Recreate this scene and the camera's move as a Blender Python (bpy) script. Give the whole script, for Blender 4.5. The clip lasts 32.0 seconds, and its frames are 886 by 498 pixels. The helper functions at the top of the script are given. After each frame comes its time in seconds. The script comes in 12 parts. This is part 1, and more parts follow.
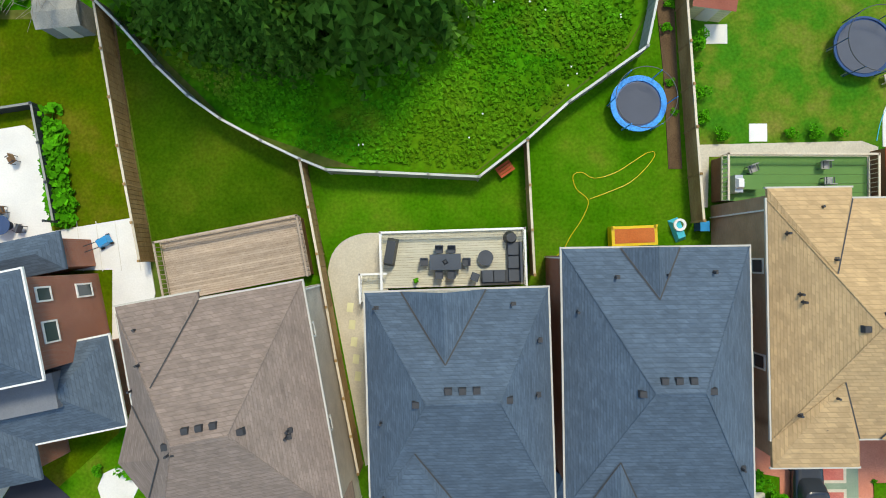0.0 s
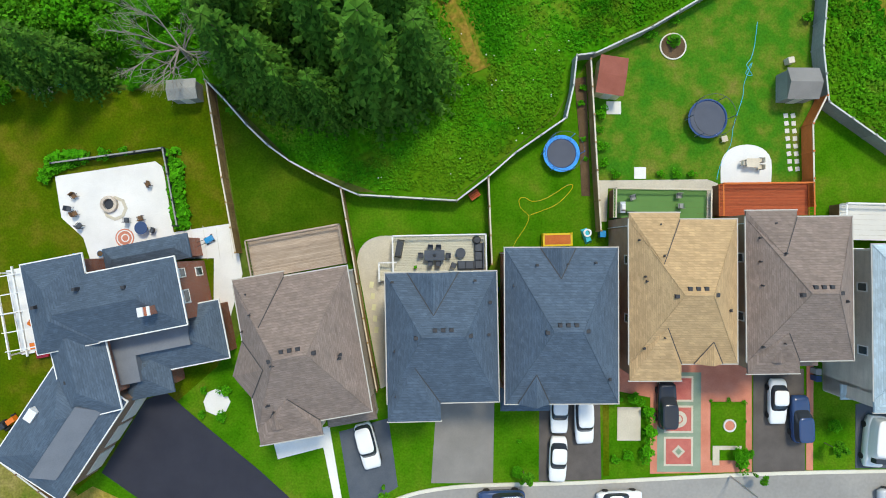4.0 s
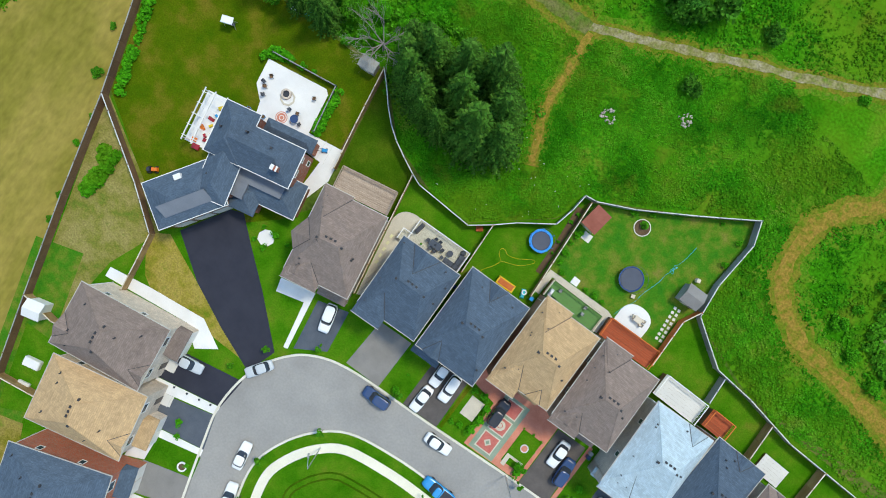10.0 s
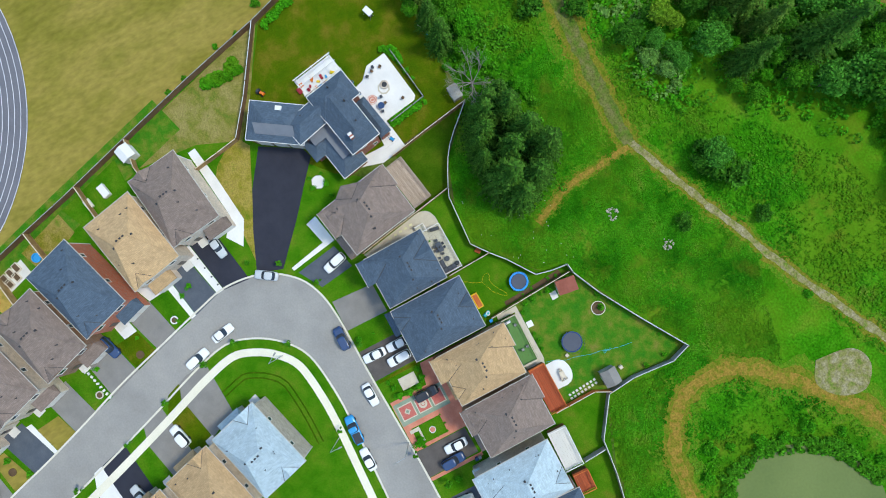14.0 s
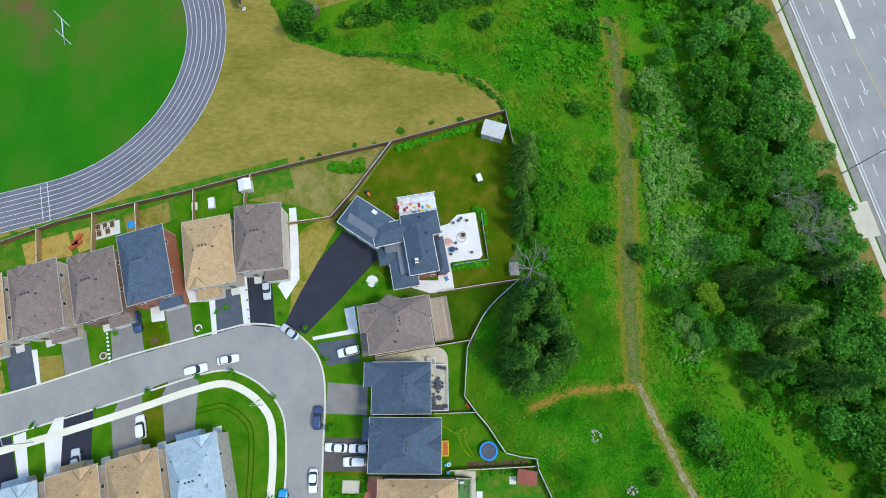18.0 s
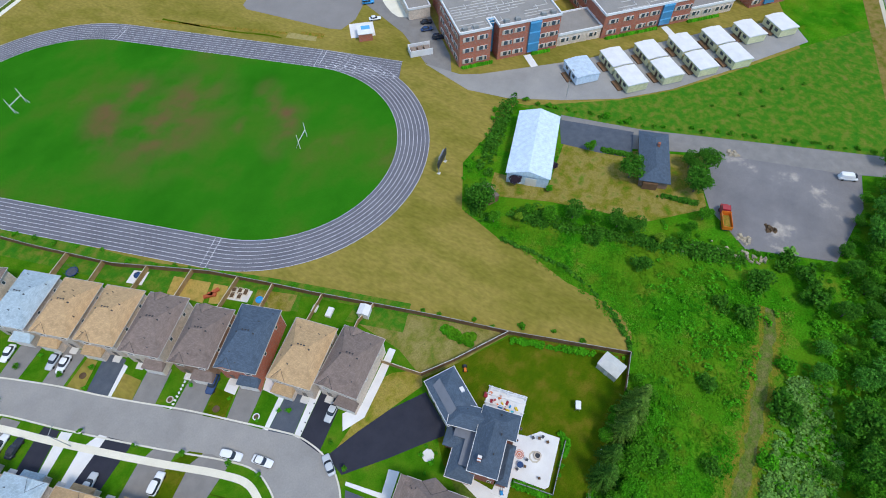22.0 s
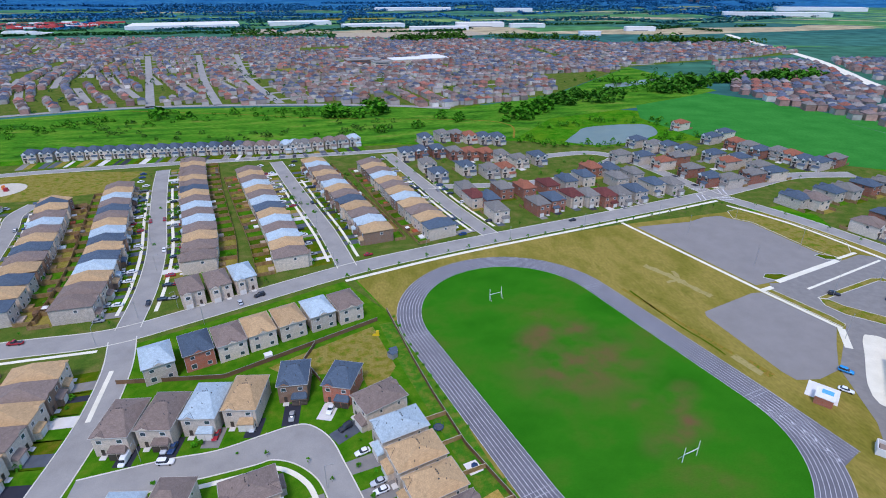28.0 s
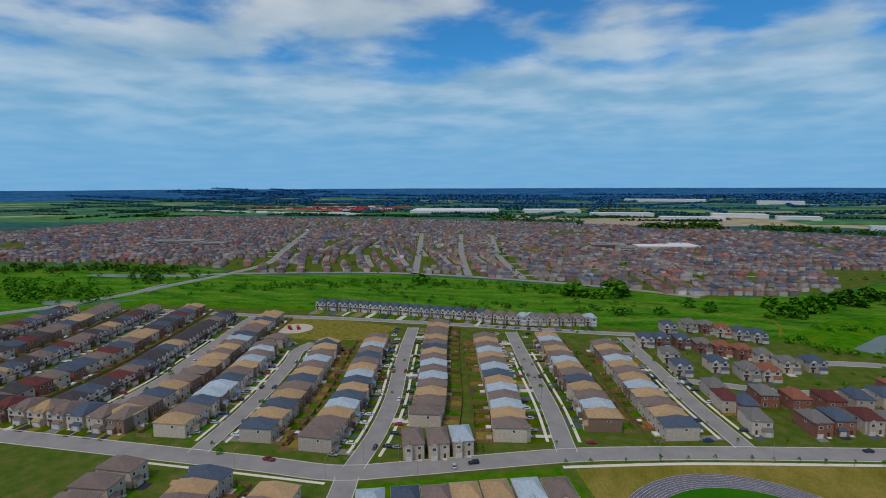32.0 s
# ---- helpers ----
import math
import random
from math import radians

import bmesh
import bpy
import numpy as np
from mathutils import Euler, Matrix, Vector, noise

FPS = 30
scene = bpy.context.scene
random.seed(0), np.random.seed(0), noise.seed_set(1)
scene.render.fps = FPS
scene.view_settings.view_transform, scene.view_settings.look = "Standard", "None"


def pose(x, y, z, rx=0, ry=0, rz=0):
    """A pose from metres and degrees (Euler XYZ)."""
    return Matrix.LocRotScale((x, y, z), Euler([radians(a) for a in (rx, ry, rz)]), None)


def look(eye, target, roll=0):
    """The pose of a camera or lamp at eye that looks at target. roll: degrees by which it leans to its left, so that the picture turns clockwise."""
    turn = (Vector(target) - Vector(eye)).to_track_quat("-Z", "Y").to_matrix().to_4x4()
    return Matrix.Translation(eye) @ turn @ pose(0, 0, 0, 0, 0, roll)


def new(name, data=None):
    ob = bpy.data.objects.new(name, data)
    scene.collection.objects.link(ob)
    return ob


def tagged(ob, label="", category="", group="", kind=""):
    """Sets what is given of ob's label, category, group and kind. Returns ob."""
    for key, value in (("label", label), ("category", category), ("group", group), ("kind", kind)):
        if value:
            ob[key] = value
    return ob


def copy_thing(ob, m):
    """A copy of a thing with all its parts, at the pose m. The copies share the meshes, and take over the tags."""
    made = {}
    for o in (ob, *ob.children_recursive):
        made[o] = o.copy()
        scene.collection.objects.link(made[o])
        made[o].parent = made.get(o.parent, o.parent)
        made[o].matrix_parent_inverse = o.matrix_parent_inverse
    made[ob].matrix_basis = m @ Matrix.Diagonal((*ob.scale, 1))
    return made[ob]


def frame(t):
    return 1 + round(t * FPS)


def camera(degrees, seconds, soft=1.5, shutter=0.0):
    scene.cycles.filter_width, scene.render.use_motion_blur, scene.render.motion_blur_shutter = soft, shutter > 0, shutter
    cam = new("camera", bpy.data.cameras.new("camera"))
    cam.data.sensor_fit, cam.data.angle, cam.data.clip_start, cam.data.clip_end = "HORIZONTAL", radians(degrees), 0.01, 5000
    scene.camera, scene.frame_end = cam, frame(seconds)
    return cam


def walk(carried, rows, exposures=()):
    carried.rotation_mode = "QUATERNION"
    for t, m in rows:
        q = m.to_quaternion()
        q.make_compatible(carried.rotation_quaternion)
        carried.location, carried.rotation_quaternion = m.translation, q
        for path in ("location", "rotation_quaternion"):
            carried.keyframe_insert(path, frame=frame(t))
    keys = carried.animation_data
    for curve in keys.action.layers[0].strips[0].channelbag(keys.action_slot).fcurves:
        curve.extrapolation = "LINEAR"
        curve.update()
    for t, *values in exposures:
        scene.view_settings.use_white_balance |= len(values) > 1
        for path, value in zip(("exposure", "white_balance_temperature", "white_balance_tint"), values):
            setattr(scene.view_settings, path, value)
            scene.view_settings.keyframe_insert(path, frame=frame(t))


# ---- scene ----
cam = camera(79.62, 32.0, soft=1.0)
# seconds, eye, turns about x, y, z
PATH = [
    (0, 0.06, -0.06, 35.74, 0.57, 0.34, -0.26),
    (0.5, 0.19, -0.22, 38.06, 0.38, -0.01, 0.23),
    (1, 0.2, -0.3, 40.35, 0.34, -0.13, 0.15),
    (1.5, 0.15, -0.31, 42.67, 0.25, -0.24, 0.1),
    (2, 0.12, -0.27, 45.04, 0.18, -0.38, 0.01),
    (2.5, 0.13, -0.2, 47.39, 0.15, -0.51, 0.02),
    (3, 0.18, -0.1, 49.67, 0.14, -0.4, -0.4),
    (3.5, 0.24, 0.02, 51.98, 0.11, -0.6, -0.16),
    (5.5, 0.78, -0.12, 61.54, -0.03, -0.3, 4.88),
    (6, 1.04, -0.3, 64.06, 0.08, -0.16, 8.04),
    (6.5, 1.12, -0.55, 66.47, 0.31, -0.13, 11.98),
    (7, 1.18, -0.72, 68.83, 0.39, -0.16, 15.54),
    (7.5, 1.2, -0.76, 71.26, 0.35, -0.19, 18.86),
    (8, 1.19, -0.68, 73.71, 0.25, -0.18, 22.48),
    (8.5, 1.18, -0.52, 76.18, 0.11, -0.15, 26.07),
    (9, 1.21, -0.29, 78.63, -0.1, -0.08, 29.73),
    (9.5, 1.28, -0.03, 81.04, -0.17, 0.12, 33.39),
    (10, 1.41, 0.25, 83.54, -0.28, 0.31, 36.79),
    (10.5, 1.58, 0.48, 86.07, -0.33, 0.47, 39.86),
    (11, 1.7, 0.61, 88.55, -0.33, 0.57, 43.19),
    (11.5, 1.78, 0.62, 90.93, -0.18, 0.61, 46.29),
    (12, 1.86, 0.54, 93.25, -0.01, 0.61, 49.29),
    (12.5, 1.98, 0.41, 95.52, 0.17, 0.56, 52.47),
    (13, 2.17, 0.25, 97.75, 0.19, 0.49, 56.31),
    (13.5, 2.41, 0.11, 99.98, 0.48, 0.6, 59.2),
    (15.5, 4.75, -0.02, 109.39, 5.49, 0.55, 74.46),
    (16, 4.74, 0.02, 111.29, 7.71, 0.39, 77.91),
    (16.5, 4.5, 0.05, 112.86, 9.75, 0.24, 82.33),
    (17, 3.97, 0.11, 113.95, 11.63, 0.06, 86.19),
    (17.5, 3.2, 0.22, 114.65, 13.51, -0.01, 88.76),
    (18, 2.29, 0.37, 115.14, 15.51, -0.03, 90.91),
    (18.5, 1.39, 0.43, 115.57, 17.42, 0, 93.57),
    (19, 0.69, 0.37, 115.98, 19.51, 0.04, 97.03),
    (19.5, 0.27, 0.27, 116.3, 21.82, 0.06, 100.01),
    (20, 0.12, 0.26, 116.49, 24.25, 0.14, 102.68),
    (20.5, 0.15, 0.44, 116.5, 26.83, 0.26, 105.63),
    (21, 0.28, 0.78, 116.35, 29.48, 0.36, 109.41),
    (21.5, 0.44, 1.16, 116.11, 32.2, 0.4, 113.87),
    (22, 0.53, 1.41, 115.76, 34.82, 0.48, 118.73),
    (22.5, 0.49, 1.57, 115.41, 37.41, 0.43, 124.15),
    (23, 0.38, 1.58, 115.16, 39.93, 0.42, 128.71),
    (23.5, 0.17, 1.41, 115.07, 42.41, 0.45, 132.35),
    (24, -0.11, 1, 115.1, 44.86, 0.39, 136.35),
    (24.5, -0.33, 0.42, 115.22, 47.27, 0.29, 141.09),
    (26.5, 0.43, -0.83, 117.34, 56.72, 0.42, 155.48),
    (27, 0.76, -0.82, 117.54, 59.15, 0.31, 160.64),
    (27.5, 1.08, -0.88, 117.59, 61.63, 0.26, 165.79),
    (28, 1.32, -1.03, 117.51, 64.07, 0.17, 170.14),
    (28.5, 1.46, -1.15, 117.41, 66.56, 0.16, 173.42),
    (29, 1.5, -1.23, 117.26, 68.99, 0.14, 176.46),
    (29.5, 1.47, -1.25, 117.09, 71.41, 0.13, 179.52),
    (30, 1.4, -1.27, 116.91, 73.85, 0.18, 182.52),
    (30.5, 1.3, -1.31, 116.7, 76.27, 0.22, 185.37),
    (31, 1.14, -1.37, 116.47, 78.64, 0.2, 187.73),
    (31.5, 0.94, -1.49, 116.2, 81.02, 0.19, 191.61),
    (32, 0.73, -1.63, 115.93, 83.15, 0.22, 195.61),
]
EXPOSURES = [(0, 0.98, 8250, 2), (3, 0.93, 7900, 3), (6, 0.88, 7600, 2), (13, 0.85, 7150, 2), (19, 0.78, 6800, 5), (22, 0.64, 6850, 9), (24.5, 0.5, 6850, 11), (26.5, 0.6, 6700, 17), (28, 0.64, 6450, 19), (29, 0.45, 6900, 17), (30, 0.21, 7450, 16), (31, -0.02, 7600, 15), (32, -0.24, 7700, 14)]
walk(cam, [(t, pose(x, y, z, rx, ry, rz)) for t, x, y, z, rx, ry, rz in PATH], EXPOSURES)

# ---- sky, sun ----
SUN_EL, SUN_AZ = radians(58), radians(20)
world = bpy.data.worlds.new("sky")
scene.world = world
world.use_nodes = True
wn, wl = world.node_tree.nodes, world.node_tree.links
wn.clear()
w_out = wn.new("ShaderNodeOutputWorld")
w_sky = wn.new("ShaderNodeTexSky")
w_sky.sky_type, w_sky.sun_disc = "NISHITA", False
w_sky.sun_elevation, w_sky.sun_rotation = SUN_EL, SUN_AZ
w_sky.air_density, w_sky.dust_density, w_sky.ozone_density = 1.0, 0.2, 4.0


def w_math(op, a, b):
    k = wn.new("ShaderNodeMath")
    k.operation = op
    for i, v in enumerate((a, b)):
        if isinstance(v, (int, float)):
            k.inputs[i].default_value = v
        else:
            wl.new(v, k.inputs[i])
    return k.outputs[0]


def w_range(v, a, b, c, d):
    k = wn.new("ShaderNodeMapRange")
    k.interpolation_type = "SMOOTHSTEP"
    for i, x in enumerate((a, b, c, d)):
        k.inputs[i + 1].default_value = x
    wl.new(v, k.inputs[0])
    return k.outputs[0]


# flat cloud decks: the direction is laid out on a plane high above
w_tc = wn.new("ShaderNodeTexCoord")
w_sep = wn.new("ShaderNodeSeparateXYZ")
wl.new(w_tc.outputs["Generated"], w_sep.inputs[0])
w_z = w_math("MAXIMUM", w_sep.outputs["Z"], 0.0)
w_deep = w_math("ADD", w_z, 0.10)
w_com = wn.new("ShaderNodeCombineXYZ")
wl.new(w_math("DIVIDE", w_sep.outputs["X"], w_deep), w_com.inputs[0])
wl.new(w_math("DIVIDE", w_sep.outputs["Y"], w_deep), w_com.inputs[1])
w_noise = wn.new("ShaderNodeTexNoise")
w_noise.inputs["Scale"].default_value, w_noise.inputs["Detail"].default_value = 1.15, 7.0
w_noise.inputs["Roughness"].default_value, w_noise.inputs["Distortion"].default_value = 0.52, 0.15
wl.new(w_com.outputs[0], w_noise.inputs["Vector"])
w_patch = w_range(w_noise.outputs["Fac"], 0.42, 0.60, 0.0, 1.0)
w_band = w_range(w_math("ADD", w_z, w_math("MULTIPLY", w_noise.outputs["Fac"], -0.16)), 0.10, 0.15, 1.0, 0.0)
w_cover = w_math("MAXIMUM", w_patch, w_band)
w_tint = wn.new("ShaderNodeMix")
w_tint.data_type, w_tint.blend_type = "RGBA", "MULTIPLY"
w_tint.inputs["Factor"].default_value = 1.0
w_tint.inputs["B"].default_value = (0.11, 0.62, 1.0, 1)
wl.new(w_sky.outputs[0], w_tint.inputs["A"])
w_bg = wn.new("ShaderNodeBackground")
w_bg.inputs["Strength"].default_value = 0.15
wl.new(w_tint.outputs["Result"], w_bg.inputs["Color"])
w_ramp = wn.new("ShaderNodeValToRGB")
w_el = w_ramp.color_ramp.elements
w_el[0].position, w_el[0].color = 0.0, (0.165, 0.49, 0.92, 1)
w_el[1].position, w_el[1].color = 0.42, (0.54, 0.60, 0.68, 1)
for w_p, w_c in ((0.06, (0.175, 0.50, 0.91, 1)), (0.14, (0.27, 0.55, 0.88, 1)), (0.24, (0.39, 0.59, 0.83, 1))):
    w_e = w_el.new(w_p)
    w_e.color = w_c
wl.new(w_z, w_ramp.inputs[0])
w_cloud = wn.new("ShaderNodeBackground")
w_cloud.inputs["Strength"].default_value = 1.0
w_fine = wn.new("ShaderNodeTexNoise")
w_fine.inputs["Scale"].default_value, w_fine.inputs["Detail"].default_value = 1.9, 7.0
wl.new(w_com.outputs[0], w_fine.inputs["Vector"])
w_shade = wn.new("ShaderNodeHueSaturation")
wl.new(w_ramp.outputs["Color"], w_shade.inputs["Color"])
w_high = w_range(w_z, 0.03, 0.20, 0.12, 1.0)
wl.new(w_math("ADD", 1.0, w_math("MULTIPLY", w_high, w_range(w_fine.outputs["Fac"], 0.3, 0.7, -0.10, 0.10))), w_shade.inputs["Value"])
wl.new(w_math("ADD", 1.0, w_math("MULTIPLY", w_high, w_range(w_fine.outputs["Fac"], 0.3, 0.7, 0.20, -0.1))), w_shade.inputs["Saturation"])
wl.new(w_shade.outputs["Color"], w_cloud.inputs["Color"])
w_mix = wn.new("ShaderNodeMixShader")
wl.new(w_cover, w_mix.inputs[0])
wl.new(w_bg.outputs[0], w_mix.inputs[1]); wl.new(w_cloud.outputs[0], w_mix.inputs[2])
wl.new(w_mix.outputs[0], w_out.inputs["Surface"])

sun_data = bpy.data.lights.new("sun", "SUN")
sun_data.energy, sun_data.angle, sun_data.color = 1.5, radians(12), (1.0, 0.95, 0.88)
sun = new("sun", sun_data)
sun.matrix_world = pose(0, 0, 300) @ look((0, 0, 0), (-math.sin(SUN_AZ) * math.cos(SUN_EL), -math.cos(SUN_AZ) * math.cos(SUN_EL), -math.sin(SUN_EL)))

# ---- materials ----
def surface(name, colors, scale=4.0, rough=0.85, bump=0.2, fine=40.0, coord="world", metal=0.0, stretch=(1, 1, 1), vary=0.0, island=False, positions=None, mottle=0.25, spec=0.3):
    """A two-scale surface: a slow blend of the colours, fine grain over it, and relief."""
    m = bpy.data.materials.new(name)
    m.use_nodes = True
    n, l = m.node_tree.nodes, m.node_tree.links
    b = n["Principled BSDF"]
    b.inputs["Roughness"].default_value, b.inputs["Metallic"].default_value = rough, metal
    b.inputs["Specular IOR Level"].default_value = spec
    if coord == "world":
        src = n.new("ShaderNodeNewGeometry").outputs["Position"]
    else:
        src = n.new("ShaderNodeTexCoord").outputs["Object"]
    mp = n.new("ShaderNodeMapping")
    mp.inputs["Scale"].default_value = stretch
    l.new(src, mp.inputs["Vector"])
    vec = mp.outputs[0]
    info = n.new("ShaderNodeObjectInfo")
    if coord != "world":
        shift = n.new("ShaderNodeVectorMath"); shift.operation = "ADD"
        rnd = n.new("ShaderNodeMath"); rnd.operation = "MULTIPLY"; rnd.inputs[1].default_value = 37.0
        l.new(info.outputs["Random"], rnd.inputs[0])
        l.new(vec, shift.inputs[0]); l.new(rnd.outputs[0], shift.inputs[1])
        vec = shift.outputs[0]
    big = n.new("ShaderNodeTexNoise")
    big.inputs["Scale"].default_value, big.inputs["Detail"].default_value = 1.0 / scale, 5.0
    big.inputs["Roughness"].default_value = 0.6
    l.new(vec, big.inputs["Vector"])
    ramp = n.new("ShaderNodeValToRGB")
    el = ramp.color_ramp.elements
    pos = positions or [0.3 + 0.4 * i / max(1, len(colors) - 1) for i in range(len(colors))]
    for i, c in enumerate(colors):
        e = el[i] if i < 2 else el.new(pos[i])
        e.position, e.color = pos[i], (*c, 1)
    if len(colors) == 1:
        el[1].color = (*colors[0], 1)
    l.new(big.outputs["Fac"], ramp.inputs[0])
    small = n.new("ShaderNodeTexNoise")
    small.inputs["Scale"].default_value, small.inputs["Detail"].default_value = fine, 3.0
    l.new(vec, small.inputs["Vector"])
    val = n.new("ShaderNodeMapRange")
    val.inputs["From Min"].default_value, val.inputs["From Max"].default_value = 0.3, 0.7
    val.inputs["To Min"].default_value, val.inputs["To Max"].default_value = 1 - mottle, 1 + mottle
    l.new(small.outputs["Fac"], val.inputs["Value"])
    hsv = n.new("ShaderNodeHueSaturation")
    l.new(ramp.outputs["Color"], hsv.inputs["Color"])
    if vary or island:
        who = n.new("ShaderNodeNewGeometry").outputs["Random Per Island"] if island else info.outputs["Random"]
        mr = n.new("ShaderNodeMapRange")
        mr.inputs["To Min"].default_value, mr.inputs["To Max"].default_value = 1 - vary, 1 + vary
        l.new(who, mr.inputs["Value"])
        mul = n.new("ShaderNodeMath"); mul.operation = "MULTIPLY"
        l.new(val.outputs[0], mul.inputs[0]); l.new(mr.outputs[0], mul.inputs[1])
        l.new(mul.outputs[0], hsv.inputs["Value"])
    else:
        l.new(val.outputs[0], hsv.inputs["Value"])
    l.new(hsv.outputs["Color"], b.inputs["Base Color"])
    if bump:
        bp = n.new("ShaderNodeBump")
        bp.inputs["Strength"].default_value, bp.inputs["Distance"].default_value = bump, 0.05
        l.new(small.outputs["Fac"], bp.inputs["Height"])
        l.new(bp.outputs[0], b.inputs["Normal"])
    return m


def coursed(name, a, b_, mortar, width, height, rough=0.9, vary=0.12, gap=0.012, bump=0.5, upright=True, streak=0.0):
    """Bricks, siding or shingle courses in object space; upright maps the wall's run and height."""
    m = bpy.data.materials.new(name)
    m.use_nodes = True
    n, l = m.node_tree.nodes, m.node_tree.links
    b = n["Principled BSDF"]
    b.inputs["Roughness"].default_value = rough
    b.inputs["Specular IOR Level"].default_value = 0.25
    tc = n.new("ShaderNodeTexCoord")
    sep = n.new("ShaderNodeSeparateXYZ")
    l.new(tc.outputs["Object"], sep.inputs[0])
    com = n.new("ShaderNodeCombineXYZ")
    if upright:
        add = n.new("ShaderNodeMath"); add.operation = "ADD"
        l.new(sep.outputs["X"], add.inputs[0]); l.new(sep.outputs["Y"], add.inputs[1])
        l.new(add.outputs[0], com.inputs[0]); l.new(sep.outputs["Z"], com.inputs[1])
    else:
        add = n.new("ShaderNodeMath"); add.operation = "ADD"
        l.new(sep.outputs["X"], add.inputs[0]); l.new(sep.outputs["Y"], add.inputs[1])
        hz = n.new("ShaderNodeMath"); hz.operation = "MULTIPLY"; hz.inputs[1].default_value = 1.9
        l.new(sep.outputs["Z"], hz.inputs[0])
        l.new(add.outputs[0], com.inputs[0]); l.new(hz.outputs[0], com.inputs[1])
    br = n.new("ShaderNodeTexBrick")
    br.inputs["Color1"].default_value, br.inputs["Color2"].default_value, br.inputs["Mortar"].default_value = (*a, 1), (*b_, 1), (*mortar, 1)
    br.inputs["Scale"].default_value = 1.0
    br.inputs["Mortar Size"].default_value = gap
    br.inputs["Brick Width"].default_value, br.inputs["Row Height"].default_value = width, height
    l.new(com.outputs[0], br.inputs["Vector"])
    no = n.new("ShaderNodeTexNoise")
    no.inputs["Scale"].default_value, no.inputs["Detail"].default_value = 0.9, 6.0
    l.new(tc.outputs["Object"], no.inputs["Vector"])
    info = n.new("ShaderNodeObjectInfo")
    mr = n.new("ShaderNodeMapRange")
    mr.inputs["From Min"].default_value, mr.inputs["From Max"].default_value = 0.3, 0.7
    mr.inputs["To Min"].default_value, mr.inputs["To Max"].default_value = 1 - vary, 1 + vary
    l.new(no.outputs["Fac"], mr.inputs["Value"])
    mo = n.new("ShaderNodeMapRange")
    mo.inputs["To Min"].default_value, mo.inputs["To Max"].default_value = 1 - vary * 0.8, 1 + vary * 0.8
    l.new(info.outputs["Random"], mo.inputs["Value"])
    mul = n.new("ShaderNodeMath"); mul.operation = "MULTIPLY"
    l.new(mr.outputs[0], mul.inputs[0]); l.new(mo.outputs[0], mul.inputs[1])
    last = mul.outputs[0]
    if streak:
        wv = n.new("ShaderNodeTexNoise")
        wv.inputs["Scale"].default_value, wv.inputs["Detail"].default_value, wv.inputs["Distortion"].default_value = 1.0, 2.0, 0.9
        ms = n.new("ShaderNodeMapping"); ms.inputs["Scale"].default_value = (1.7, 1.7, 13.0)
        ms.inputs["Rotation"].default_value = (radians(1.5), radians(2), 0)
        l.new(tc.outputs["Object"], ms.inputs["Vector"]); l.new(ms.outputs[0], wv.inputs["Vector"])
        m2 = n.new("ShaderNodeMapRange")
        m2.inputs["From Min"].default_value, m2.inputs["From Max"].default_value = 0.3, 0.7
        m2.inputs["To Min"].default_value, m2.inputs["To Max"].default_value = 1 - streak, 1 + streak
        l.new(wv.outputs["Fac"], m2.inputs["Value"])
        mm = n.new("ShaderNodeMath"); mm.operation = "MULTIPLY"
        l.new(last, mm.inputs[0]); l.new(m2.outputs[0], mm.inputs[1])
        last = mm.outputs[0]
    hsv = n.new("ShaderNodeHueSaturation")
    l.new(br.outputs["Color"], hsv.inputs["Color"]); l.new(last, hsv.inputs["Value"])
    l.new(hsv.outputs["Color"], b.inputs["Base Color"])
    bp = n.new("ShaderNodeBump")
    bp.inputs["Strength"].default_value, bp.inputs["Distance"].default_value = bump, 0.02
    l.new(br.outputs["Fac"], bp.inputs["Height"]); bp.invert = True
    l.new(bp.outputs[0], b.inputs["Normal"])
    return m


def plain(name, color, rough=0.5, metal=0.0, spec=0.5, vary=0.08):
    return surface(name, [tuple(c * (1 - vary) for c in color), tuple(min(1, c * (1 + vary)) for c in color)], scale=1.5, rough=rough, bump=0.05, fine=25, coord="object", metal=metal, mottle=0.05, spec=spec)


def shingle(name, c):
    return coursed(name, tuple(v * 0.90 for v in c), tuple(v * 1.10 for v in c), tuple(v * 0.8 for v in c), 0.55, 0.19, rough=0.95, vary=0.10, gap=0.016, bump=0.6, upright=False, streak=0.07 if "pale" in name else 0.08 if "tan" in name else 0.13)


M = {}
M["meadow"] = surface("meadow", [(0.018, 0.113, 0.0035), (0.031, 0.172, 0.005), (0.052, 0.208, 0.008), (0.12, 0.195, 0.017)], scale=8, fine=2.2, bump=0.9, mottle=0.40, positions=[0.3, 0.45, 0.58, 0.72], spec=0.0, rough=1.0)
M["path_verge"] = surface("path_verge", [(0.05, 0.18, 0.008), (0.105, 0.19, 0.014), (0.06, 0.19, 0.009), (0.17, 0.19, 0.028)], scale=1.6, fine=3, bump=0.6, mottle=0.3, spec=0.0, rough=1.0)
M["weeds"] = surface("weeds", [(0.019, 0.13, 0.005), (0.037, 0.222, 0.008), (0.066, 0.275, 0.012), (0.15, 0.25, 0.026)], scale=7, fine=6, bump=0.2, mottle=0.24, island=True, vary=0.25, spec=0.0, positions=[0.34, 0.47, 0.58, 0.70])
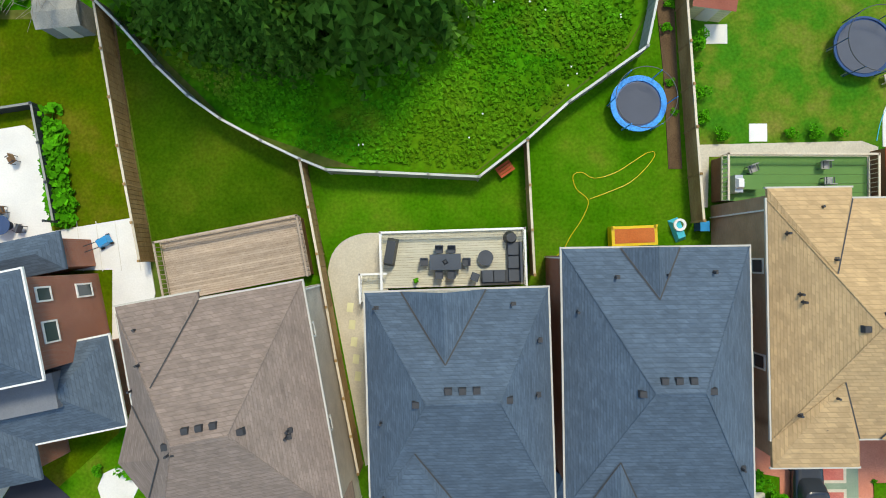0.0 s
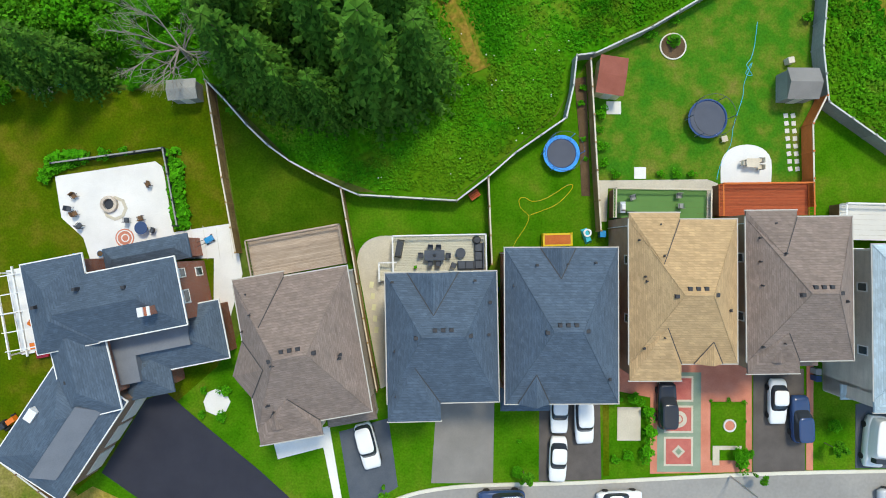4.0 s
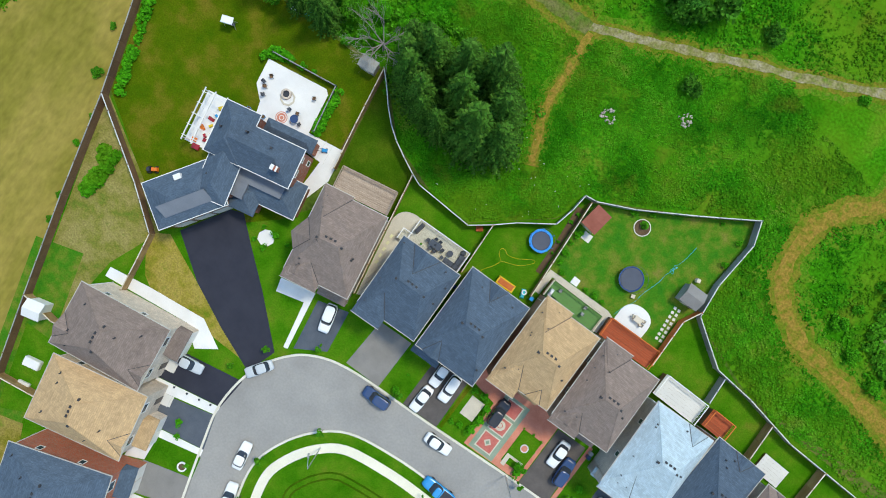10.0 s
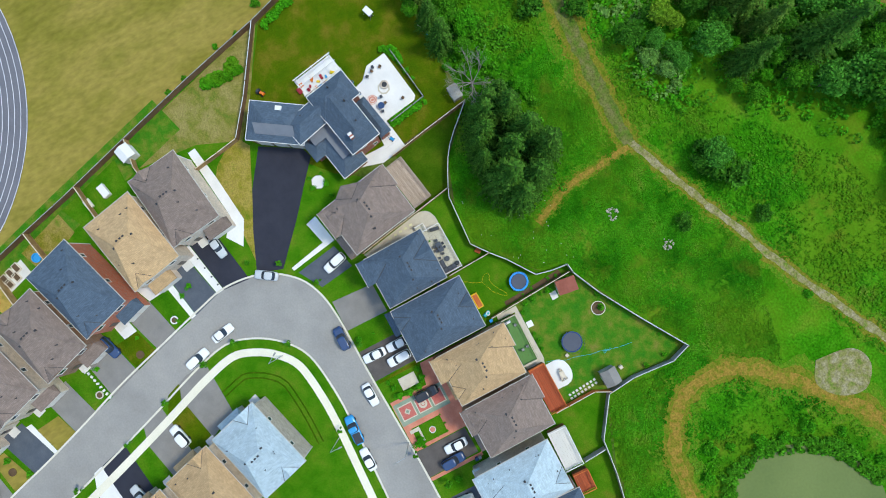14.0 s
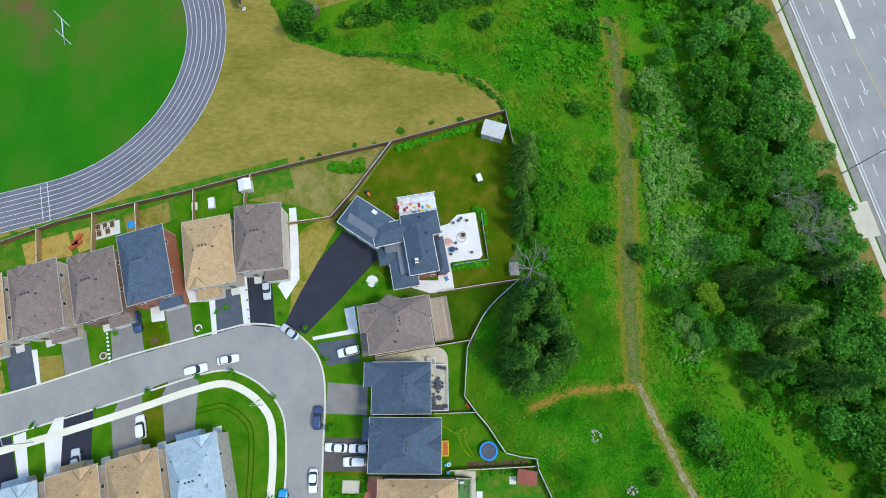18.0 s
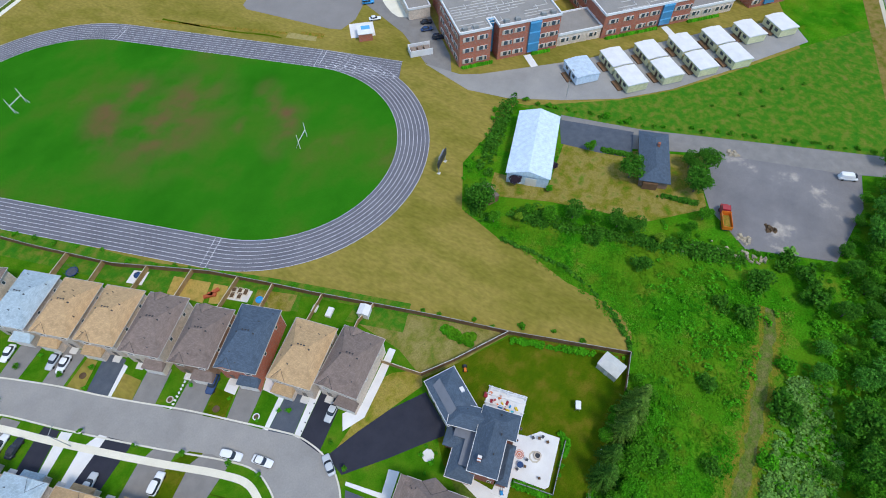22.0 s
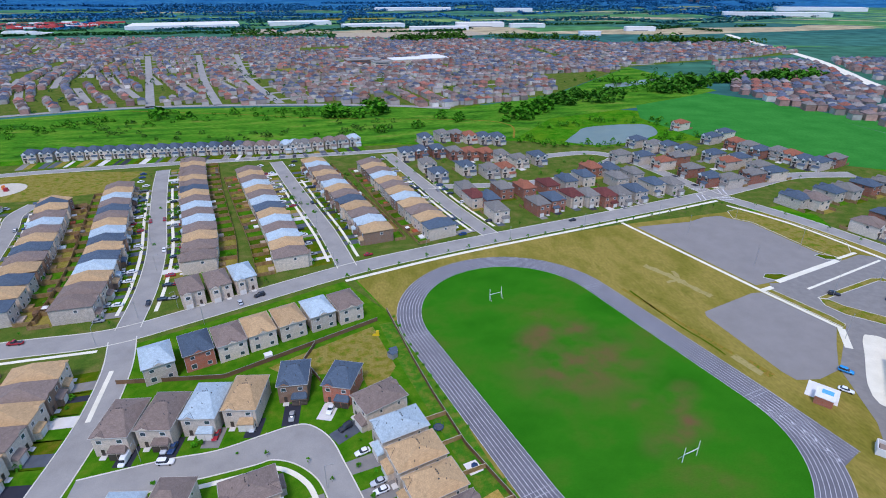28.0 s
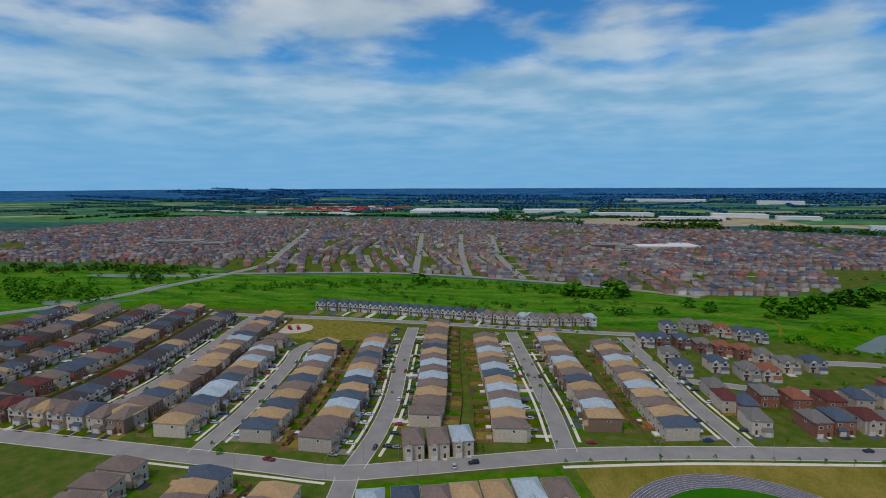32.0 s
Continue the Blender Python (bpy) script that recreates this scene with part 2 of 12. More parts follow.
M["lawn"] = surface("lawn", [(0.028, 0.13, 0.004), (0.048, 0.165, 0.006), (0.08, 0.185, 0.010), (0.14, 0.17, 0.020)], scale=4.5, fine=5, bump=0.35, mottle=0.2, spec=0.0, rough=1.0, positions=[0.3, 0.46, 0.6, 0.76])
M["lawn_worn"] = surface("lawn_worn", [(0.03, 0.16, 0.012), (0.05, 0.175, 0.012), (0.115, 0.185, 0.02), (0.19, 0.18, 0.04)], scale=2.6, fine=5, bump=0.35, mottle=0.2, spec=0.0, rough=1.0, positions=[0.3, 0.45, 0.58, 0.74])
M["asphalt_worn"] = surface("asphalt_worn", [(0.085, 0.075, 0.072), (0.13, 0.115, 0.108)], scale=2.5, fine=20, rough=0.9, bump=0.2, mottle=0.1, spec=0.15)
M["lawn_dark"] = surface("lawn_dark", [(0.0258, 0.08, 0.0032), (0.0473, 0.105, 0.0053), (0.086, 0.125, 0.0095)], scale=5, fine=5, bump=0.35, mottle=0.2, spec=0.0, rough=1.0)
M["lawn_olive"] = surface("lawn_olive", [(0.038, 0.098, 0.003), (0.072, 0.115, 0.0045), (0.15, 0.13, 0.015)], scale=5, fine=5, bump=0.35, mottle=0.2, spec=0.0, rough=1.0)
M["dry_grass"] = surface("dry_grass", [(0.165, 0.155, 0.023), (0.215, 0.186, 0.035), (0.285, 0.225, 0.054), (0.19, 0.172, 0.03)], scale=13, fine=1.2, bump=0.4, mottle=0.16, spec=0.0, rough=1.0, stretch=(1.0, 0.45, 1))
M["scrub"] = surface("scrub", [(0.07, 0.165, 0.010), (0.18, 0.17, 0.022), (0.27, 0.215, 0.06), (0.10, 0.17, 0.014)], scale=4, fine=4, bump=0.5, mottle=0.25, spec=0.0, rough=1.0)
M["scrub_dry"] = surface("scrub_dry", [(0.085, 0.16, 0.018), (0.18, 0.18, 0.036), (0.27, 0.23, 0.08), (0.125, 0.168, 0.024)], scale=3.5, fine=4, bump=0.5, mottle=0.25, spec=0.0, rough=1.0, positions=[0.3, 0.43, 0.6, 0.74])
M["infield"] = surface("infield", [(0.016, 0.135, 0.006), (0.025, 0.165, 0.008), (0.05, 0.155, 0.012), (0.115, 0.12, 0.028)], scale=34, fine=2.5, bump=0.2, mottle=0.12, positions=[0.3, 0.48, 0.61, 0.76], stretch=(1.0, 1.25, 1), spec=0.0, rough=1.0)
M["sand_pale"] = surface("sand_pale", [(0.27, 0.23, 0.07), (0.36, 0.30, 0.12), (0.24, 0.20, 0.05)], scale=3, fine=5, bump=0.3, mottle=0.2, spec=0.0, rough=1.0)
M["sand_yellow"] = surface("sand_yellow", [(0.30, 0.22, 0.05), (0.44, 0.30, 0.08), (0.22, 0.20, 0.04)], scale=3, fine=5, bump=0.3, mottle=0.2, spec=0.0, rough=1.0)
M["road"] = surface("road", [(0.26, 0.25, 0.238), (0.305, 0.295, 0.28), (0.345, 0.33, 0.31)], scale=9, fine=3, rough=0.95, bump=0.15, mottle=0.06, spec=0.15)
M["estate_grass"] = surface("estate_grass", [(0.055, 0.115, 0.015), (0.09, 0.135, 0.022), (0.16, 0.15, 0.045)], scale=7, fine=2, bump=0.3, mottle=0.22, spec=0.0, rough=1.0)
M["asphalt_dark"] = surface("asphalt_dark", [(0.022, 0.024, 0.038), (0.032, 0.034, 0.05)], scale=3, fine=30, rough=0.8, bump=0.2, mottle=0.12)
M["asphalt_mid"] = surface("asphalt_mid", [(0.205, 0.195, 0.185), (0.26, 0.247, 0.233)], scale=3, fine=20, rough=0.9, bump=0.2, mottle=0.08, spec=0.15)
M["asphalt_slate"] = surface("asphalt_slate", [(0.065, 0.08, 0.105), (0.10, 0.115, 0.14)], scale=2.5, fine=20, rough=0.85, bump=0.2, mottle=0.1)
M["concrete"] = surface("concrete", [(0.58, 0.56, 0.52), (0.70, 0.68, 0.64)], scale=4, fine=12, rough=0.9, bump=0.15, mottle=0.06)
M["white_slab"] = surface("white_slab", [(0.68, 0.67, 0.655), (0.79, 0.78, 0.765)], scale=3, fine=9, rough=0.85, bump=0.1, mottle=0.04)
M["beige_paving"] = surface("beige_paving", [(0.50, 0.45, 0.36), (0.60, 0.55, 0.45)], scale=2, fine=9, rough=0.9, bump=0.25, mottle=0.09)
M["red_paving"] = surface("red_paving", [(0.50, 0.17, 0.11), (0.62, 0.25, 0.17)], scale=2, fine=12, rough=0.9, bump=0.25, mottle=0.1)
M["crimson_paving"] = surface("crimson_paving", [(0.42, 0.10, 0.085), (0.54, 0.17, 0.14)], scale=1.5, fine=12, rough=0.9, bump=0.25, mottle=0.14)
M["green_paving"] = surface("green_paving", [(0.20, 0.27, 0.19), (0.27, 0.33, 0.25)], scale=2, fine=12, rough=0.9, bump=0.25, mottle=0.1)
M["kerb"] = surface("kerb", [(0.60, 0.57, 0.48), (0.72, 0.69, 0.60)], scale=5, fine=8, rough=0.95, bump=0.1, mottle=0.05)
M["sidewalk"] = surface("sidewalk", [(0.70, 0.66, 0.53), (0.82, 0.78, 0.65)], scale=6, fine=7, rough=0.95, bump=0.1, mottle=0.06)
M["gravel"] = surface("gravel", [(0.155, 0.15, 0.155), (0.215, 0.205, 0.205), (0.46, 0.41, 0.35)], scale=11, fine=6, rough=0.95, bump=0.4, mottle=0.14, positions=[0.3, 0.6, 0.72])
M["dirt_path"] = surface("dirt_path", [(0.085, 0.17, 0.012), (0.18, 0.165, 0.02), (0.29, 0.18, 0.036), (0.135, 0.17, 0.016)], scale=1.4, fine=3, rough=1.0, bump=0.5, mottle=0.28, spec=0.0)
# farthest woods: distance haze is painted into the leaf colour as blue
M["forest_hazed"] = surface("forest_hazed", [(0.014, 0.125, 0.27), (0.03, 0.17, 0.33)], scale=60, fine=0.1, bump=0.0, island=True, vary=0.3, mottle=0.2, spec=0.0)
M["panel_slate"] = surface("panel_slate", [(0.155, 0.17, 0.20), (0.19, 0.205, 0.235)], scale=2, fine=12, coord="object", bump=0.1, mottle=0.06, spec=0.2)
M["path_fringe"] = surface("path_fringe", [(0.06, 0.165, 0.009), (0.115, 0.165, 0.013), (0.19, 0.165, 0.022), (0.085, 0.17, 0.010)], scale=1.7, fine=3, rough=1.0, bump=0.5, mottle=0.28, spec=0.0)
M["lawn_straw"] = surface("lawn_straw", [(0.12, 0.175, 0.013), (0.24, 0.21, 0.032), (0.32, 0.25, 0.062), (0.15, 0.18, 0.018)], scale=3.0, fine=4, bump=0.4, mottle=0.22, spec=0.0, rough=1.0)
M["track_olive"] = surface("track_olive", [(0.06, 0.15, 0.012), (0.115, 0.145, 0.03), (0.17, 0.155, 0.062)], scale=1.8, fine=3, rough=1.0, bump=0.5, mottle=0.3, spec=0.0)
M["parking"] = surface("parking", [(0.235, 0.22, 0.208), (0.27, 0.254, 0.242)], scale=9, fine=4, rough=0.95, bump=0.2, mottle=0.05, spec=0.1)
M["stone_path"] = surface("stone_path", [(0.12, 0.19, 0.025), (0.21, 0.20, 0.07), (0.27, 0.24, 0.13), (0.36, 0.32, 0.22)], scale=1.6, fine=3, rough=1.0, bump=0.5, mottle=0.3, spec=0.0, positions=[0.32, 0.45, 0.58, 0.72])
M["felt_red"] = surface("felt_red", [(0.25, 0.075, 0.05), (0.31, 0.10, 0.07)], scale=1.5, fine=14, bump=0.1, mottle=0.08)
M["soil"] = surface("soil", [(0.09, 0.055, 0.03), (0.14, 0.09, 0.05)], scale=1.5, fine=12, rough=1, bump=0.6, mottle=0.25)
M["track"] = surface("track", [(0.128, 0.127, 0.147), (0.168, 0.165, 0.187)], scale=8, fine=5, rough=0.9, bump=0.1, mottle=0.09)
M["line_white"] = surface("line_white", [(0.62, 0.62, 0.66), (0.78, 0.78, 0.80)], scale=3, fine=9, rough=0.9, bump=0.0, mottle=0.08)
M["line_yellow"] = surface("line_yellow", [(0.55, 0.40, 0.10), (0.66, 0.50, 0.16)], scale=3, fine=9, rough=0.9, bump=0.0, mottle=0.1)
M["path_beige"] = surface("path_beige", [(0.50, 0.45, 0.34), (0.60, 0.55, 0.43)], scale=3, fine=7, rough=0.95, bump=0.1, mottle=0.08)
M["concrete_grey"] = surface("concrete_grey", [(0.20, 0.185, 0.16), (0.30, 0.28, 0.25)], scale=3, fine=9, rough=0.95, bump=0.1, mottle=0.1)
M["verge_dry"] = surface("verge_dry", [(0.09, 0.13, 0.012), (0.17, 0.15, 0.03), (0.25, 0.18, 0.06), (0.13, 0.15, 0.02)], scale=4, fine=4, bump=0.4, mottle=0.22, spec=0.0, rough=1.0)
M["water"] = surface("water", [(0.13, 0.17, 0.045), (0.17, 0.21, 0.06)], scale=15, fine=2, rough=0.15, bump=0.02, mottle=0.05, spec=0.25)
M["water_far"] = surface("water_far", [(0.10, 0.14, 0.10), (0.15, 0.18, 0.12)], scale=15, fine=2, rough=0.3, bump=0.12, mottle=0.1, spec=0.35)
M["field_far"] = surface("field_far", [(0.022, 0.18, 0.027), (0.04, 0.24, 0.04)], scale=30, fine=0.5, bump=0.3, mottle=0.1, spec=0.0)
for key, c in (("blue", (0.082, 0.115, 0.158)), ("brown", (0.232, 0.175, 0.148)), ("tan", (0.50, 0.33, 0.175)), ("pale", (0.42, 0.515, 0.565)), ("dark", (0.075, 0.068, 0.07)), ("maroon", (0.15, 0.045, 0.04)), ("rust", (0.30, 0.11, 0.065)), ("grey", (0.20, 0.19, 0.175))):
    M["roof_" + key] = shingle("shingles_" + key, c)
M["brick_red"] = coursed("brick_red", (0.30, 0.085, 0.05), (0.38, 0.13, 0.075), (0.30, 0.22, 0.18), 0.22, 0.075)
M["brick_orange"] = coursed("brick_orange", (0.45, 0.12, 0.07), (0.52, 0.16, 0.09), (0.38, 0.24, 0.18), 0.22, 0.075)
M["brick_brown"] = coursed("brick_brown", (0.25, 0.14, 0.09), (0.33, 0.19, 0.12), (0.28, 0.22, 0.18), 0.22, 0.075)
M["stone_beige"] = coursed("stone_beige", (0.60, 0.49, 0.39), (0.70, 0.59, 0.48), (0.47, 0.40, 0.33), 0.40, 0.18)
M["stone_grey"] = coursed("stone_grey", (0.48, 0.40, 0.33), (0.59, 0.51, 0.43), (0.34, 0.30, 0.27), 0.40, 0.18)
M["siding_cream"] = coursed("siding_cream", (0.55, 0.49, 0.42), (0.58, 0.52, 0.45), (0.38, 0.34, 0.29), 4.0, 0.14, gap=0.010)
M["siding_yellow"] = coursed("siding_yellow", (0.62, 0.60, 0.36), (0.66, 0.64, 0.40), (0.42, 0.40, 0.25), 3.0, 0.30, gap=0.012)
M["metal_pale"] = coursed("metal_pale", (0.55, 0.66, 0.76), (0.58, 0.69, 0.79), (0.40, 0.50, 0.60), 0.9, 30.0, rough=0.5, gap=0.02)
M["gutter"] = plain("gutter_cream", (0.50, 0.47, 0.42), 0.6)
M["ridge_dark"] = plain("ridge_flashing", (0.05, 0.048, 0.05), 0.8)
M["trim"] = plain("white_trim", (0.78, 0.77, 0.75), 0.5)
M["trim_dark"] = plain("dark_trim", (0.03, 0.035, 0.045), 0.5)
M["glass"] = plain("window_glass", (0.05, 0.075, 0.09), 0.06, 0.0, 0.9)
M["glass_blue"] = plain("blue_curtain_glass", (0.05, 0.25, 0.45), 0.1, 0.0, 0.9)
M["panel_blue"] = plain("blue_panel", (0.10, 0.42, 0.70), 0.4)
M["door_white"] = plain("door_white", (0.68, 0.65, 0.60), 0.5)
M["door_dark"] = plain("door_dark", (0.05, 0.035, 0.03), 0.4)
M["vent"] = plain("roof_vent_black", (0.035, 0.035, 0.04), 0.6)
M["wood_fence"] = surface("wood_fence", [(0.22, 0.13, 0.05), (0.32, 0.20, 0.085), (0.40, 0.27, 0.13)], scale=1.2, fine=14, coord="object", bump=0.3, vary=0.12, mottle=0.15)
M["wood_cap"] = surface("wood_cap", [(0.55, 0.47, 0.36), (0.70, 0.62, 0.50)], scale=2, fine=14, coord="object", bump=0.2, vary=0.08, mottle=0.1)
M["wood_brown"] = surface("wood_brown", [(0.14, 0.075, 0.04), (0.20, 0.115, 0.06)], scale=1, fine=14, coord="object", bump=0.3, vary=0.12, mottle=0.15)
M["deck_grey"] = surface("deck_grey", [(0.36, 0.275, 0.21), (0.48, 0.38, 0.30)], scale=1.2, fine=12, coord="object", bump=0.3, vary=0.16, mottle=0.15)
M["deck_pale"] = surface("deck_pale", [(0.52, 0.49, 0.38), (0.60, 0.57, 0.46)], scale=1.2, fine=12, coord="object", bump=0.2, vary=0.06, mottle=0.08)
M["deck_red"] = surface("deck_red", [(0.33, 0.065, 0.025), (0.42, 0.10, 0.04)], scale=1.2, fine=12, coord="object", bump=0.3, vary=0.14, mottle=0.12)
M["orange_wood"] = surface("orange_wood", [(0.52, 0.13, 0.03), (0.62, 0.18, 0.05)], scale=1.2, fine=12, coord="object", bump=0.3, vary=0.14, mottle=0.12)
M["turf"] = surface("green_turf", [(0.10, 0.22, 0.06), (0.12, 0.25, 0.07)], scale=2, fine=30, coord="object", bump=0.2, mottle=0.06)
M["fence_grey"] = surface("fence_grey", [(0.24, 0.25, 0.24), (0.33, 0.33, 0.31)], scale=2, fine=10, coord="object", bump=0.2, vary=0.1, mottle=0.12)
M["cap_grey"] = surface("cap_grey", [(0.50, 0.51, 0.48), (0.62, 0.62, 0.58)], scale=2, fine=10, coord="object", bump=0.1, vary=0.08, mottle=0.08)
M["bark"] = surface("bark", [(0.10, 0.075, 0.055), (0.17, 0.13, 0.10)], scale=0.4, fine=12, coord="object", bump=0.6, mottle=0.2)
M["dead_wood"] = surface("dead_wood", [(0.20, 0.175, 0.15), (0.30, 0.265, 0.23)], scale=0.5, fine=12, coord="object", bump=0.4, mottle=0.15)
M["leaf"] = surface("leaves", [(0.033, 0.155, 0.0055), (0.053, 0.22, 0.009), (0.082, 0.285, 0.015)], scale=1.5, fine=3, coord="object", bump=0.0, island=True, vary=0.4, mottle=0.15, rough=0.9, spec=0.08)
M["leaf_bright"] = surface("leaves_bright", [(0.039, 0.235, 0.006), (0.072, 0.325, 0.011)], scale=1.5, fine=3, coord="object", bump=0.0, island=True, vary=0.35, mottle=0.15, rough=0.9, spec=0.08)
M["leaf_pale"] = surface("leaves_pale", [(0.1118, 0.27, 0.0368), (0.1634, 0.34, 0.0735)], scale=1.5, fine=3, coord="object", bump=0.0, island=True, vary=0.35, mottle=0.15, rough=0.9, spec=0.08)
M["needle"] = surface("needles", [(0.026, 0.088, 0.010), (0.044, 0.128, 0.014), (0.072, 0.165, 0.022)], scale=2, fine=3, coord="object", bump=0.0, island=True, vary=0.45, mottle=0.2, rough=0.9, spec=0.05)
M["leaf_teal"] = surface("leaves_teal", [(0.036, 0.165, 0.014), (0.06, 0.235, 0.022), (0.09, 0.295, 0.034)], scale=1.5, fine=3, coord="object", bump=0.0, island=True, vary=0.4, mottle=0.15, rough=0.9, spec=0.08)
M["leaf_dark"] = surface("leaves_dark", [(0.025, 0.112, 0.007), (0.041, 0.162, 0.011), (0.066, 0.21, 0.017)], scale=1.5, fine=3, coord="object", bump=0.0, island=True, vary=0.4, mottle=0.15, rough=0.9, spec=0.08)
M["leaf_lime"] = surface("leaves_lime", [(0.11, 0.24, 0.012), (0.17, 0.32, 0.022)], scale=1.5, fine=3, coord="object", bump=0.0, island=True, vary=0.35, mottle=0.15, rough=0.9, spec=0.08)
M["needle_olive"] = surface("needles_olive", [(0.045, 0.115, 0.012), (0.075, 0.165, 0.020), (0.12, 0.21, 0.035)], scale=2, fine=3, coord="object", bump=0.0, island=True, vary=0.4, mottle=0.2, rough=0.9, spec=0.05)
M["leaf_purple"] = plain("leaves_purple", (0.04, 0.02, 0.035), 0.7)
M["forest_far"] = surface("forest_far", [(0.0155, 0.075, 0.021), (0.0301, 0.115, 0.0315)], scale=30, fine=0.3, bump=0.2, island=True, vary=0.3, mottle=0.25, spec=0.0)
M["tyre"] = plain("tyre", (0.02, 0.02, 0.02), 0.9)
M["car_glass"] = plain("car_glass", (0.03, 0.038, 0.05), 0.12, 0.0, 0.5)
M["rim"] = plain("rim", (0.45, 0.45, 0.47), 0.3, 0.8)
M["lamp_clear"] = plain("head_lamp", (0.7, 0.72, 0.75), 0.1)
for key, c in (("white", (0.80, 0.81, 0.82)), ("silver", (0.50, 0.53, 0.56)), ("black", (0.02, 0.024, 0.035)), ("navy", (0.025, 0.06, 0.16)), ("blue", (0.02, 0.28, 0.62)), ("red", (0.35, 0.02, 0.03)), ("yellow", (0.75, 0.52, 0.02)), ("orange", (0.75, 0.18, 0.02)), ("aqua", (0.05, 0.50, 0.65)), ("grey", (0.28, 0.29, 0.30))):
    M["paint_" + key] = plain("paint_" + key, c, 0.25, 0.0, 0.6, 0.03)
M["pad_blue"] = surface("pad_blue", [(0.01, 0.20, 0.62), (0.02, 0.32, 0.80)], scale=0.5, fine=8, coord="object", bump=0.3, mottle=0.25, rough=0.5)
M["brick_tan"] = coursed("brick_tan", (0.40, 0.25, 0.155), (0.47, 0.31, 0.20), (0.36, 0.28, 0.21), 0.22, 0.075)
M["steel"] = plain("steel", (0.42, 0.44, 0.46), 0.4, 0.6)
M["mesh_black"] = plain("trampoline_mat", (0.075, 0.085, 0.115), 0.8)
M["cushion"] = plain("slate_cushion", (0.075, 0.085, 0.105), 0.9)
M["roof_joint"] = surface("roof_joint", [(0.52, 0.50, 0.47), (0.66, 0.64, 0.61)], scale=3, fine=9, rough=0.9, bump=0.0, mottle=0.1)
M["roof_flat"] = surface("flat_roof", [(0.25, 0.235, 0.215), (0.32, 0.30, 0.275)], scale=6, fine=3, coord="object", bump=0.2, mottle=0.1)
# far estate roof and wall tones, lifted to carry some distance haze
for key, c in (("slate", (0.10, 0.115, 0.16)), ("brown", (0.20, 0.145, 0.13)), ("red", (0.29, 0.115, 0.085)), ("grey", (0.26, 0.23, 0.215))):
    M["roof_far_" + key] = surface("roofs_far_" + key, [tuple(v * 0.8 for v in c), tuple(v * 1.2 for v in c)], scale=40, fine=0.5, bump=0.0, island=True, vary=0.4, mottle=0.2, spec=0.1)
M["wall_far_red"] = surface("walls_far_red", [(0.34, 0.18, 0.15), (0.44, 0.27, 0.22)], scale=60, fine=0.3, bump=0.0, island=True, vary=0.3, mottle=0.2)
M["far_red"] = surface("far_red", [(0.46, 0.04, 0.045), (0.58, 0.09, 0.08)], scale=50, fine=0.2, bump=0.0, mottle=0.2)
M["dirt_far"] = surface("dirt_far", [(0.30, 0.25, 0.18), (0.42, 0.36, 0.27), (0.36, 0.30, 0.20)], scale=25, fine=0.3, bump=0.0, mottle=0.15, spec=0.0)
# woods of the middle plain, part of the distance haze in their teal
M["forest_half_hazed"] = surface("forest_half_hazed", [(0.02, 0.115, 0.12), (0.035, 0.15, 0.16)], scale=40, fine=0.2, bump=0.0, island=True, vary=0.3, mottle=0.2, spec=0.0)
M["wall_far"] = surface("walls_far", [(0.32, 0.27, 0.24), (0.43, 0.37, 0.33), (0.68, 0.64, 0.60)], scale=45, fine=0.05, bump=0.0, island=True, vary=0.3, mottle=0.3)


def patchy(m, layers):
    """Broad uneven drifts of other growth: each layer is colour, cells per metre, threshold, strength, offset."""
    n, l = m.node_tree.nodes, m.node_tree.links
    b = n["Principled BSDF"]
    pos = n.new("ShaderNodeNewGeometry").outputs["Position"]
    for color, scale, low, strength, shift in layers:
        old = b.inputs["Base Color"].links[0].from_socket
        mp = n.new("ShaderNodeMapping"); mp.inputs["Location"].default_value = (shift, shift * 0.7, 0)
        no = n.new("ShaderNodeTexNoise")
        no.inputs["Scale"].default_value, no.inputs["Detail"].default_value, no.inputs["Roughness"].default_value = scale, 5.0, 0.6
        mr = n.new("ShaderNodeMapRange")
        mr.inputs["From Min"].default_value, mr.inputs["From Max"].default_value, mr.inputs["To Max"].default_value = low, low + 0.16, strength
        mix = n.new("ShaderNodeMixRGB")
        mix.inputs["Color2"].default_value = (*color, 1)
        l.new(pos, mp.inputs["Vector"]); l.new(mp.outputs[0], no.inputs["Vector"]); l.new(no.outputs["Fac"], mr.inputs["Value"])
        l.new(mr.outputs[0], mix.inputs["Fac"]); l.new(old, mix.inputs["Color1"]); l.new(mix.outputs["Color"], b.inputs["Base Color"])


for key in ("meadow", "weeds"):
    patchy(M[key], (((0.115, 0.22, 0.011), 0.045, 0.46, 0.6, 40.0), ((0.014, 0.12, 0.005), 0.06, 0.56, 0.5, 90.0), ((0.17, 0.185, 0.018), 0.16, 0.56, 0.5, 15.0)))


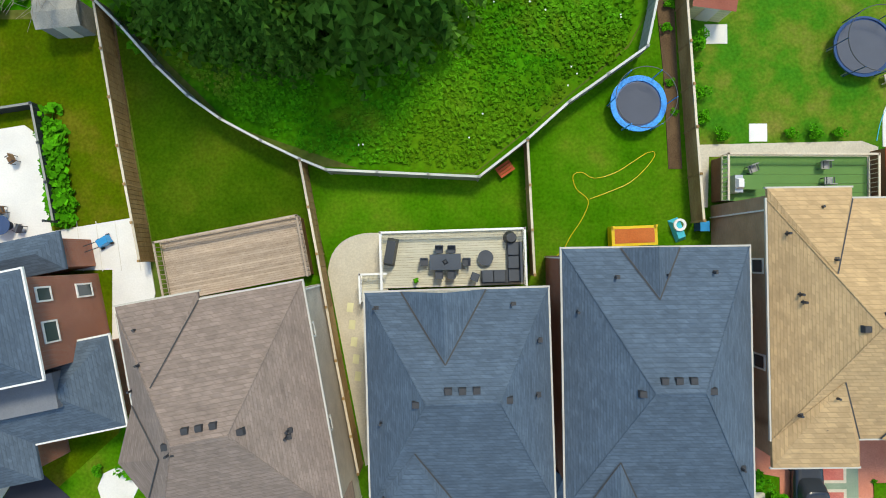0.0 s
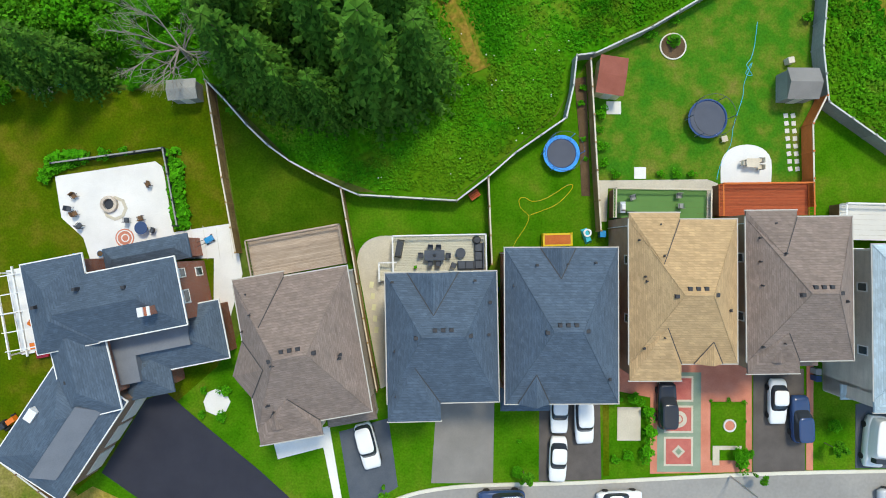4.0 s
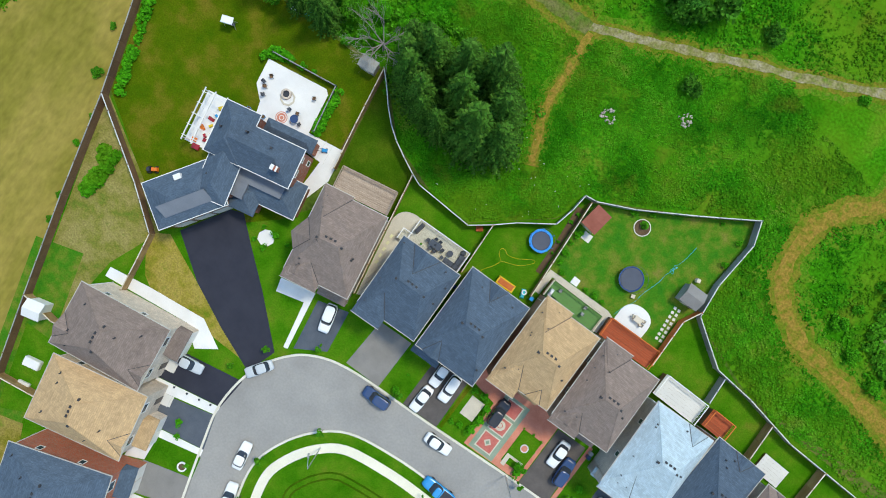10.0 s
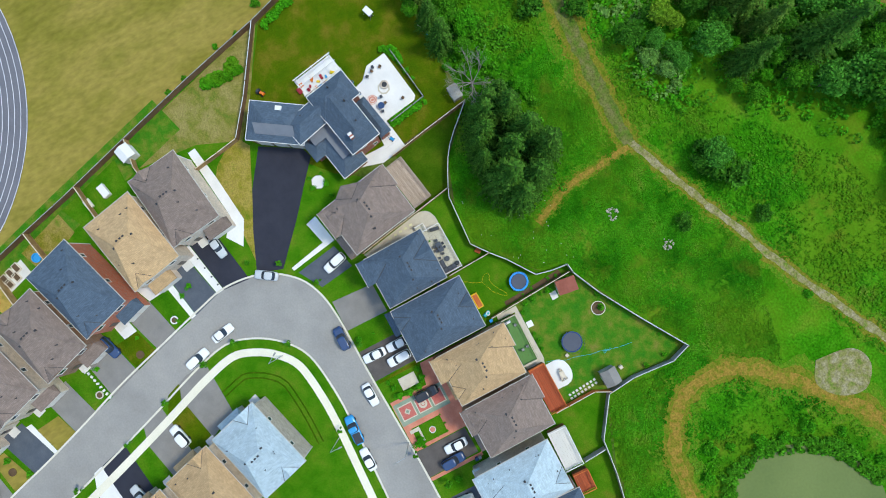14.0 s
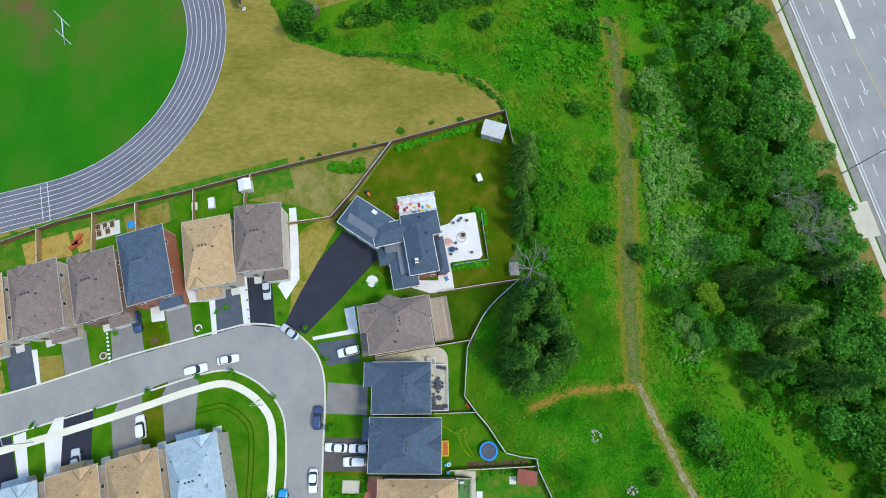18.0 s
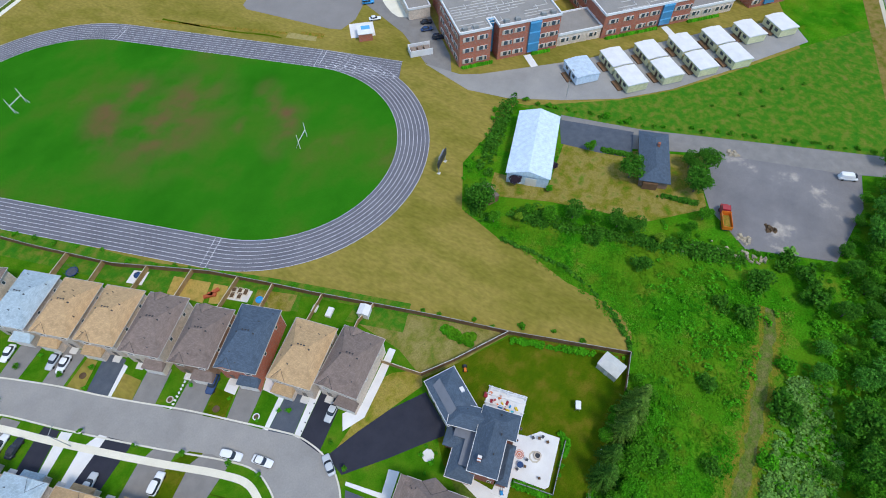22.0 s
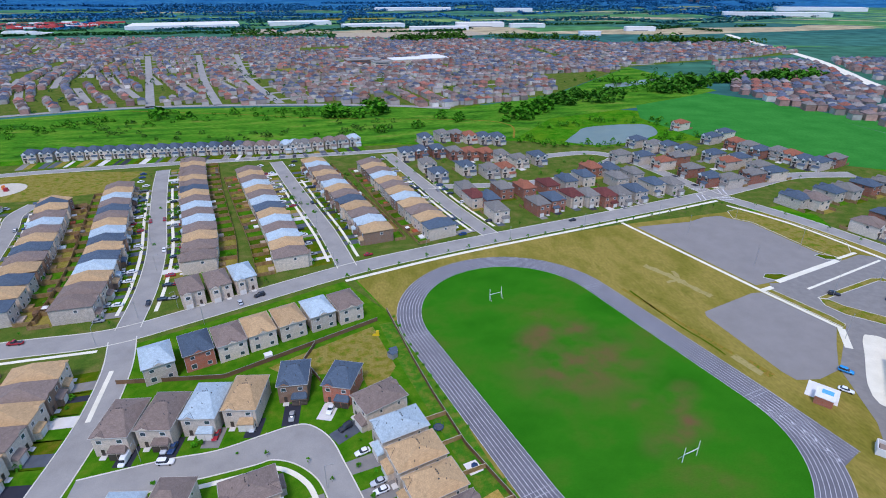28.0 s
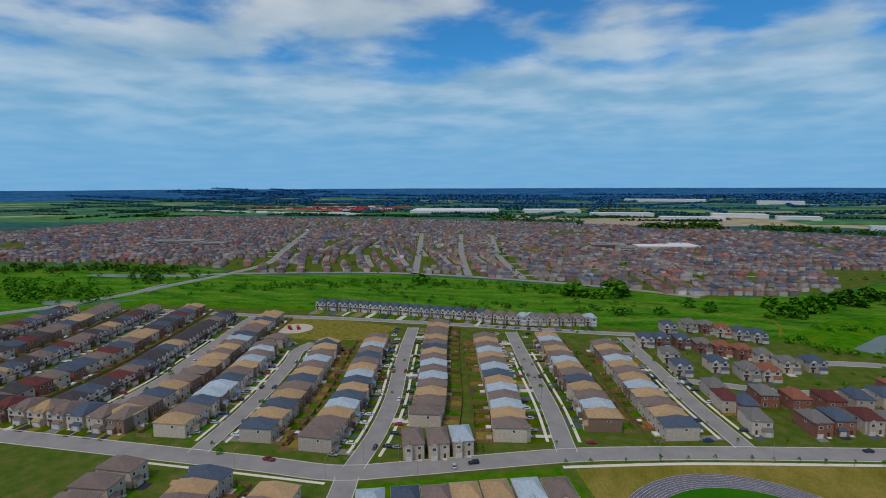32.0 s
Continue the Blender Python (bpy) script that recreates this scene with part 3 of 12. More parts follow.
def worn_turf(m, spots):
    """Bare brown wear in the turf round given places: x, y, radius, stretch in y."""
    n, l = m.node_tree.nodes, m.node_tree.links
    b = n["Principled BSDF"]
    old = b.inputs["Base Color"].links[0].from_socket
    pos = n.new("ShaderNodeNewGeometry").outputs["Position"]
    no = n.new("ShaderNodeTexNoise")
    no.inputs["Scale"].default_value, no.inputs["Detail"].default_value = 0.09, 5.0
    l.new(pos, no.inputs["Vector"])
    total = None
    for x, y, r, k, ang in spots:
        mp = n.new("ShaderNodeMapping")
        mp.vector_type = "TEXTURE"
        mp.inputs["Location"].default_value, mp.inputs["Rotation"].default_value, mp.inputs["Scale"].default_value = (x, y, 0), (0, 0, radians(ang)), (r, r * k, 1000)
        l.new(pos, mp.inputs["Vector"])
        ln = n.new("ShaderNodeVectorMath"); ln.operation = "LENGTH"
        l.new(mp.outputs[0], ln.inputs[0])
        mr = n.new("ShaderNodeMapRange")
        mr.interpolation_type = "SMOOTHSTEP"
        for i, v in enumerate((0.0, 1.25, 0.75, 0.0)):
            mr.inputs[i + 1].default_value = v
        l.new(ln.outputs["Value"], mr.inputs[0])
        if total is None:
            total = mr.outputs[0]
        else:
            mx = n.new("ShaderNodeMath"); mx.operation = "MAXIMUM"
            l.new(total, mx.inputs[0]); l.new(mr.outputs[0], mx.inputs[1])
            total = mx.outputs[0]
    mr = n.new("ShaderNodeMapRange")
    mr.inputs[1].default_value, mr.inputs[2].default_value, mr.inputs[3].default_value, mr.inputs[4].default_value = 0.35, 0.62, 0.1, 1.35
    l.new(no.outputs["Fac"], mr.inputs[0])
    mu = n.new("ShaderNodeMath"); mu.operation = "MULTIPLY"; mu.use_clamp = True
    l.new(total, mu.inputs[0]); l.new(mr.outputs[0], mu.inputs[1])
    mix = n.new("ShaderNodeMix"); mix.data_type = "RGBA"
    l.new(mu.outputs[0], mix.inputs["Factor"])
    l.new(old, mix.inputs["A"])
    mix.inputs["B"].default_value = (0.15, 0.09, 0.04, 1)
    l.new(mix.outputs["Result"], b.inputs["Base Color"])


worn_turf(M["infield"], [(-72.0, -140.0, 30, 0.7, 15), (-86.0, -104.0, 14, 0.5, 20), (-95.0, -118.0, 12, 0.5, 40), (-67.1, -160.0, 16, 0.6, 20), (-75.0, -160.8, 14, 0.5, 10), (-57.0, -154.0, 13, 0.6, 60), (-92.0, -108.0, 7, 0.7, 30), (-80.0, -118.0, 6, 0.5, 10)])
M["meadow_valley"] = surface("meadow_valley", [(0.022, 0.10, 0.010), (0.05, 0.19, 0.013), (0.10, 0.235, 0.02), (0.22, 0.22, 0.05)], scale=22, fine=0.45, bump=0.5, mottle=0.34, positions=[0.34, 0.47, 0.6, 0.74], stretch=(0.45, 1.3, 1), spec=0.0, rough=1.0)
# ---- mesh helpers ----
class Geo:
    """Vertices and faces of one mesh in the making."""

    def __init__(self):
        self.v, self.f, self.mi = [], [], []

    def add(self, verts, faces, mi=0):
        k = len(self.v)
        self.v += [tuple(p) for p in verts]
        self.f += [tuple(i + k for i in face) for face in faces]
        self.mi += [mi] * len(faces)
        return self

    def box(self, x, y, z, sx, sy, sz, rot=0.0, mi=0, top=1.0):
        """A box on its base centre (x, y, z); top narrows its upper face."""
        c, s = math.cos(radians(rot)), math.sin(radians(rot))
        out = []
        for dz, k in ((0, 1.0), (sz, top)):
            for ax, ay in ((-1, -1), (1, -1), (1, 1), (-1, 1)):
                px, py = ax * sx / 2 * k, ay * sy / 2 * k
                out.append((x + px * c - py * s, y + px * s + py * c, z + dz))
        return self.add(out, [(3, 2, 1, 0), (4, 5, 6, 7), (0, 1, 5, 4), (1, 2, 6, 5), (2, 3, 7, 6), (3, 0, 4, 7)], mi)

    def prism(self, poly, z0, z1, mi=0):
        n = len(poly)
        if sum(poly[i][0] * poly[(i + 1) % n][1] - poly[(i + 1) % n][0] * poly[i][1] for i in range(n)) < 0:
            poly = poly[::-1]
        v = [(x, y, z0) for x, y in poly] + [(x, y, z1) for x, y in poly]
        f = [tuple(range(n))[::-1], tuple(range(n, 2 * n))] + [(i, (i + 1) % n, n + (i + 1) % n, n + i) for i in range(n)]
        return self.add(v, f, mi)

    def tube(self, a, b, r0, r1=None, n=8, mi=0):
        a, b = Vector(a), Vector(b)
        r1 = r0 if r1 is None else r1
        q = (b - a).to_track_quat("Z", "Y")
        v = []
        for p, r in ((a, r0), (b, r1)):
            v += [p + q @ Vector((r * math.cos(6.28318 * i / n), r * math.sin(6.28318 * i / n), 0)) for i in range(n)]
        return self.add(v, [tuple(range(n))[::-1], tuple(range(n, 2 * n))] + [(i, (i + 1) % n, n + (i + 1) % n, n + i) for i in range(n)], mi)

    def ring(self, x, y, z, r0, r1, h, n=32, mi=0):
        v = []
        for r, dz in ((r0, 0), (r1, 0), (r1, h), (r0, h)):
            v += [(x + r * math.cos(6.28318 * i / n), y + r * math.sin(6.28318 * i / n), z + dz) for i in range(n)]
        f = []
        for k in range(4):
            for i in range(n):
                j = (i + 1) % n
                f.append((k * n + i, k * n + j, ((k + 1) % 4) * n + j, ((k + 1) % 4) * n + i))
        return self.add(v, f, mi)

    def disc(self, x, y, z, r, h, n=24, mi=0, sy=1.0):
        return self.prism([(x + r * math.cos(6.28318 * i / n), y + sy * r * math.sin(6.28318 * i / n)) for i in range(n)], z, z + h, mi)

    def ribbon(self, pts, w, z0, z1, off=0.0, mi=0):
        """A flat band of width w along a line, shifted off to its left."""
        n = len(pts)
        v, f = [], []
        for i in range(n):
            a, b = Vector(pts[max(0, i - 1)]), Vector(pts[min(n - 1, i + 1)])
            d = (b - a).normalized()
            nx, ny = -d.y, d.x
            p = Vector(pts[i])
            for s in (off - w / 2, off + w / 2):
                v += [(p.x + nx * s, p.y + ny * s, z0), (p.x + nx * s, p.y + ny * s, z1)]
        for i in range(n - 1):
            k, m = 4 * i, 4 * i + 4
            f += [(k + 1, m + 1, m + 3, k + 3), (k, m, m + 1, k + 1), (m + 2, k + 2, k + 3, m + 3)]
        f += [(0, 1, 3, 2), (4 * n - 4, 4 * n - 2, 4 * n - 1, 4 * n - 3)]
        return self.add(v, f, mi)

    def mesh(self, name, *mats):
        me = bpy.data.meshes.new(name)
        me.from_pydata(self.v, [], self.f)
        for m in mats:
            me.materials.append(M[m])
        if any(self.mi):
            me.polygons.foreach_set("material_index", self.mi)
        me.update()
        return me


def part(name, geo, mats, parent, label=""):
    """Links a geo (or a ready mesh) as one mesh object under a thing or a part."""
    if isinstance(geo, Geo):
        geo = geo.mesh(name, *(mats if isinstance(mats, (tuple, list)) else (mats,)))
    ob = new(name, geo)
    ob.parent = parent
    if label:
        ob["label"] = label
    return ob


def thing(name, m, label, category, group=""):
    ob = new(name)
    ob.empty_display_size = 0.5
    ob.matrix_basis = m
    return tagged(ob, label, category, group)


def sheet(name, geo, mat, label, category, kind="structure"):
    ob = new(name, geo.mesh(name, mat))
    return tagged(ob, label, category, kind=kind)


def smooth(pts, step=4.0):
    """A soft curve through the points."""
    out = []
    P = [Vector(p) for p in pts]
    for i in range(len(P) - 1):
        p0, p1, p2, p3 = P[max(0, i - 1)], P[i], P[i + 1], P[min(len(P) - 1, i + 2)]
        n = max(1, int((p2 - p1).length / step))
        for k in range(n):
            t = k / n
            q = 0.5 * (2 * p1 + (p2 - p0) * t + (2 * p0 - 5 * p1 + 4 * p2 - p3) * t * t + (3 * p1 - p0 - 3 * p2 + p3) * t ** 3)
            out.append((q.x, q.y))
    out.append((P[-1].x, P[-1].y))
    return out


def inside(x, y, poly):
    hit = False
    for i in range(len(poly)):
        (x0, y0), (x1, y1) = poly[i - 1], poly[i]
        if (y0 > y) != (y1 > y) and x < (x1 - x0) * (y - y0) / (y1 - y0) + x0:
            hit = not hit
    return hit


def at(x, y, z=0.0, rot=0.0, s=1.0):
    return Matrix.LocRotScale((x, y, z), Euler((0, 0, radians(rot))), (s, s, s))


# ---- ground ----
def ground_z(x, y):
    """Level land that rises to low hills past two and a half kilometres."""
    r = math.hypot(x, y)
    return 0.0 if r < 2500 else 86.0 * ((r - 2500) / 2350) ** 1.4


def hazed_fields():
    """Fields and woods of the far plain, in uneven plots; distance haze is tinted into their colours."""
    m = bpy.data.materials.new("hazed_fields")
    m.use_nodes = True
    n, l = m.node_tree.nodes, m.node_tree.links
    b = n["Principled BSDF"]
    b.inputs["Roughness"].default_value = 1.0
    b.inputs["Specular IOR Level"].default_value = 0.0
    geo = n.new("ShaderNodeNewGeometry")
    mp = n.new("ShaderNodeMapping"); mp.inputs["Scale"].default_value = (0.0011, 0.0036, 1)
    l.new(geo.outputs["Position"], mp.inputs["Vector"])
    vo = n.new("ShaderNodeTexVoronoi"); vo.inputs["Scale"].default_value = 1.0; vo.inputs["Randomness"].default_value = 0.8
    l.new(mp.outputs[0], vo.inputs["Vector"])
    sep = n.new("ShaderNodeSeparateColor")
    l.new(vo.outputs["Color"], sep.inputs[0])
    ramp = n.new("ShaderNodeValToRGB")
    ramp.color_ramp.interpolation = "CONSTANT"
    # greens lightened and blued to hold the haze over the plain
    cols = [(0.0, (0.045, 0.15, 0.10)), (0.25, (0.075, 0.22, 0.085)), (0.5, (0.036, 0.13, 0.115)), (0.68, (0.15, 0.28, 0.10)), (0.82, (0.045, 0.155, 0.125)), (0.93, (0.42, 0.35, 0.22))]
    for i, (p, c) in enumerate(cols):
        e = ramp.color_ramp.elements[i] if i < 2 else ramp.color_ramp.elements.new(p)
        e.position, e.color = p, (*c, 1)
    l.new(sep.outputs[0], ramp.inputs[0])
    no = n.new("ShaderNodeTexNoise"); no.inputs["Scale"].default_value = 0.02; no.inputs["Detail"].default_value = 6
    l.new(geo.outputs["Position"], no.inputs["Vector"])
    mr = n.new("ShaderNodeMapRange"); mr.inputs["From Min"].default_value = 0.3; mr.inputs["From Max"].default_value = 0.7
    mr.inputs["To Min"].default_value = 0.6; mr.inputs["To Max"].default_value = 1.35
    l.new(no.outputs["Fac"], mr.inputs["Value"])
    hsv = n.new("ShaderNodeHueSaturation")
    l.new(ramp.outputs["Color"], hsv.inputs["Color"]); l.new(mr.outputs[0], hsv.inputs["Value"])
    l.new(hsv.outputs["Color"], b.inputs["Base Color"])
    return m


M["hazed_fields"] = hazed_fields()
# the hills' blue is aerial haze put into the base colour
M["hazed_hills"] = surface("hazed_hills", [(0.012, 0.095, 0.23), (0.018, 0.125, 0.27), (0.035, 0.16, 0.28)], scale=180, fine=0.03, bump=0.0, mottle=0.3, spec=0.0)
g = Geo()
radii = [0, 60, 140, 260, 420, 620, 900, 1250, 1700, 2150, 2500, 2800, 3100, 3400, 3700, 4000, 4300, 4600, 4860]
N = 96
g.v.append((0, 0, 0))
for r in radii[1:]:
    for i in range(N):
        x, y = r * math.cos(2 * math.pi * i / N), r * math.sin(2 * math.pi * i / N)
        g.v.append((x, y, ground_z(x, y) + (3.0 * noise.noise((x / 300, y / 300, 0)) if r > 4200 else 0)))
for i in range(N):
    g.f.append((0, 1 + i, 1 + (i + 1) % N)); g.mi.append(0)
for k in range(len(radii) - 2):
    for i in range(N):
        j = (i + 1) % N
        g.f.append((1 + k * N + i, 1 + (k + 1) * N + i, 1 + (k + 1) * N + j, 1 + k * N + j))
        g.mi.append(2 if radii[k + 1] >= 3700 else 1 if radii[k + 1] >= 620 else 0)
tagged(new("ground", g.mesh("ground", "meadow", "hazed_fields", "hazed_hills")), "green weedy meadow running out to farmland and hills, distance haze painted blue", "ground", kind="structure")

# school grounds and dry grass
DRY = [(-63.8, 14.5), (-56.4, -11.4), (-46.4, -44.8), (-41.8, -60), (-39.6, -70.4), (-34.5, -87), (-24, -111), (-14.5, -151), (-7.5, -186), (4, -214), (-20, -225.5), (-67, -240), (-140, -252.5), (-217, -263), (-240, -250), (-262, -185), (-262, -120), (-250, -60), (-235, 20), (-160, 52), (-138, -12), (-132, -45), (-100, -48), (-84, -40), (-81.8, -33), (-79.4, -26), (-79.7, -19.5), (-78, -14), (-75.5, -6), (-74.9, 2), (-73.4, 9.1), (-69.5, 13.2)]
sheet("school_grounds", Geo().prism(DRY, -0.3, 0.02), "dry_grass", "dry yellow mown grass of the school grounds", "grass")
# estate ground
ESTATE = [(5, -214), (-7, -186), (-14, -151), (-23.5, -111), (-34, -87), (-39, -70), (-46.0, -44.8), (-56, -11.4), (-63.6, 14.5), (-55, 16), (-22.6, 16.8), (-14.4, 8.7), (-5.4, 5.6), (2, 5.4), (12.4, 14), (15.7, 19.9), (29.8, 27.4), (38.8, 33.1), (39.8, 15), (53.4, 9.8), (140, 12), (430, -100), (520, -220), (500, -340), (420, -420), (235, -440), (60, -450), (-140, -440), (-200, -408), (-330, -415), (-380, -290), (-420, -200), (-320, -150), (-290, -200), (-250, -262), (-140, -252), (-67, -240), (-20, -225)]
sheet("estate_lawn", Geo().prism(ESTATE, -0.3, 0.03), "estate_grass", "mown olive green lawns of the housing estate", "grass")
sheet("garden_lawn", Geo().prism([(-39, -70), (-45.6, -44.8), (-55, -12), (-22, -12), (-9.8, 6), (2, 5.3), (12.4, 13.8), (15.6, 19.4), (29.7, 27.0), (37.8, 32.2), (38.8, 15), (53, 9.4), (100, 7.4), (100, -125), (86, -180), (10, -214), (-7, -186), (-14, -151), (-23.5, -111), (-34, -87)], -0.3, 0.037), "lawn", "mown green lawns round the crescent", "grass")
sheet("garden_lawn", Geo().prism([(16.2, 8.0), (15.7, 19.2), (21.5, 22.0), (29.7, 26.9), (37.7, 32.0), (38.9, 28.6), (38.3, 20.6), (38.8, 15.2), (37.4, 12.8), (37.6, 4.0), (16.6, 3.0)], -0.2, 0.046), "lawn_worn", "patchy green garden lawn with worn yellow spots", "grass")
yard = Geo().prism([(-63.6, 14.3), (-55.5, -11.6), (-43.6, -19.5), (-36.4, -24.8), (-22, -12), (-20.1, 0.1), (-22.9, 16.0), (-55, 16)], -0.2, 0.045)
sheet("garden_lawn", yard, "lawn_olive", "olive green back garden lawn", "grass")
# tree shade is painted here as a sheet of darker grass
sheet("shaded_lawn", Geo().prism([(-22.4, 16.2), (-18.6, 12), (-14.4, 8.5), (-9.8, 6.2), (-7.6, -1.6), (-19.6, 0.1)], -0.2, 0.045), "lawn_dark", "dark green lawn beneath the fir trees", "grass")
sheet("scrub_plot", Geo().prism([(-55.6, -12.2), (-46.2, -44.6), (-40.5, -45.2), (-39.5, -33.5), (-36.0, -25.0), (-43, -19.8)], -0.2, 0.047), "scrub_dry", "half dry weedy plot behind the fence", "grass")
sheet("greenbelt", Geo().prism([(470, -430), (300, -444), (236, -456), (64, -453), (-20, -452), (-140, -446), (-200, -520), (-330, -560), (-470, -640), (-470, -880), (-255, -652), (-109, -580), (15, -625), (242, -650), (425, -598), (470, -612), (540, -632), (620, -640), (760, -600), (900, -560), (900, -330), (600, -300), (520, -360)], -0.3, 0.05), "meadow_valley", "lush green valley meadow", "grass")
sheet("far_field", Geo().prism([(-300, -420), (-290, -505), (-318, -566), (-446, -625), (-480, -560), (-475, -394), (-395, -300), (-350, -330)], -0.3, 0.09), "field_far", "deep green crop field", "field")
sheet("park_lawn", Geo().prism([(262, -410), (244, -372), (222, -352), (200, -352), (160, -362), (150, -404), (200, -411)], -0.2, 0.06), "scrub", "yellow green park lawn", "grass")
# ponds
POND = [(64.5, 28), (62.2, 35.0), (64.0, 41.5), (68.5, 48.5), (78, 53), (90, 48), (94, 36), (86, 25), (72, 24.5)]
sheet("pond", Geo().prism(smooth(POND + POND[:1], 2.0)[:-1], -0.3, 0.06), "water", "murky olive pond", "water")
PF = [(-178.7, -428.2), (-200, -455), (-223, -477), (-278, -478), (-275, -445), (-250, -425), (-207, -412)]
sheet("pond", Geo().prism(smooth(PF + PF[:1], 5.0)[:-1], -0.3, 0.10), "water_far", "still grey green pond in the valley", "water")
sheet("pond", Geo().prism(smooth([(498, -398), (520, -392), (534, -402), (524, -412), (502, -410), (498, -398)], 4)[:-1], -0.3, 0.10), "water_far", "small still pond beside the valley road", "water")
sheet("pond", Geo().prism([(-330, -680), (-352, -715), (-457, -755), (-470, -730), (-400, -700)], -0.3, 0.10), "water_far", "still pond beyond the trees", "water")
sheet("pond", Geo().prism(smooth([(478, -572), (520, -556), (590, -538), (640, -540), (620, -556), (560, -566), (500, -582), (478, -572)], 8)[:-1], -0.3, 0.10), "water_far", "still pond in the valley", "water")
# dirt tracks in the meadow
TRACKS = []
def ragged(pts, w, z):
    """A worn track with uneven edges."""
    v = []
    for i, (x, y) in enumerate(pts):
        a, b = Vector(pts[max(0, i - 1)]), Vector(pts[min(len(pts) - 1, i + 1)])
        d = (b - a).normalized()
        for k, sgn in ((0, -1), (7, 1)):
            o = sgn * w * (0.46 + 0.28 * noise.noise((x / 3.1, y / 3.1, k)) + 0.10 * noise.noise((x * 1.3, y * 1.3, k)))
            v.append((x - d.y * o, y + d.x * o, z))
    return Geo().add(v, [(2 * i, 2 * i + 2, 2 * i + 3, 2 * i + 1) for i in range(len(pts) - 1)])


for pts, w, mat in (([(84, 14), (73.1, 18.4), (65.1, 19.7), (54.5, 21.6), (47.5, 26.4), (45.6, 32.5), (47.1, 40.3), (56.7, 50.6), (66, 58), (82, 68)], 4.0, "dirt_path"), ([(4.6, 18.4), (1, 27), (0.1, 35.3), (-0.4, 40.6)], 1.9, "dirt_path"), ([(-3.0, 40.4), (0.8, 42.2), (6.5, 44.5), (14.8, 48.0), (24.0, 52.2), (34.0, 56.4), (47.9, 63.4), (62, 71)], 2.5, "stone_path"), ([(-92, 41), (-78, 42), (-63, 42.8), (-49, 42.9), (-38, 42.1), (-22, 41.2), (-9, 40.8), (-1.0, 40.8)], 4.6, "track_olive")):
    TRACKS.append((smooth(pts, 1.5), w))
    sheet("path_verge", ragged(smooth(pts, 0.5), w * 2.3, 0.045 + 0.004 * len(TRACKS)), "path_verge", "trampled yellow green verge of the meadow path", "grass")
    sheet("path_verge", ragged(smooth(pts, 0.5), w * 1.3, 0.06 + 0.004 * len(TRACKS)), "path_fringe", "trodden brown green edge of the meadow path", "grass")
    sheet("dirt_path", ragged(smooth(pts, 0.5), w * 0.62, 0.078 + 0.005 * len(TRACKS)), mat, "worn dirt path through the meadow", "path")
sheet("gravel_patch", Geo().prism(smooth([(52, 53), (56, 51), (60, 54), (61, 59), (57, 62), (53, 60), (52, 53)], 1.0)[:-1], -0.2, 0.11), "stone_path", "pale gravel patch beside the track", "gravel")

# ---- streets ----
def street(name, left, right, label, mat="road", kerbs=True, z=0.05, lid=(True, True)):
    """A road between two edge lines, with raised kerbs."""
    a, b = smooth(left, 1.2 if name == "crescent_road" else 3.0), smooth(right, 1.2 if name == "crescent_road" else 3.0)
    n = max(len(a), len(b))

    def even(p):
        cum = [0.0]
        for i in range(1, len(p)):
            cum.append(cum[-1] + math.dist(p[i], p[i - 1]))
        ts = np.linspace(0, cum[-1], n)
        return list(zip(np.interp(ts, cum, [q[0] for q in p]), np.interp(ts, cum, [q[1] for q in p])))

    a2, b2 = even(a), even(b)
    g = Geo()
    v = []
    for p, q in zip(a2, b2):
        v += [(p[0], p[1], z), (q[0], q[1], z)]
    g.add(v, [(2 * i, 2 * i + 1, 2 * i + 3, 2 * i + 2) for i in range(n - 1)])
    road_ob = sheet(name, g, mat, label, "road")
    if kerbs:
        for p in (a, b):
            tagged(new("kerb", Geo().ribbon(p, 0.35, -0.1, z + 0.13).mesh("kerb", "kerb")), "pale concrete kerb", "kerb", kind="structure")
    return road_ob


def straight(name, pts, w, label, mat="road", kerbs=True, z=0.05):
    P = smooth(pts, 4.0)
    L, Rr = [], []
    for i in range(len(P)):
        a, b = Vector(P[max(0, i - 1)]), Vector(P[min(len(P) - 1, i + 1)])
        d = (b - a).normalized()
        L.append((P[i][0] - d.y * w / 2, P[i][1] + d.x * w / 2))
        Rr.append((P[i][0] + d.y * w / 2, P[i][1] - d.x * w / 2))
    return street(name, L, Rr, label, mat, kerbs, z)


OUTER = [(125, -22), (90, -22), (60, -22.3), (36, -22.7), (15.4, -23.7), (2.0, -24.2), (-4.5, -25.8), (-8.6, -29.0), (-11.4, -34), (-12.2, -41), (-10.7, -47.5), (-7.9, -57), (-4.9, -67), (-1.3, -77), (1.9, -86.4), (5.0, -96.5), (9.8, -109.5), (14.3, -120.4), (20.4, -126.8), (25.9, -127.4), (33.5, -125.2), (46.2, -121.3), (59.7, -120.3), (81, -117)]
INNER = [(125, -32), (90, -32), (60, -31.8), (33.8, -31.2), (22.8, -30.9), (15, -31.1), (7.0, -32.4), (2.2, -35.8), (-1.0, -40.6), (-2.3, -45.8), (-0.7, -52.8), (3.3, -64), (7.2, -75.5), (11.5, -89), (15.4, -102), (18.9, -108.2), (24.4, -113), (30.2, -115.1), (34.4, -114.1), (45.2, -112.3), (54.2, -111.1), (62, -109.5), (81, -107)]
street("crescent_road", OUTER, INNER, "grey asphalt crescent road with pale kerbs")
tagged(new("pavement", Geo().ribbon(smooth(INNER, 1.2), 1.5, -0.1, 0.10, 2.7).mesh("pavement", "sidewalk")), "pale concrete footpath along the crescent", "pavement", kind="structure")
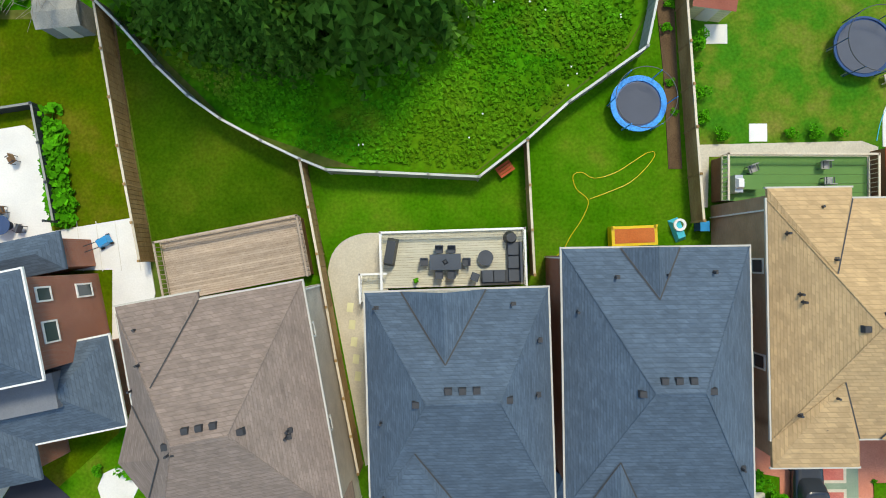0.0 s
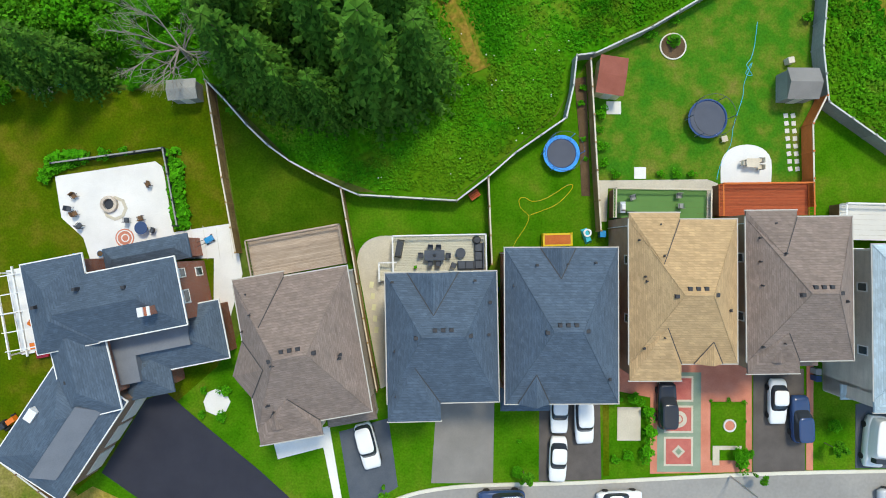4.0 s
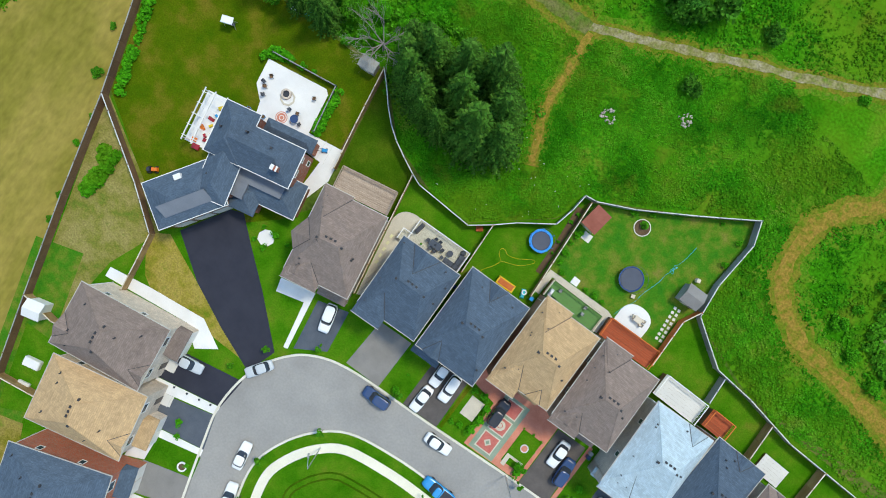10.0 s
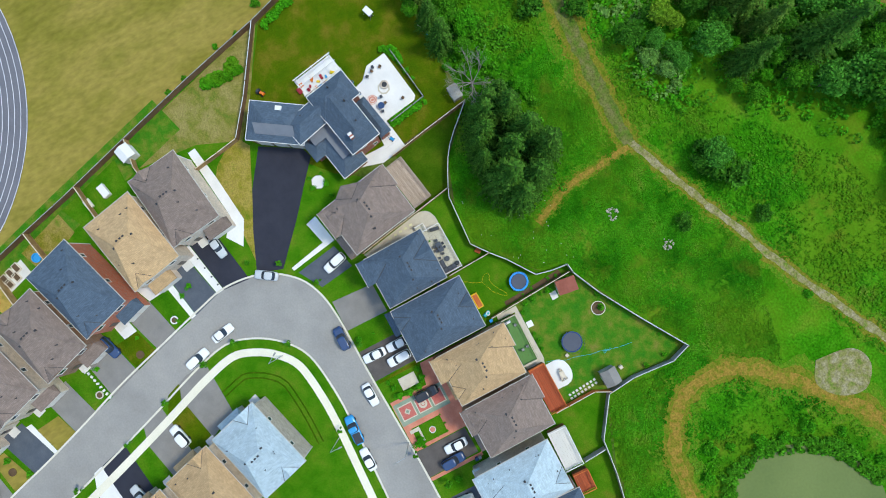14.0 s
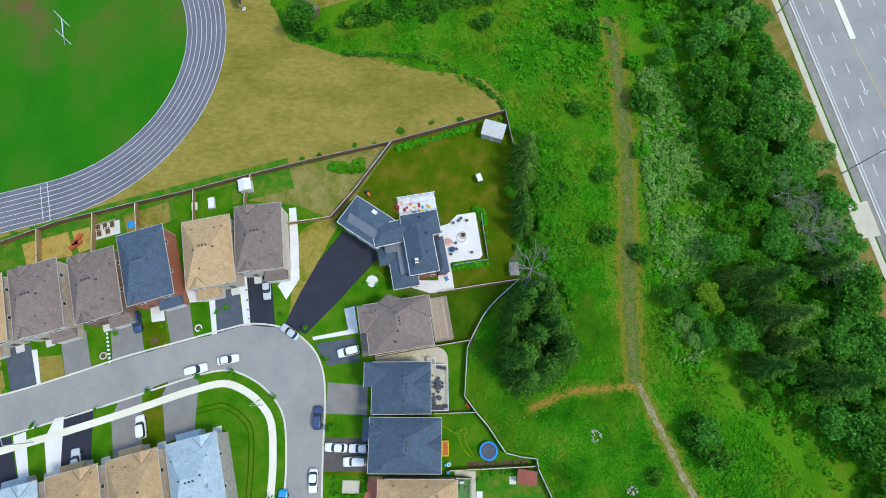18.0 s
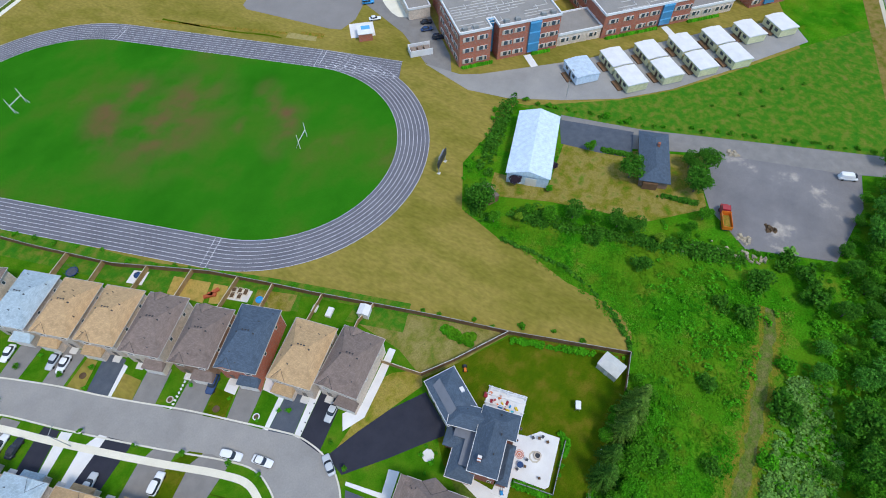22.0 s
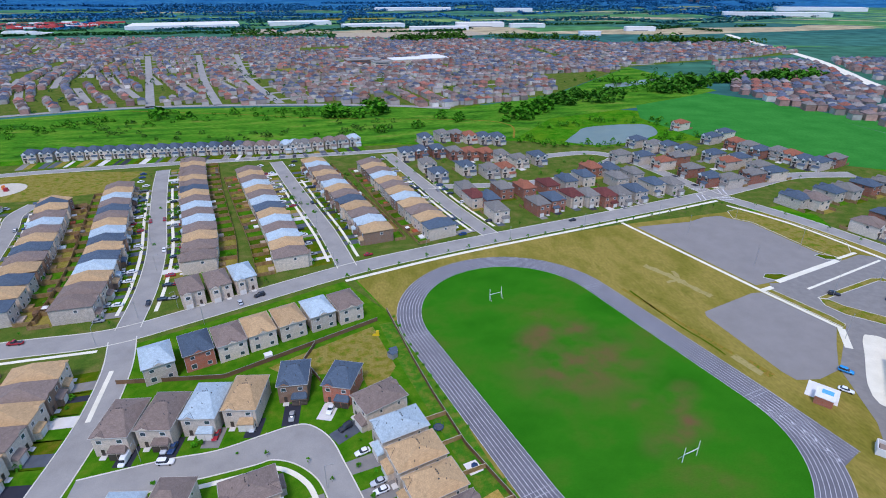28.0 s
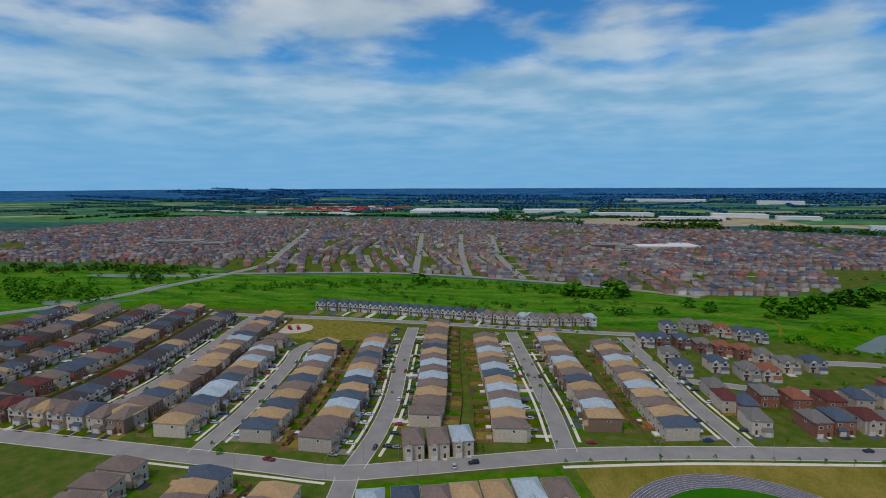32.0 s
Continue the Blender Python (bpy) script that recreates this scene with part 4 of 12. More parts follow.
S0 = [(430, -165), (300, -172), (185, -180), (130, -184), (98, -186), (70, -197), (10, -224), (-30, -237), (-67, -247), (-140, -265), (-222, -287), (-254, -297), (-300, -311), (-345, -306)]
straight("main_street", S0, 11.5, "grey asphalt main street", z=0.055)
A_ST = [(92, -184), (87.5, -165), (85.5, -140), (87, -115), (90, -90), (95, -60)]
V_ST = [[(92.5, -191), (95.2, -222.7), (102.3, -261.3), (113.7, -303.4), (128.4, -359.5), (138.9, -405)], [(164.2, -185), (170.1, -223.2), (178.1, -259), (189.5, -301.1), (198.0, -326), (196, -345)], [(8.2, -228), (18.6, -271.5), (31.8, -315.7), (45.3, -361.8), (60, -412)], [(-67.9, -252), (-53.9, -298.9), (-41.3, -351.5), (-25, -418)], [(238, -182), (246, -249.6), (255.7, -285.2), (268.6, -330.8), (288, -404)], [(318, -178), (324, -240), (338, -300), (372, -405)], [(396, -172), (402, -240), (418, -300), (452, -390)]]
straight("side_street", A_ST, 9.5, "grey asphalt side street", z=0.06)
for pts in V_ST:
    straight("side_street", pts, 9.0, "grey asphalt residential street", z=0.06)
straight("side_street", [(400, -400), (290, -407), (215, -416), (139, -421), (60, -424), (-25, -428), (-60, -436)], 9.0, "grey asphalt street along the valley", z=0.065)
straight("side_street", [(-222, -287), (-218, -318), (-208, -362), (-189, -391), (-155, -391), (-140, -386)], 9.5, "grey asphalt street at the crossing", z=0.062)
straight("school_street", [(-222, -287), (-243, -244), (-256, -205), (-262, -180), (-276, -157), (-286, -114), (-290.5, -73), (-296, -50), (-303, -28), (-320, 45)], 10.0, "grey asphalt street past the school", z=0.058)
straight("side_street", [(-288, -116), (-322, -125), (-395, -150)], 9.0, "grey asphalt residential street", z=0.063)
straight("side_street", [(-262, -190), (-282, -205), (-315, -213), (-369, -225), (-394, -229)], 8.5, "grey asphalt residential street", z=0.064)
straight("side_street", [(-46, -334), (-75, -331), (-105, -329), (-140, -335), (-170, -352), (-196, -372)], 8.0, "grey asphalt lane between the houses", z=0.064)
# sidewalks beside the streets
def footpath(pts, off, w=1.5, z=0.11):
    tagged(new("pavement", Geo().ribbon(smooth(pts, 4.0), w, -0.1, z, off).mesh("pavement", "sidewalk")), "pale concrete footpath beside the street", "pavement", kind="structure")


footpath([(185, -180), (130, -184), (99, -186)], -8.5)
footpath([(12, -223), (-30, -237), (-67, -247), (-140, -265), (-216, -285)], -9.0, 2.0)
footpath([(-226, -272), (-243, -240), (-252, -208), (-258, -182)], -8.0, 1.8)
footpath([(-235, -290), (-254, -297), (-300, -311)], 8.0, 1.8)
for k, (i0, off) in enumerate(((0, -7.5), (1, -7.5), (2, -7.5), (3, -7.5), (4, -7.5), (4, 7.5), (5, -7.5), (0, 7.0), (2, 7.0), (3, 7.0), (1, 7.0))):
    run_of = smooth(V_ST[i0][:-1], 4.0)
    footpath([q for q in run_of if math.dist(q, run_of[0]) > 7.5], off, 1.5)
footpath([(84.5, -165), (82.5, -140)], -4.5)
# crossing marks where the streets meet
g = Geo()
for c, d in (((-212.5, -283.6), (0.30, 0.95)), ((-231.5, -290.2), (0.30, 0.95)), ((-225.6, -279.2), (0.94, -0.33)), ((-219.0, -298.0), (0.96, -0.20))):
    for o in (-1.6, 1.6):
        a = (c[0] - d[0] * 5 + d[1] * o, c[1] - d[1] * 5 - d[0] * o)
        g.ribbon([a, (a[0] + d[0] * 10, a[1] + d[1] * 10)], 0.5, 0.06, 0.085)
sheet("crosswalk", g, "line_white", "white painted crossing lines at the junction", "marking", "stuff")
# boulevard
B0, BD = Vector((-124, 83.2)), Vector((0.982, 0.187))
def along(s, off):
    p = B0 + BD * s + Vector((-BD.y, BD.x)) * off
    return (p.x, p.y)


straight("boulevard", [along(-360, 15.5), along(-100, 15.5), along(100, 15.5), along(320, 15.5)], 31.0, "wide grey boulevard with lane markings", z=0.05)
tagged(new("median", Geo().ribbon(smooth([along(10, 12.4), along(25, 12.2), along(40.6, 11.9)], 3), 1.5, 0, 0.2).mesh("median", "sidewalk")), "narrow raised concrete median strip", "median", kind="structure")
tagged(new("median", Geo().ribbon([along(64, 14.5), along(320, 15.5)], 3.0, 0, 0.2).mesh("median", "sidewalk")), "raised concrete median strip", "median", kind="structure")
sheet("service_pad", Geo().prism([along(82.6, -6.2), along(91, -6.2), along(91, -1.2), along(82.6, -1.2)], -0.1, 0.13), "path_beige", "pale concrete pad beside the footpath", "paving")
tagged(new("pavement", Geo().ribbon([along(-360, -3.6), along(320, -3.6)], 1.5, -0.1, 0.12).mesh("pavement", "path_beige")), "pale concrete footpath along the boulevard", "pavement", kind="structure")
sheet("verge", Geo().ribbon([along(-360, -1.2), along(320, -1.2)], 2.4, -0.1, 0.09), "concrete_grey", "grey paved strip between footpath and kerb", "paving")
sheet("verge", Geo().ribbon([along(-360, -6.6), along(320, -6.6)], 7.0, -0.1, 0.06), "verge_dry", "dry grass verge of the boulevard", "grass")
g = Geo()
for off in (3.7, 7.5, 17.6, 21.4, 25.2):
    s = -340
    while s < 310:
        g.ribbon([along(s, off), along(s + 3.0, off)], 0.17, 0.045, 0.058)
        s += 9.0
for off in (0.9, 30.0):
    g.ribbon([along(-360, off), along(320, off)], 0.14, 0.045, 0.058)
for s in (-30, 52, 66):
    g.ribbon([along(s, 9.4), along(s + 3.2, 9.4)], 0.2, 0.045, 0.058).ribbon([along(s + 3.2, 8.9), along(s + 4.4, 9.4), along(s + 3.2, 9.9)], 0.2, 0.045, 0.058)
y2 = Geo().ribbon([along(-360, 11.2), along(10, 11.2)], 0.16, 0.045, 0.058).ribbon([along(-360, 11.7), along(10, 11.7)], 0.16, 0.045, 0.058).ribbon([along(41, 11.6), along(64, 12.8)], 0.16, 0.045, 0.058)
sheet("lane_markings", y2, "line_yellow", "yellow painted centre lines", "marking", "stuff")
sheet("lane_markings", g, "line_white", "white painted lane markings", "marking", "stuff")



sheet("far_field", Geo().prism([(-395, -368), (-408, -305), (-409, -250), (-404, -236), (-560, -330), (-520, -400), (-476, -560), (-478, -396)], -0.3, 0.088), "field_far", "deep green crop field", "field")
sheet("estate_lawn", Geo().prism([(-262, -250), (-352, -250), (-394, -231), (-400, -150), (-330, -20), (-300, -60), (-260, -140), (-265, -183), (-250, -214)], -0.3, 0.022), "estate_grass", "green gardens round the street past the school", "grass")
# ---- houses ----
SLOPE = 0.56


def hip(g, w, d, z, slope=SLOPE, x=0.0, y=0.0, th=0.18):
    """A hipped roof over a w by d rectangle with its eave at z."""
    a, b = w / 2, d / 2
    if d >= w:
        r = [(x, y - (b - a), z + a * slope), (x, y + (b - a), z + a * slope)]
    else:
        r = [(x - (a - b), y, z + b * slope), (x + (a - b), y, z + b * slope)]
    v = [(x - a, y - b, z), (x + a, y - b, z), (x + a, y + b, z), (x - a, y + b, z)]
    v += [(p[0], p[1], z - th) for p in v] + r
    if d >= w:
        f = [(0, 1, 8), (1, 2, 9, 8), (2, 3, 9), (3, 0, 8, 9)]
    else:
        f = [(0, 1, 9, 8), (1, 2, 9), (2, 3, 8, 9), (3, 0, 8)]
    f += [(7, 6, 5, 4), (0, 4, 5, 1), (1, 5, 6, 2), (2, 6, 7, 3), (3, 7, 4, 0)]
    return g.add(v, f)


def roof_z(x, y, w, d, z, ridge):
    """Height of a hipped roof whose ridge lies across the house."""
    xl, xr, yr, h = ridge
    return z + h * min((d / 2 - y) / (d / 2 - yr), (y + d / 2) / (yr + d / 2), (x + w / 2) / (xl + w / 2), (w / 2 - x) / (w / 2 - xr))


def hip_across(g, w, d, z, ridge, th=0.18):
    """A hipped roof with four pitches of their own: ridge = left end, right end, its y, its height over the eave."""
    a, b = w / 2, d / 2
    xl, xr, yr, h = ridge
    v = [(-a, -b, z), (a, -b, z), (a, b, z), (-a, b, z)]
    v += [(p[0], p[1], z - th) for p in v] + [(xl, yr, z + h), (xr, yr, z + h)]
    return g.add(v, [(0, 1, 9, 8), (1, 2, 9), (2, 3, 8, 9), (3, 0, 8), (7, 6, 5, 4), (0, 4, 5, 1), (1, 5, 6, 2), (2, 6, 7, 3), (3, 7, 4, 0)])


def seam(p, q, r=0.045):
    """A narrow flashing strip laid along a valley."""
    p, q = Vector(p), Vector(q)
    n = Vector((-(q - p).y, (q - p).x, 0)).normalized() * r
    up = Vector((0, 0, 0.035))
    return Geo().add([p - n + up, p + n + up, q + n * 0.8 + up, q - n * 0.8 + up], [(0, 1, 2, 3)])


def cross_gable(parent, gx, gw, reach, z, w, d, ridge, way, mats, out=0.02, far=False):
    """A gable roof with its end wall, running from the eave back into the main slope. way: -1 front, 1 rear."""
    edge = way * d / 2
    inner = edge - way * reach
    zh = roof_z(gx, inner, w, d, z, ridge) + 0.02
    e = edge + way * out
    v = [(gx - gw / 2, e, z + 0.03), (gx + gw / 2, e, z + 0.03), (gx, e, zh), (gx, inner, zh), (gx - gw / 2, edge, z + 0.03), (gx + gw / 2, edge, z + 0.03)]
    g = Geo().add(v, [(0, 2, 3, 4), (2, 1, 5, 3)])
    g.f.append((0, 1, 2)); g.mi.append(1)
    part("gable_roof", g, mats, parent)
    for sx in () if far else (-1, 1):
        part("valley_flashing", seam((gx + sx * gw / 2, edge, z + 0.03), (gx, inner, zh)), "ridge_dark", parent)


def wing_roof(parent, bx, out, vx, vy, z, w, d, ridge, way, mats):
    """The part of the roof that steps out beyond the eave at the house's left side, with a valley on its inner edge."""
    edge = way * d / 2
    a, b, c, k = (-w / 2, edge + way * out, z + 0.02), (bx, edge + way * out, z + 0.02), (bx, edge, z + 0.02), (-w / 2, edge, z + 0.02)
    t = (vx, vy, roof_z(vx, vy, w, d, z, ridge) + 0.03)
    low = [(p[0], p[1], p[2] - 0.2) for p in (a, b, c, k)]
    part("wing_roof", Geo().add([a, b, c, k, t] + low, [(0, 1, 4), (1, 2, 4), (3, 0, 4), (0, 5, 6, 1), (1, 6, 7, 2), (3, 8, 5, 0), (5, 8, 7, 6)]), mats[0], parent)
    part("wing_wall", Geo().box((bx - w / 2) / 2 + 0.05, edge + way * (out / 2 - 0.5), -0.2, bx + w / 2 - 0.7, out + 0.4, z + 0.1), mats[1], parent)
    part("valley_flashing", seam(c, t), "ridge_dark", parent)
    part("gutter", Geo().box((bx - w / 2) / 2, edge + way * (out + 0.05), z - 0.16, bx + w / 2 + 0.2, 0.10, 0.14), "gutter", parent)


def side_bay(parent, y0, y1, out, tip, reach, z, w, d, ridge, mats):
    """An angled bay on the left wall under two roof facets."""
    a, b, c = (-w / 2 - 0.05, y0, z), (-w / 2 - out, tip, z - 0.25), (-w / 2 - 0.05, y1, z)
    ym = y0 + (y1 - y0) * 0.5
    t = (-w / 2 + reach, ym, roof_z(-w / 2 + reach, ym, w, d, z, ridge) + 0.04)
    part("bay_roof", Geo().add([a, b, c, t, (a[0], a[1], z - 0.3), (b[0], b[1], z - 0.5), (c[0], c[1], z - 0.3)], [(0, 1, 3), (1, 2, 3), (0, 4, 5, 1), (1, 5, 6, 2)]), mats[0], parent)
    part("bay_wall", Geo().prism([(-w / 2 + 0.4, y0 - 0.3), (-w / 2 - out + 0.5, tip + 0.05), (-w / 2 + 0.4, y1 + 0.3)], -0.2, z - 0.3), mats[1], parent)
    for p in (a, c):
        part("valley_flashing", seam(p, t), "ridge_dark", parent)


PANES = {}


def window(parent, x, y, z, w, h, side, far=False):
    """A framed window on a wall plane. side: f front, r rear, l left, e right."""
    key = (w, h, far)
    if key not in PANES:
        a, i = w / 2, w / 2 - (0.16 if far else 0.1)
        ring = lambda y, x, z0, z1: [(-x, y, z0), (x, y, z0), (x, y, z1), (-x, y, z1)]
        v = ring(0.06, a, 0, h) + ring(-0.06, a, 0, h) + ring(-0.06, i, 0.1, h - 0.1) + ring(-0.02, i, 0.1, h - 0.1)
        f = [(k, (k + 1) % 4, 4 + (k + 1) % 4, 4 + k) for k in range(4)] + [(4 + k, 4 + (k + 1) % 4, 8 + (k + 1) % 4, 8 + k) for k in range(4)] + [(8 + k, 8 + (k + 1) % 4, 12 + (k + 1) % 4, 12 + k) for k in range(4)]
        g = Geo().add(v, f)
        if far:
            g.f.append((12, 13, 14, 15)); g.mi.append(1)
            PANES[key] = (g.mesh("window", "trim", "glass"), None)
        else:
            PANES[key] = (g.mesh("window", "trim"), Geo().box(0, 0.01, 0.05, w - 0.08, 0.05, h - 0.1).mesh("pane", "glass"))
    rot = {"f": 0, "r": 180, "l": 270, "e": 90}[side]
    ob = part("window", PANES[key][0], None, parent)
    ob.matrix_basis = at(x, y, z, rot)
    if PANES[key][1]:
        part("pane", PANES[key][1], None, ob)
    return ob


GAR = {}


def garage_door(parent, x, y, w=2.5, h=2.2, mat="door_white"):
    key = (w, mat)
    if key not in GAR:
        line = []
        for i in range(4):
            a, b = i * h / 4, (i + 1) * h / 4
            line += [(-0.02, a), (-0.07, a + 0.05), (-0.07, b - 0.05), (-0.02, b - 0.005)]
        line += [(0.06, h), (0.06, 0)]
        n = len(line)
        g = Geo().add([(-w / 2, y_, z_) for y_, z_ in line] + [(w / 2, y_, z_) for y_, z_ in line], [(i, (i + 1) % n, n + (i + 1) % n, n + i) for i in range(n)] + [tuple(range(n))[::-1], tuple(range(n, 2 * n))])
        GAR[key] = g.mesh("garage_door", mat)
    part("garage_door", GAR[key], None, parent).matrix_basis = at(x, y, 0.05)


def house(x, y, rot, w, d, roof, wall, label, rear=(), front=(), bay=None, low=None, eave=7.0, vents=True, far=False, doors=2, gmat="door_white", group="", wall2=None, ridge=None, wings=(), side=None, gar=None, pipes=()):
    """A two-storey house; its front looks along its own -y. rear and front: cross gables (x, width, reach). wings: parts stepping out at the left corner
    (way, inner edge, out, valley top x, y). bay: (x, width, reach) a two-storey bay; low: (x, width, reach) a garage or porch with a lower roof;
    side: an angled bay on the left wall; ridge: (left, right, y, height)."""
    ridge = ridge or (-w * 0.14, w * 0.15, 0.0, 3.1)
    ob = thing("house", at(x, y, 0, rot), label, "house", group or "houses of the estate")
    part("wall", Geo().box(0, 0, -0.2, w - 0.8, d - 0.8, eave + 0.12), wall, ob)
    rm = "roof_" + roof
    part("roof", hip_across(Geo(), w, d, eave, ridge), rm, ob)
    gm = (rm, wall2 or wall)
    yf = -d / 2
    for way, gables in ((1, rear), (-1, front)):
        for gx, gw, *more in gables:
            cross_gable(ob, gx, gw, more[0] if more else gw * 0.62, eave, w, d, ridge, way, gm, far=far)
    for way, *spec in wings:
        wing_roof(ob, *spec, eave, w, d, ridge, way, (rm, wall2 or wall))
    if side:
        side_bay(ob, *side, eave, w, d, ridge, (rm, wall))
    if bay:
        bx, bw, br = bay
        part("bay_wall", Geo().box(bx, yf + 0.4 - br / 2, -0.2, bw - 0.6, br + 0.5, eave + 0.12), wall2 or wall, ob)
        cross_gable(ob, bx, bw, bw * 0.62, eave, w, d, ridge, -1, gm, out=br, far=far)
    if not far:
        gut = Geo()
        for gx, gy, sx, sy in ((0, -d / 2 - 0.05, w + 0.2, 0.10), (0, d / 2 + 0.05, w + 0.2, 0.10), (-w / 2 - 0.05, 0, 0.10, d), (w / 2 + 0.05, 0, 0.10, d)):
            gut.box(gx, gy, eave - 0.16, sx, sy, 0.14)
        part("gutter", gut, "gutter", ob)
        p, q = (ridge[0], ridge[2], eave + ridge[3]), (ridge[1], ridge[2], eave + ridge[3])
        caps = Geo().tube(p, q, 0.05, n=5)
        for sy in (-1, 1):
            caps.tube((-w / 2, sy * d / 2, eave), p, 0.04, n=5).tube((w / 2, sy * d / 2, eave), q, 0.04, n=5)
        part("ridge_cap", caps, rm, ob)
        for sx in (-1, 1):
            part("downpipe", Geo().box(sx * (w / 2 - 0.36), d / 2 - 0.5, 0, 0.09, 0.09, eave - 0.1), "trim", ob)
    front_y = yf + 0.4
    if low:
        lx, lw, lr = low
        part("garage_wall", Geo().box(lx, yf + 0.4 - lr / 2, -0.2, lw - 0.5, lr + 0.3, 3.0), wall2 or wall, ob)
        lg = Geo()
        z0, z1, y0, y1 = 2.85, 2.85 + lr * 0.45 + 0.35, yf - lr - 0.0, yf + 0.42
        lg.add([(lx - lw / 2, y0, z0), (lx + lw / 2, y0, z0), (lx + lw / 2 - 0.5, y1, z1), (lx - lw / 2 + 0.5, y1, z1), (lx - lw / 2, y0, z0 - 0.16), (lx + lw / 2, y0, z0 - 0.16), (lx + lw / 2, y1, z0 - 0.16), (lx - lw / 2, y1, z0 - 0.16), (lx + lw / 2, y1, z0), (lx - lw / 2, y1, z0)], [(0, 1, 2, 3), (1, 8, 2), (9, 0, 3), (0, 4, 5, 1), (1, 5, 6, 8), (4, 0, 9, 7)])
        part("porch_roof", lg, rm, ob)
        gy = yf + 0.35 - lr - 0.15
    else:
        lx, lw, gy = -w / 4, w / 2, front_y
    if bay and not low:
        lx, gy = bay[0], yf + 0.4 - bay[2] - 0.25
    if gar is not None:
        lx, gy = gar, front_y
    if doors == 2:
        garage_door(ob, lx - 1.15, gy, 2.1, 2.2, gmat)
        garage_door(ob, lx + 1.15, gy, 2.1, 2.2, gmat)
    elif doors == 1:
        garage_door(ob, lx, gy, 2.6, 2.2, gmat)
    dx = w / 4 if lx <= 0 else -w / 4
    part("front_door", Geo().box(dx, front_y, 0.3, 1.0, 0.1, 2.1), "door_dark", ob)
    part("step", Geo().box(dx, front_y - 0.6, -0.05, 1.8, 1.2, 0.30).box(dx, front_y - 1.35, -0.05, 1.8, 0.4, 0.15), "concrete", ob)
    yr = d / 2 - 0.4
    for wx in (-w * 0.27, w * 0.22):
        window(ob, wx, yr, 4.6, 1.5, 1.3, "r", far)
        window(ob, wx, yr, 0.9, 1.8 if wx > 0 else 1.5, 1.5 if wx < 0 else 1.9, "r", far)
    for wx in ((-w * 0.28, w * 0.25) if not (bay and not low) else (dx,)):
        window(ob, wx, front_y, 4.5, 1.6, 1.4, "f", far)
    if bay:
        window(ob, bay[0], yf + 0.4 - bay[2] - 0.25, 4.4, 1.9, 1.5, "f", far)
    if not far:
        for wy in (-d * 0.2, d * 0.22):
            window(ob, -(w / 2 - 0.4), wy, 4.7, 0.9, 1.2, "l")
            window(ob, w / 2 - 0.4, wy + 0.8, 4.7, 0.9, 1.2, "e")
    else:
        window(ob, -(w / 2 - 0.4), -d * 0.1, 4.6, 1.5, 1.3, "l", True)
        window(ob, w / 2 - 0.4, d * 0.1, 4.6, 1.5, 1.3, "e", True)
    if vents and not far:
        rr = random.Random(int(x * 13 + y * 7))
        mid = (ridge[0] + ridge[1]) / 2
        for vx, vy in ((mid - 0.7, 0.55), (mid, 0.55), (mid + 0.7, 0.55), (ridge[0] - 0.5, -0.1), (ridge[1] + 0.5, 0.0)):
            vy += ridge[2]
            zz = roof_z(vx, vy, w, d, eave, ridge)
            part("roof_vent", Geo().box(vx, vy, zz - 0.12, 0.40, 0.36, 0.26, top=0.85).box(vx, vy, zz + 0.10, 0.32, 0.28, 0.05), "vent", ob)
        spots = list(pipes) or [(rr.uniform(-w * 0.42, w * 0.42), sy * rr.uniform(d * 0.12, d * 0.42)) for sy in (-1, 1, -1, 1, 1)]
        for vx, vy in spots:
            zz = roof_z(vx, vy, w, d, eave, ridge)
            part("vent_pipe", Geo().tube((vx, vy, zz - 0.05), (vx, vy, zz + 0.4), 0.07).box(vx + 0.12, vy, zz - 0.06, 0.24, 0.26, 0.10), "vent", ob)
    return ob


BROWN, TAN, BLUE, PALE = "weathered brown grey", "sandy tan", "slate blue", "pale ice blue"
def named(c, wall):
    return "two-storey %s house with a %s shingle hip roof" % (wall, c)


house(-11.64, -8.82, 10.2, 10.2, 13.1, "brown", "siding_cream", named(BROWN, "cream brick"), ridge=(-1.7, 1.1, -0.15, 3.1), wings=((1, -0.55, 0.45, -2.9, 2.6), (-1, 0.5, 1.3, -1.7, -3.9)), side=(1.6, -3.6, 1.5, -1.4, 2.0), low=(2.4, 4.8, 2.0), front=((-3.2, 2.4, 1.7),), wall2="stone_beige", pipes=((-3.9, 5.6), (-3.6, 3.8), (3.4, -0.9), (3.3, -1.2), (-4.9, 2.4), (-3.5, -4.2), (-3.2, -5.0), (-2.0, -0.6)))
house(0.75, -7.8, 1.5, 9.9, 11.6, "blue", "brick_brown", named(BLUE, "brown brick"), ridge=(-1.7, 1.9, 0.5, 3.0), rear=((-0.7, 4.6, 3.6),), wings=((-1, -0.25, 1.6, -2.4, -2.3),), doors=2, gar=2.3, wall2="stone_grey", pipes=((-4.4, 5.0), (2.9, 5.0), (4.2, 3.1), (4.0, 0.3), (-0.4, 4.0), (-1.6, -5.2), (-4.2, -1.0), (-4.2, -5.0)))
house(11.42, -6.7, 0.5, 10.1, 13.9, "blue", "brick_red", named(BLUE, "red brick"), ridge=(-1.3, 1.1, -0.1, 3.1), rear=((-0.3, 3.2, 2.7),), front=((-2.5, 2.9, 2.9),), low=(-2.6, 4.8, 1.9), gar=2.2, pipes=((-2.4, 5.4), (2.8, 5.6), (0.3, 5.5), (-4.4, 3.6), (3.9, -4.6)))
